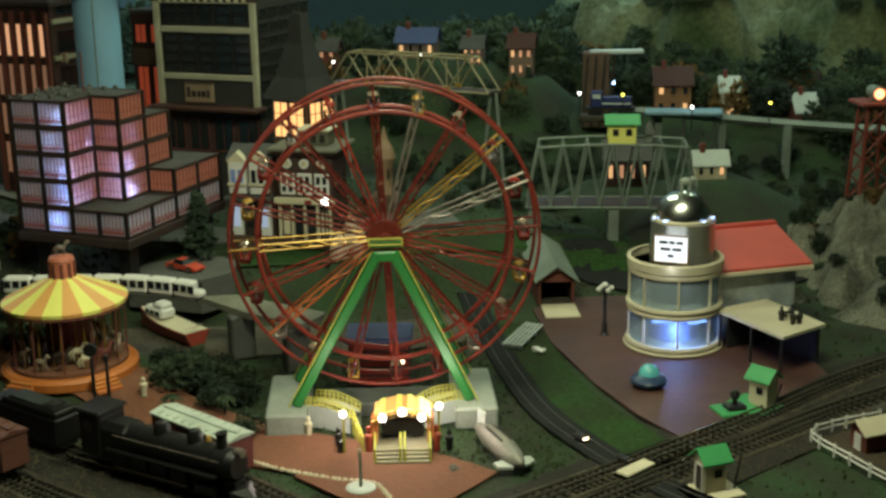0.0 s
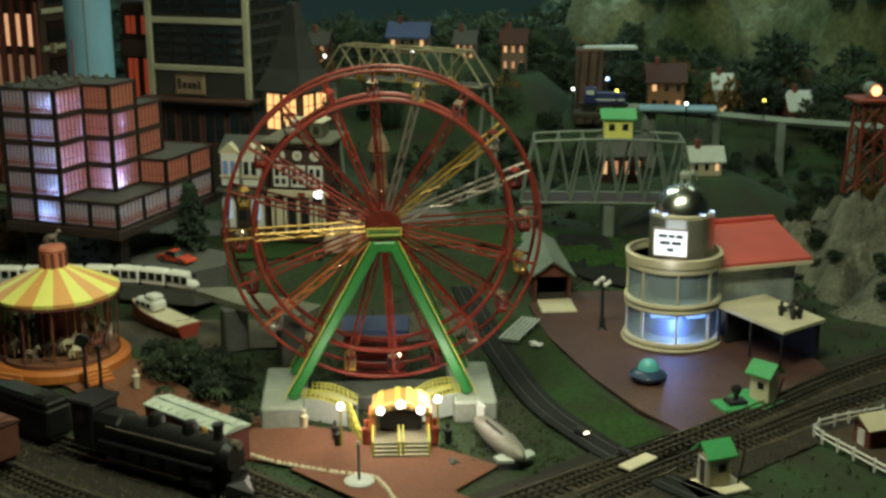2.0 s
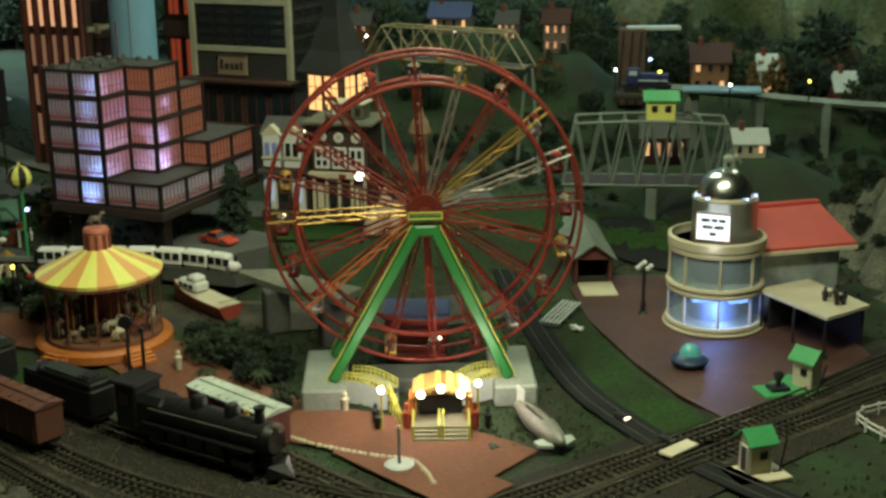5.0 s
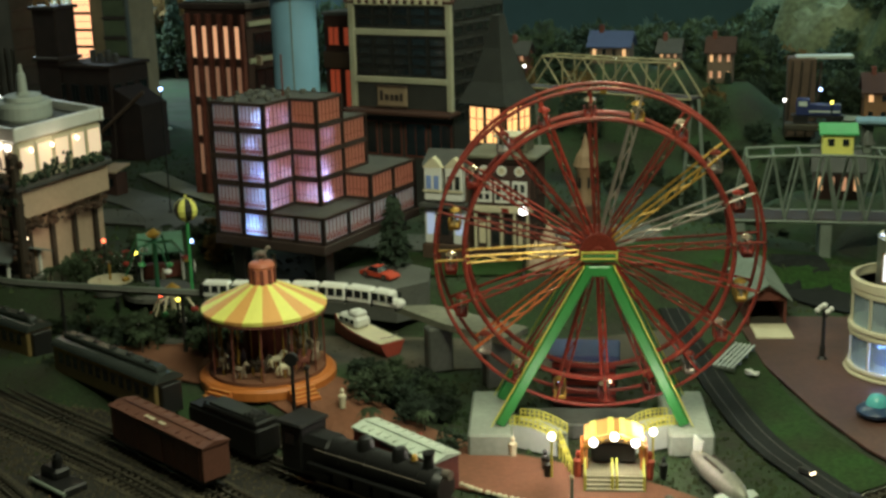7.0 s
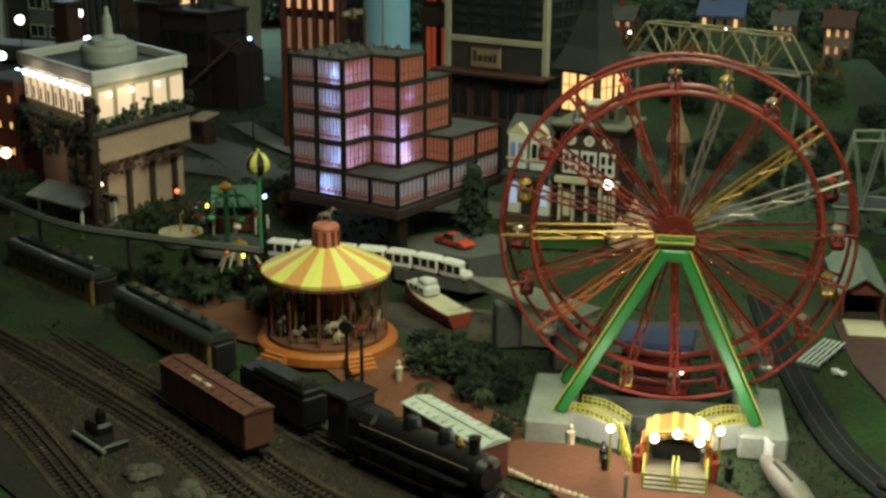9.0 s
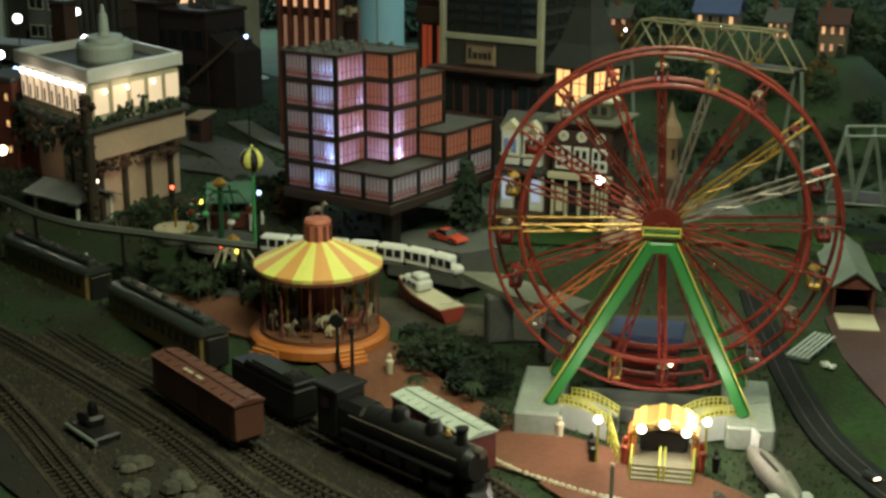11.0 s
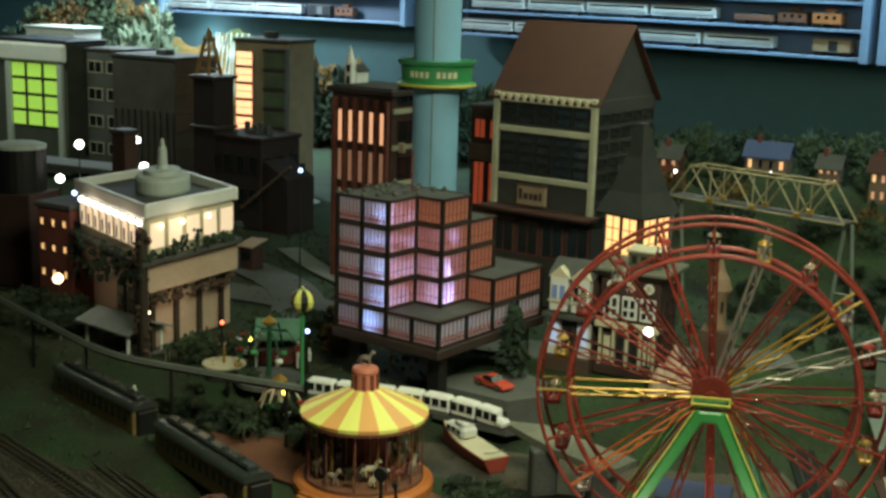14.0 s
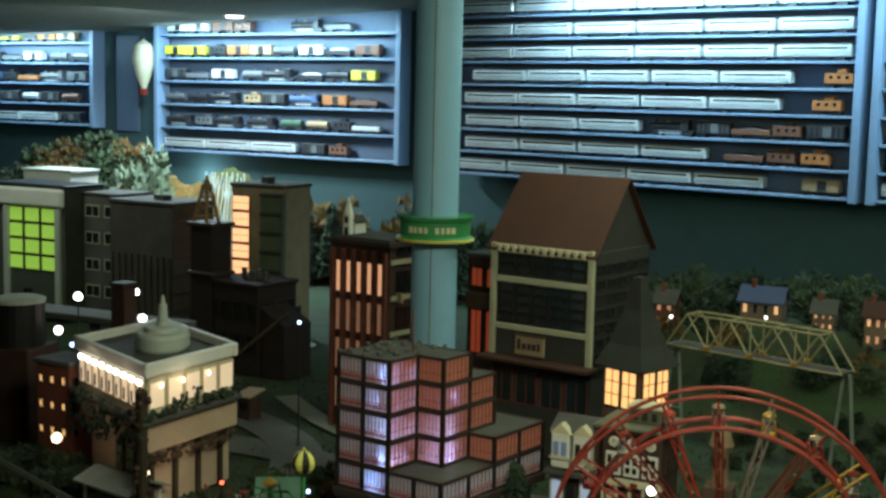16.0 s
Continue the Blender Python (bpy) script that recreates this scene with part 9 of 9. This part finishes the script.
SHELF_LIGHTS = [
    cabinet("display_cabinet", (-2.06, 6.45), (0.02, 5.66), 0.742, 8, 0.1165, silver_fill, "blue wall shelves lined with silver toy coaches"),
    cabinet("display_cabinet", (0.13, 5.62), (1.75, 5.005), 0.742, 8, 0.1165, mixed_fill, "blue wall shelves with mixed toy trains"),
    cabinet("display_cabinet", (-4.22, 7.05), (-2.45, 6.62), 0.77, 6, 0.143, mixed_fill, "blue wall shelves crowded with toy locomotives and cars"),
    cabinet("display_cabinet", (-5.9, 7.42), (-4.85, 7.22), 0.9, 5, 0.135, mixed_fill, "blue wall shelves with colourful toy cars"),
]
for e0, e1, L in SHELF_LIGHTS:
    area_lamp("shelf_light", e0, e1, L * 0.9, 0.06, (17.0 if e0.x > -2.4 else 13.5) * L, (0.5, 0.84, 1.0))
# flat sheet; the recess's shade is only its dark colour
solid("dark_niche_sheet", Geo().box((0, 0, 0.0), (0.2, 0.02, 0.62), bevel=0.002), SHELF_BACK, "flat dark blue sheet for the dark recess between the shelves", "wall panel", kind="structure", m=pose(-4.62, 7.2, 1.18, 0, 0, -11))
ba = thing("toy_balloon", "pale yellow toy hot-air balloon hanging beside the shelves", "toy balloon", -4.37, 6.98, 1.13, -11)
part("string", Geo().cyl((0.02, -0.012, 0.32), (0.02, -0.012, soffit_z(-4.37) - 1.13), 0.0015, n=5), STREET, ba)
part("balloon", Geo().lathe([(0.02, 0.02), (0.06, 0.1), (0.09, 0.2), (0.07, 0.29), (0.002, 0.33)], 20, m=Matrix.Translation((0.02, -0.012, 0)) @ Matrix.Diagonal((0.8, 0.8, 1, 1))), CREAM, ba, smooth=True)
part("basket", Geo().box((0.02, -0.012, 0.0), (0.04, 0.036, 0.04), bevel=0.004), RED, ba)
cl = thing("ceiling_lamp", "round glowing ceiling downlight", "ceiling lamp", -3.4, 6.4, soffit_z(-3.4) - 0.006)
part("housing", Geo().lathe([(0.07, -0.002), (0.075, 0.008), (0.05, 0.01)], 20), WHITE, cl)
part("bulb", Geo().lathe([(0.05, -0.012), (0.05, -0.003), (0.01, -0.003)], 20), BULB, cl)


# ---- scattered turf, gravel and yard ground ----
def scatter(name, label, count, seed, place, size, material, category):
    rnd = random.Random(seed)
    v, f = [], []
    while len(f) < count * 3:
        q = place(rnd)
        if q is None:
            continue
        x, y, z = q
        n, s, a = len(v), rnd.uniform(*size), rnd.uniform(0, 6.28)
        for k in range(3):
            v.append((x + s * math.cos(a + 2.1 * k), y + s * math.sin(a + 2.1 * k), z - 0.001))
        v.append((x + rnd.uniform(-s, s) * 0.4, y + rnd.uniform(-s, s) * 0.4, z + s * rnd.uniform(0.7, 1.4)))
        f += [(n, n + 1, n + 3), (n + 1, n + 2, n + 3), (n + 2, n, n + 3)]
    me = bpy.data.meshes.new(name)
    me.from_pydata(v, [], f)
    me.materials.append(material)
    return tagged(new(name, me), label, category, "", "stuff")


def on_turf(rnd):
    x, y = rnd.uniform(-2.2, 1.5), rnd.uniform(1.3, 4.2)
    if -1.2 < x < 0.2 and abs(y - (1.72 - 0.55 * (x + 0.15))) < 0.13:
        return None
    if x > 0.1 and 1.8 < y < 2.75 and x < 0.9:
        return None
    return x, y, ground_z(x, y) - 0.002


def by_wheel(rnd):
    x, y = rnd.uniform(-0.35, 0.3), rnd.uniform(1.5, 2.3)
    if abs(y - (1.745 - 0.35 * (x + 0.14))) < 0.09:
        return None
    return x, y, ground_z(x, y) - 0.002


def in_yard(rnd):
    x = rnd.uniform(-2.0, -0.2)
    return x, 1.62 - 0.58 * (x + 0.7) + rnd.uniform(-0.3, 0.16), 0.002


def east_yard(rnd):
    x = rnd.uniform(0.4, 1.3)
    return x, 1.75 + 0.9 * (x - 0.5) + rnd.uniform(-0.16, 0.1), 0.001


scatter("turf_tufts", "coarse dark green foam turf scattered over the ground", 9000, 31, on_turf, (0.003, 0.009), TURF_TUFT, "grass")
scatter("turf_tufts", "coarse green foam turf beside the wheel", 2500, 32, by_wheel, (0.002, 0.005), TURF_TUFT, "grass")
scatter("yard_gravel", "loose tan gravel between the yard tracks", 9000, 33, in_yard, (0.0015, 0.004), GRAVEL, "gravel")
scatter("line_gravel", "loose tan gravel beside the eastern tracks", 4000, 34, east_yard, (0.0015, 0.004), GRAVEL, "gravel")
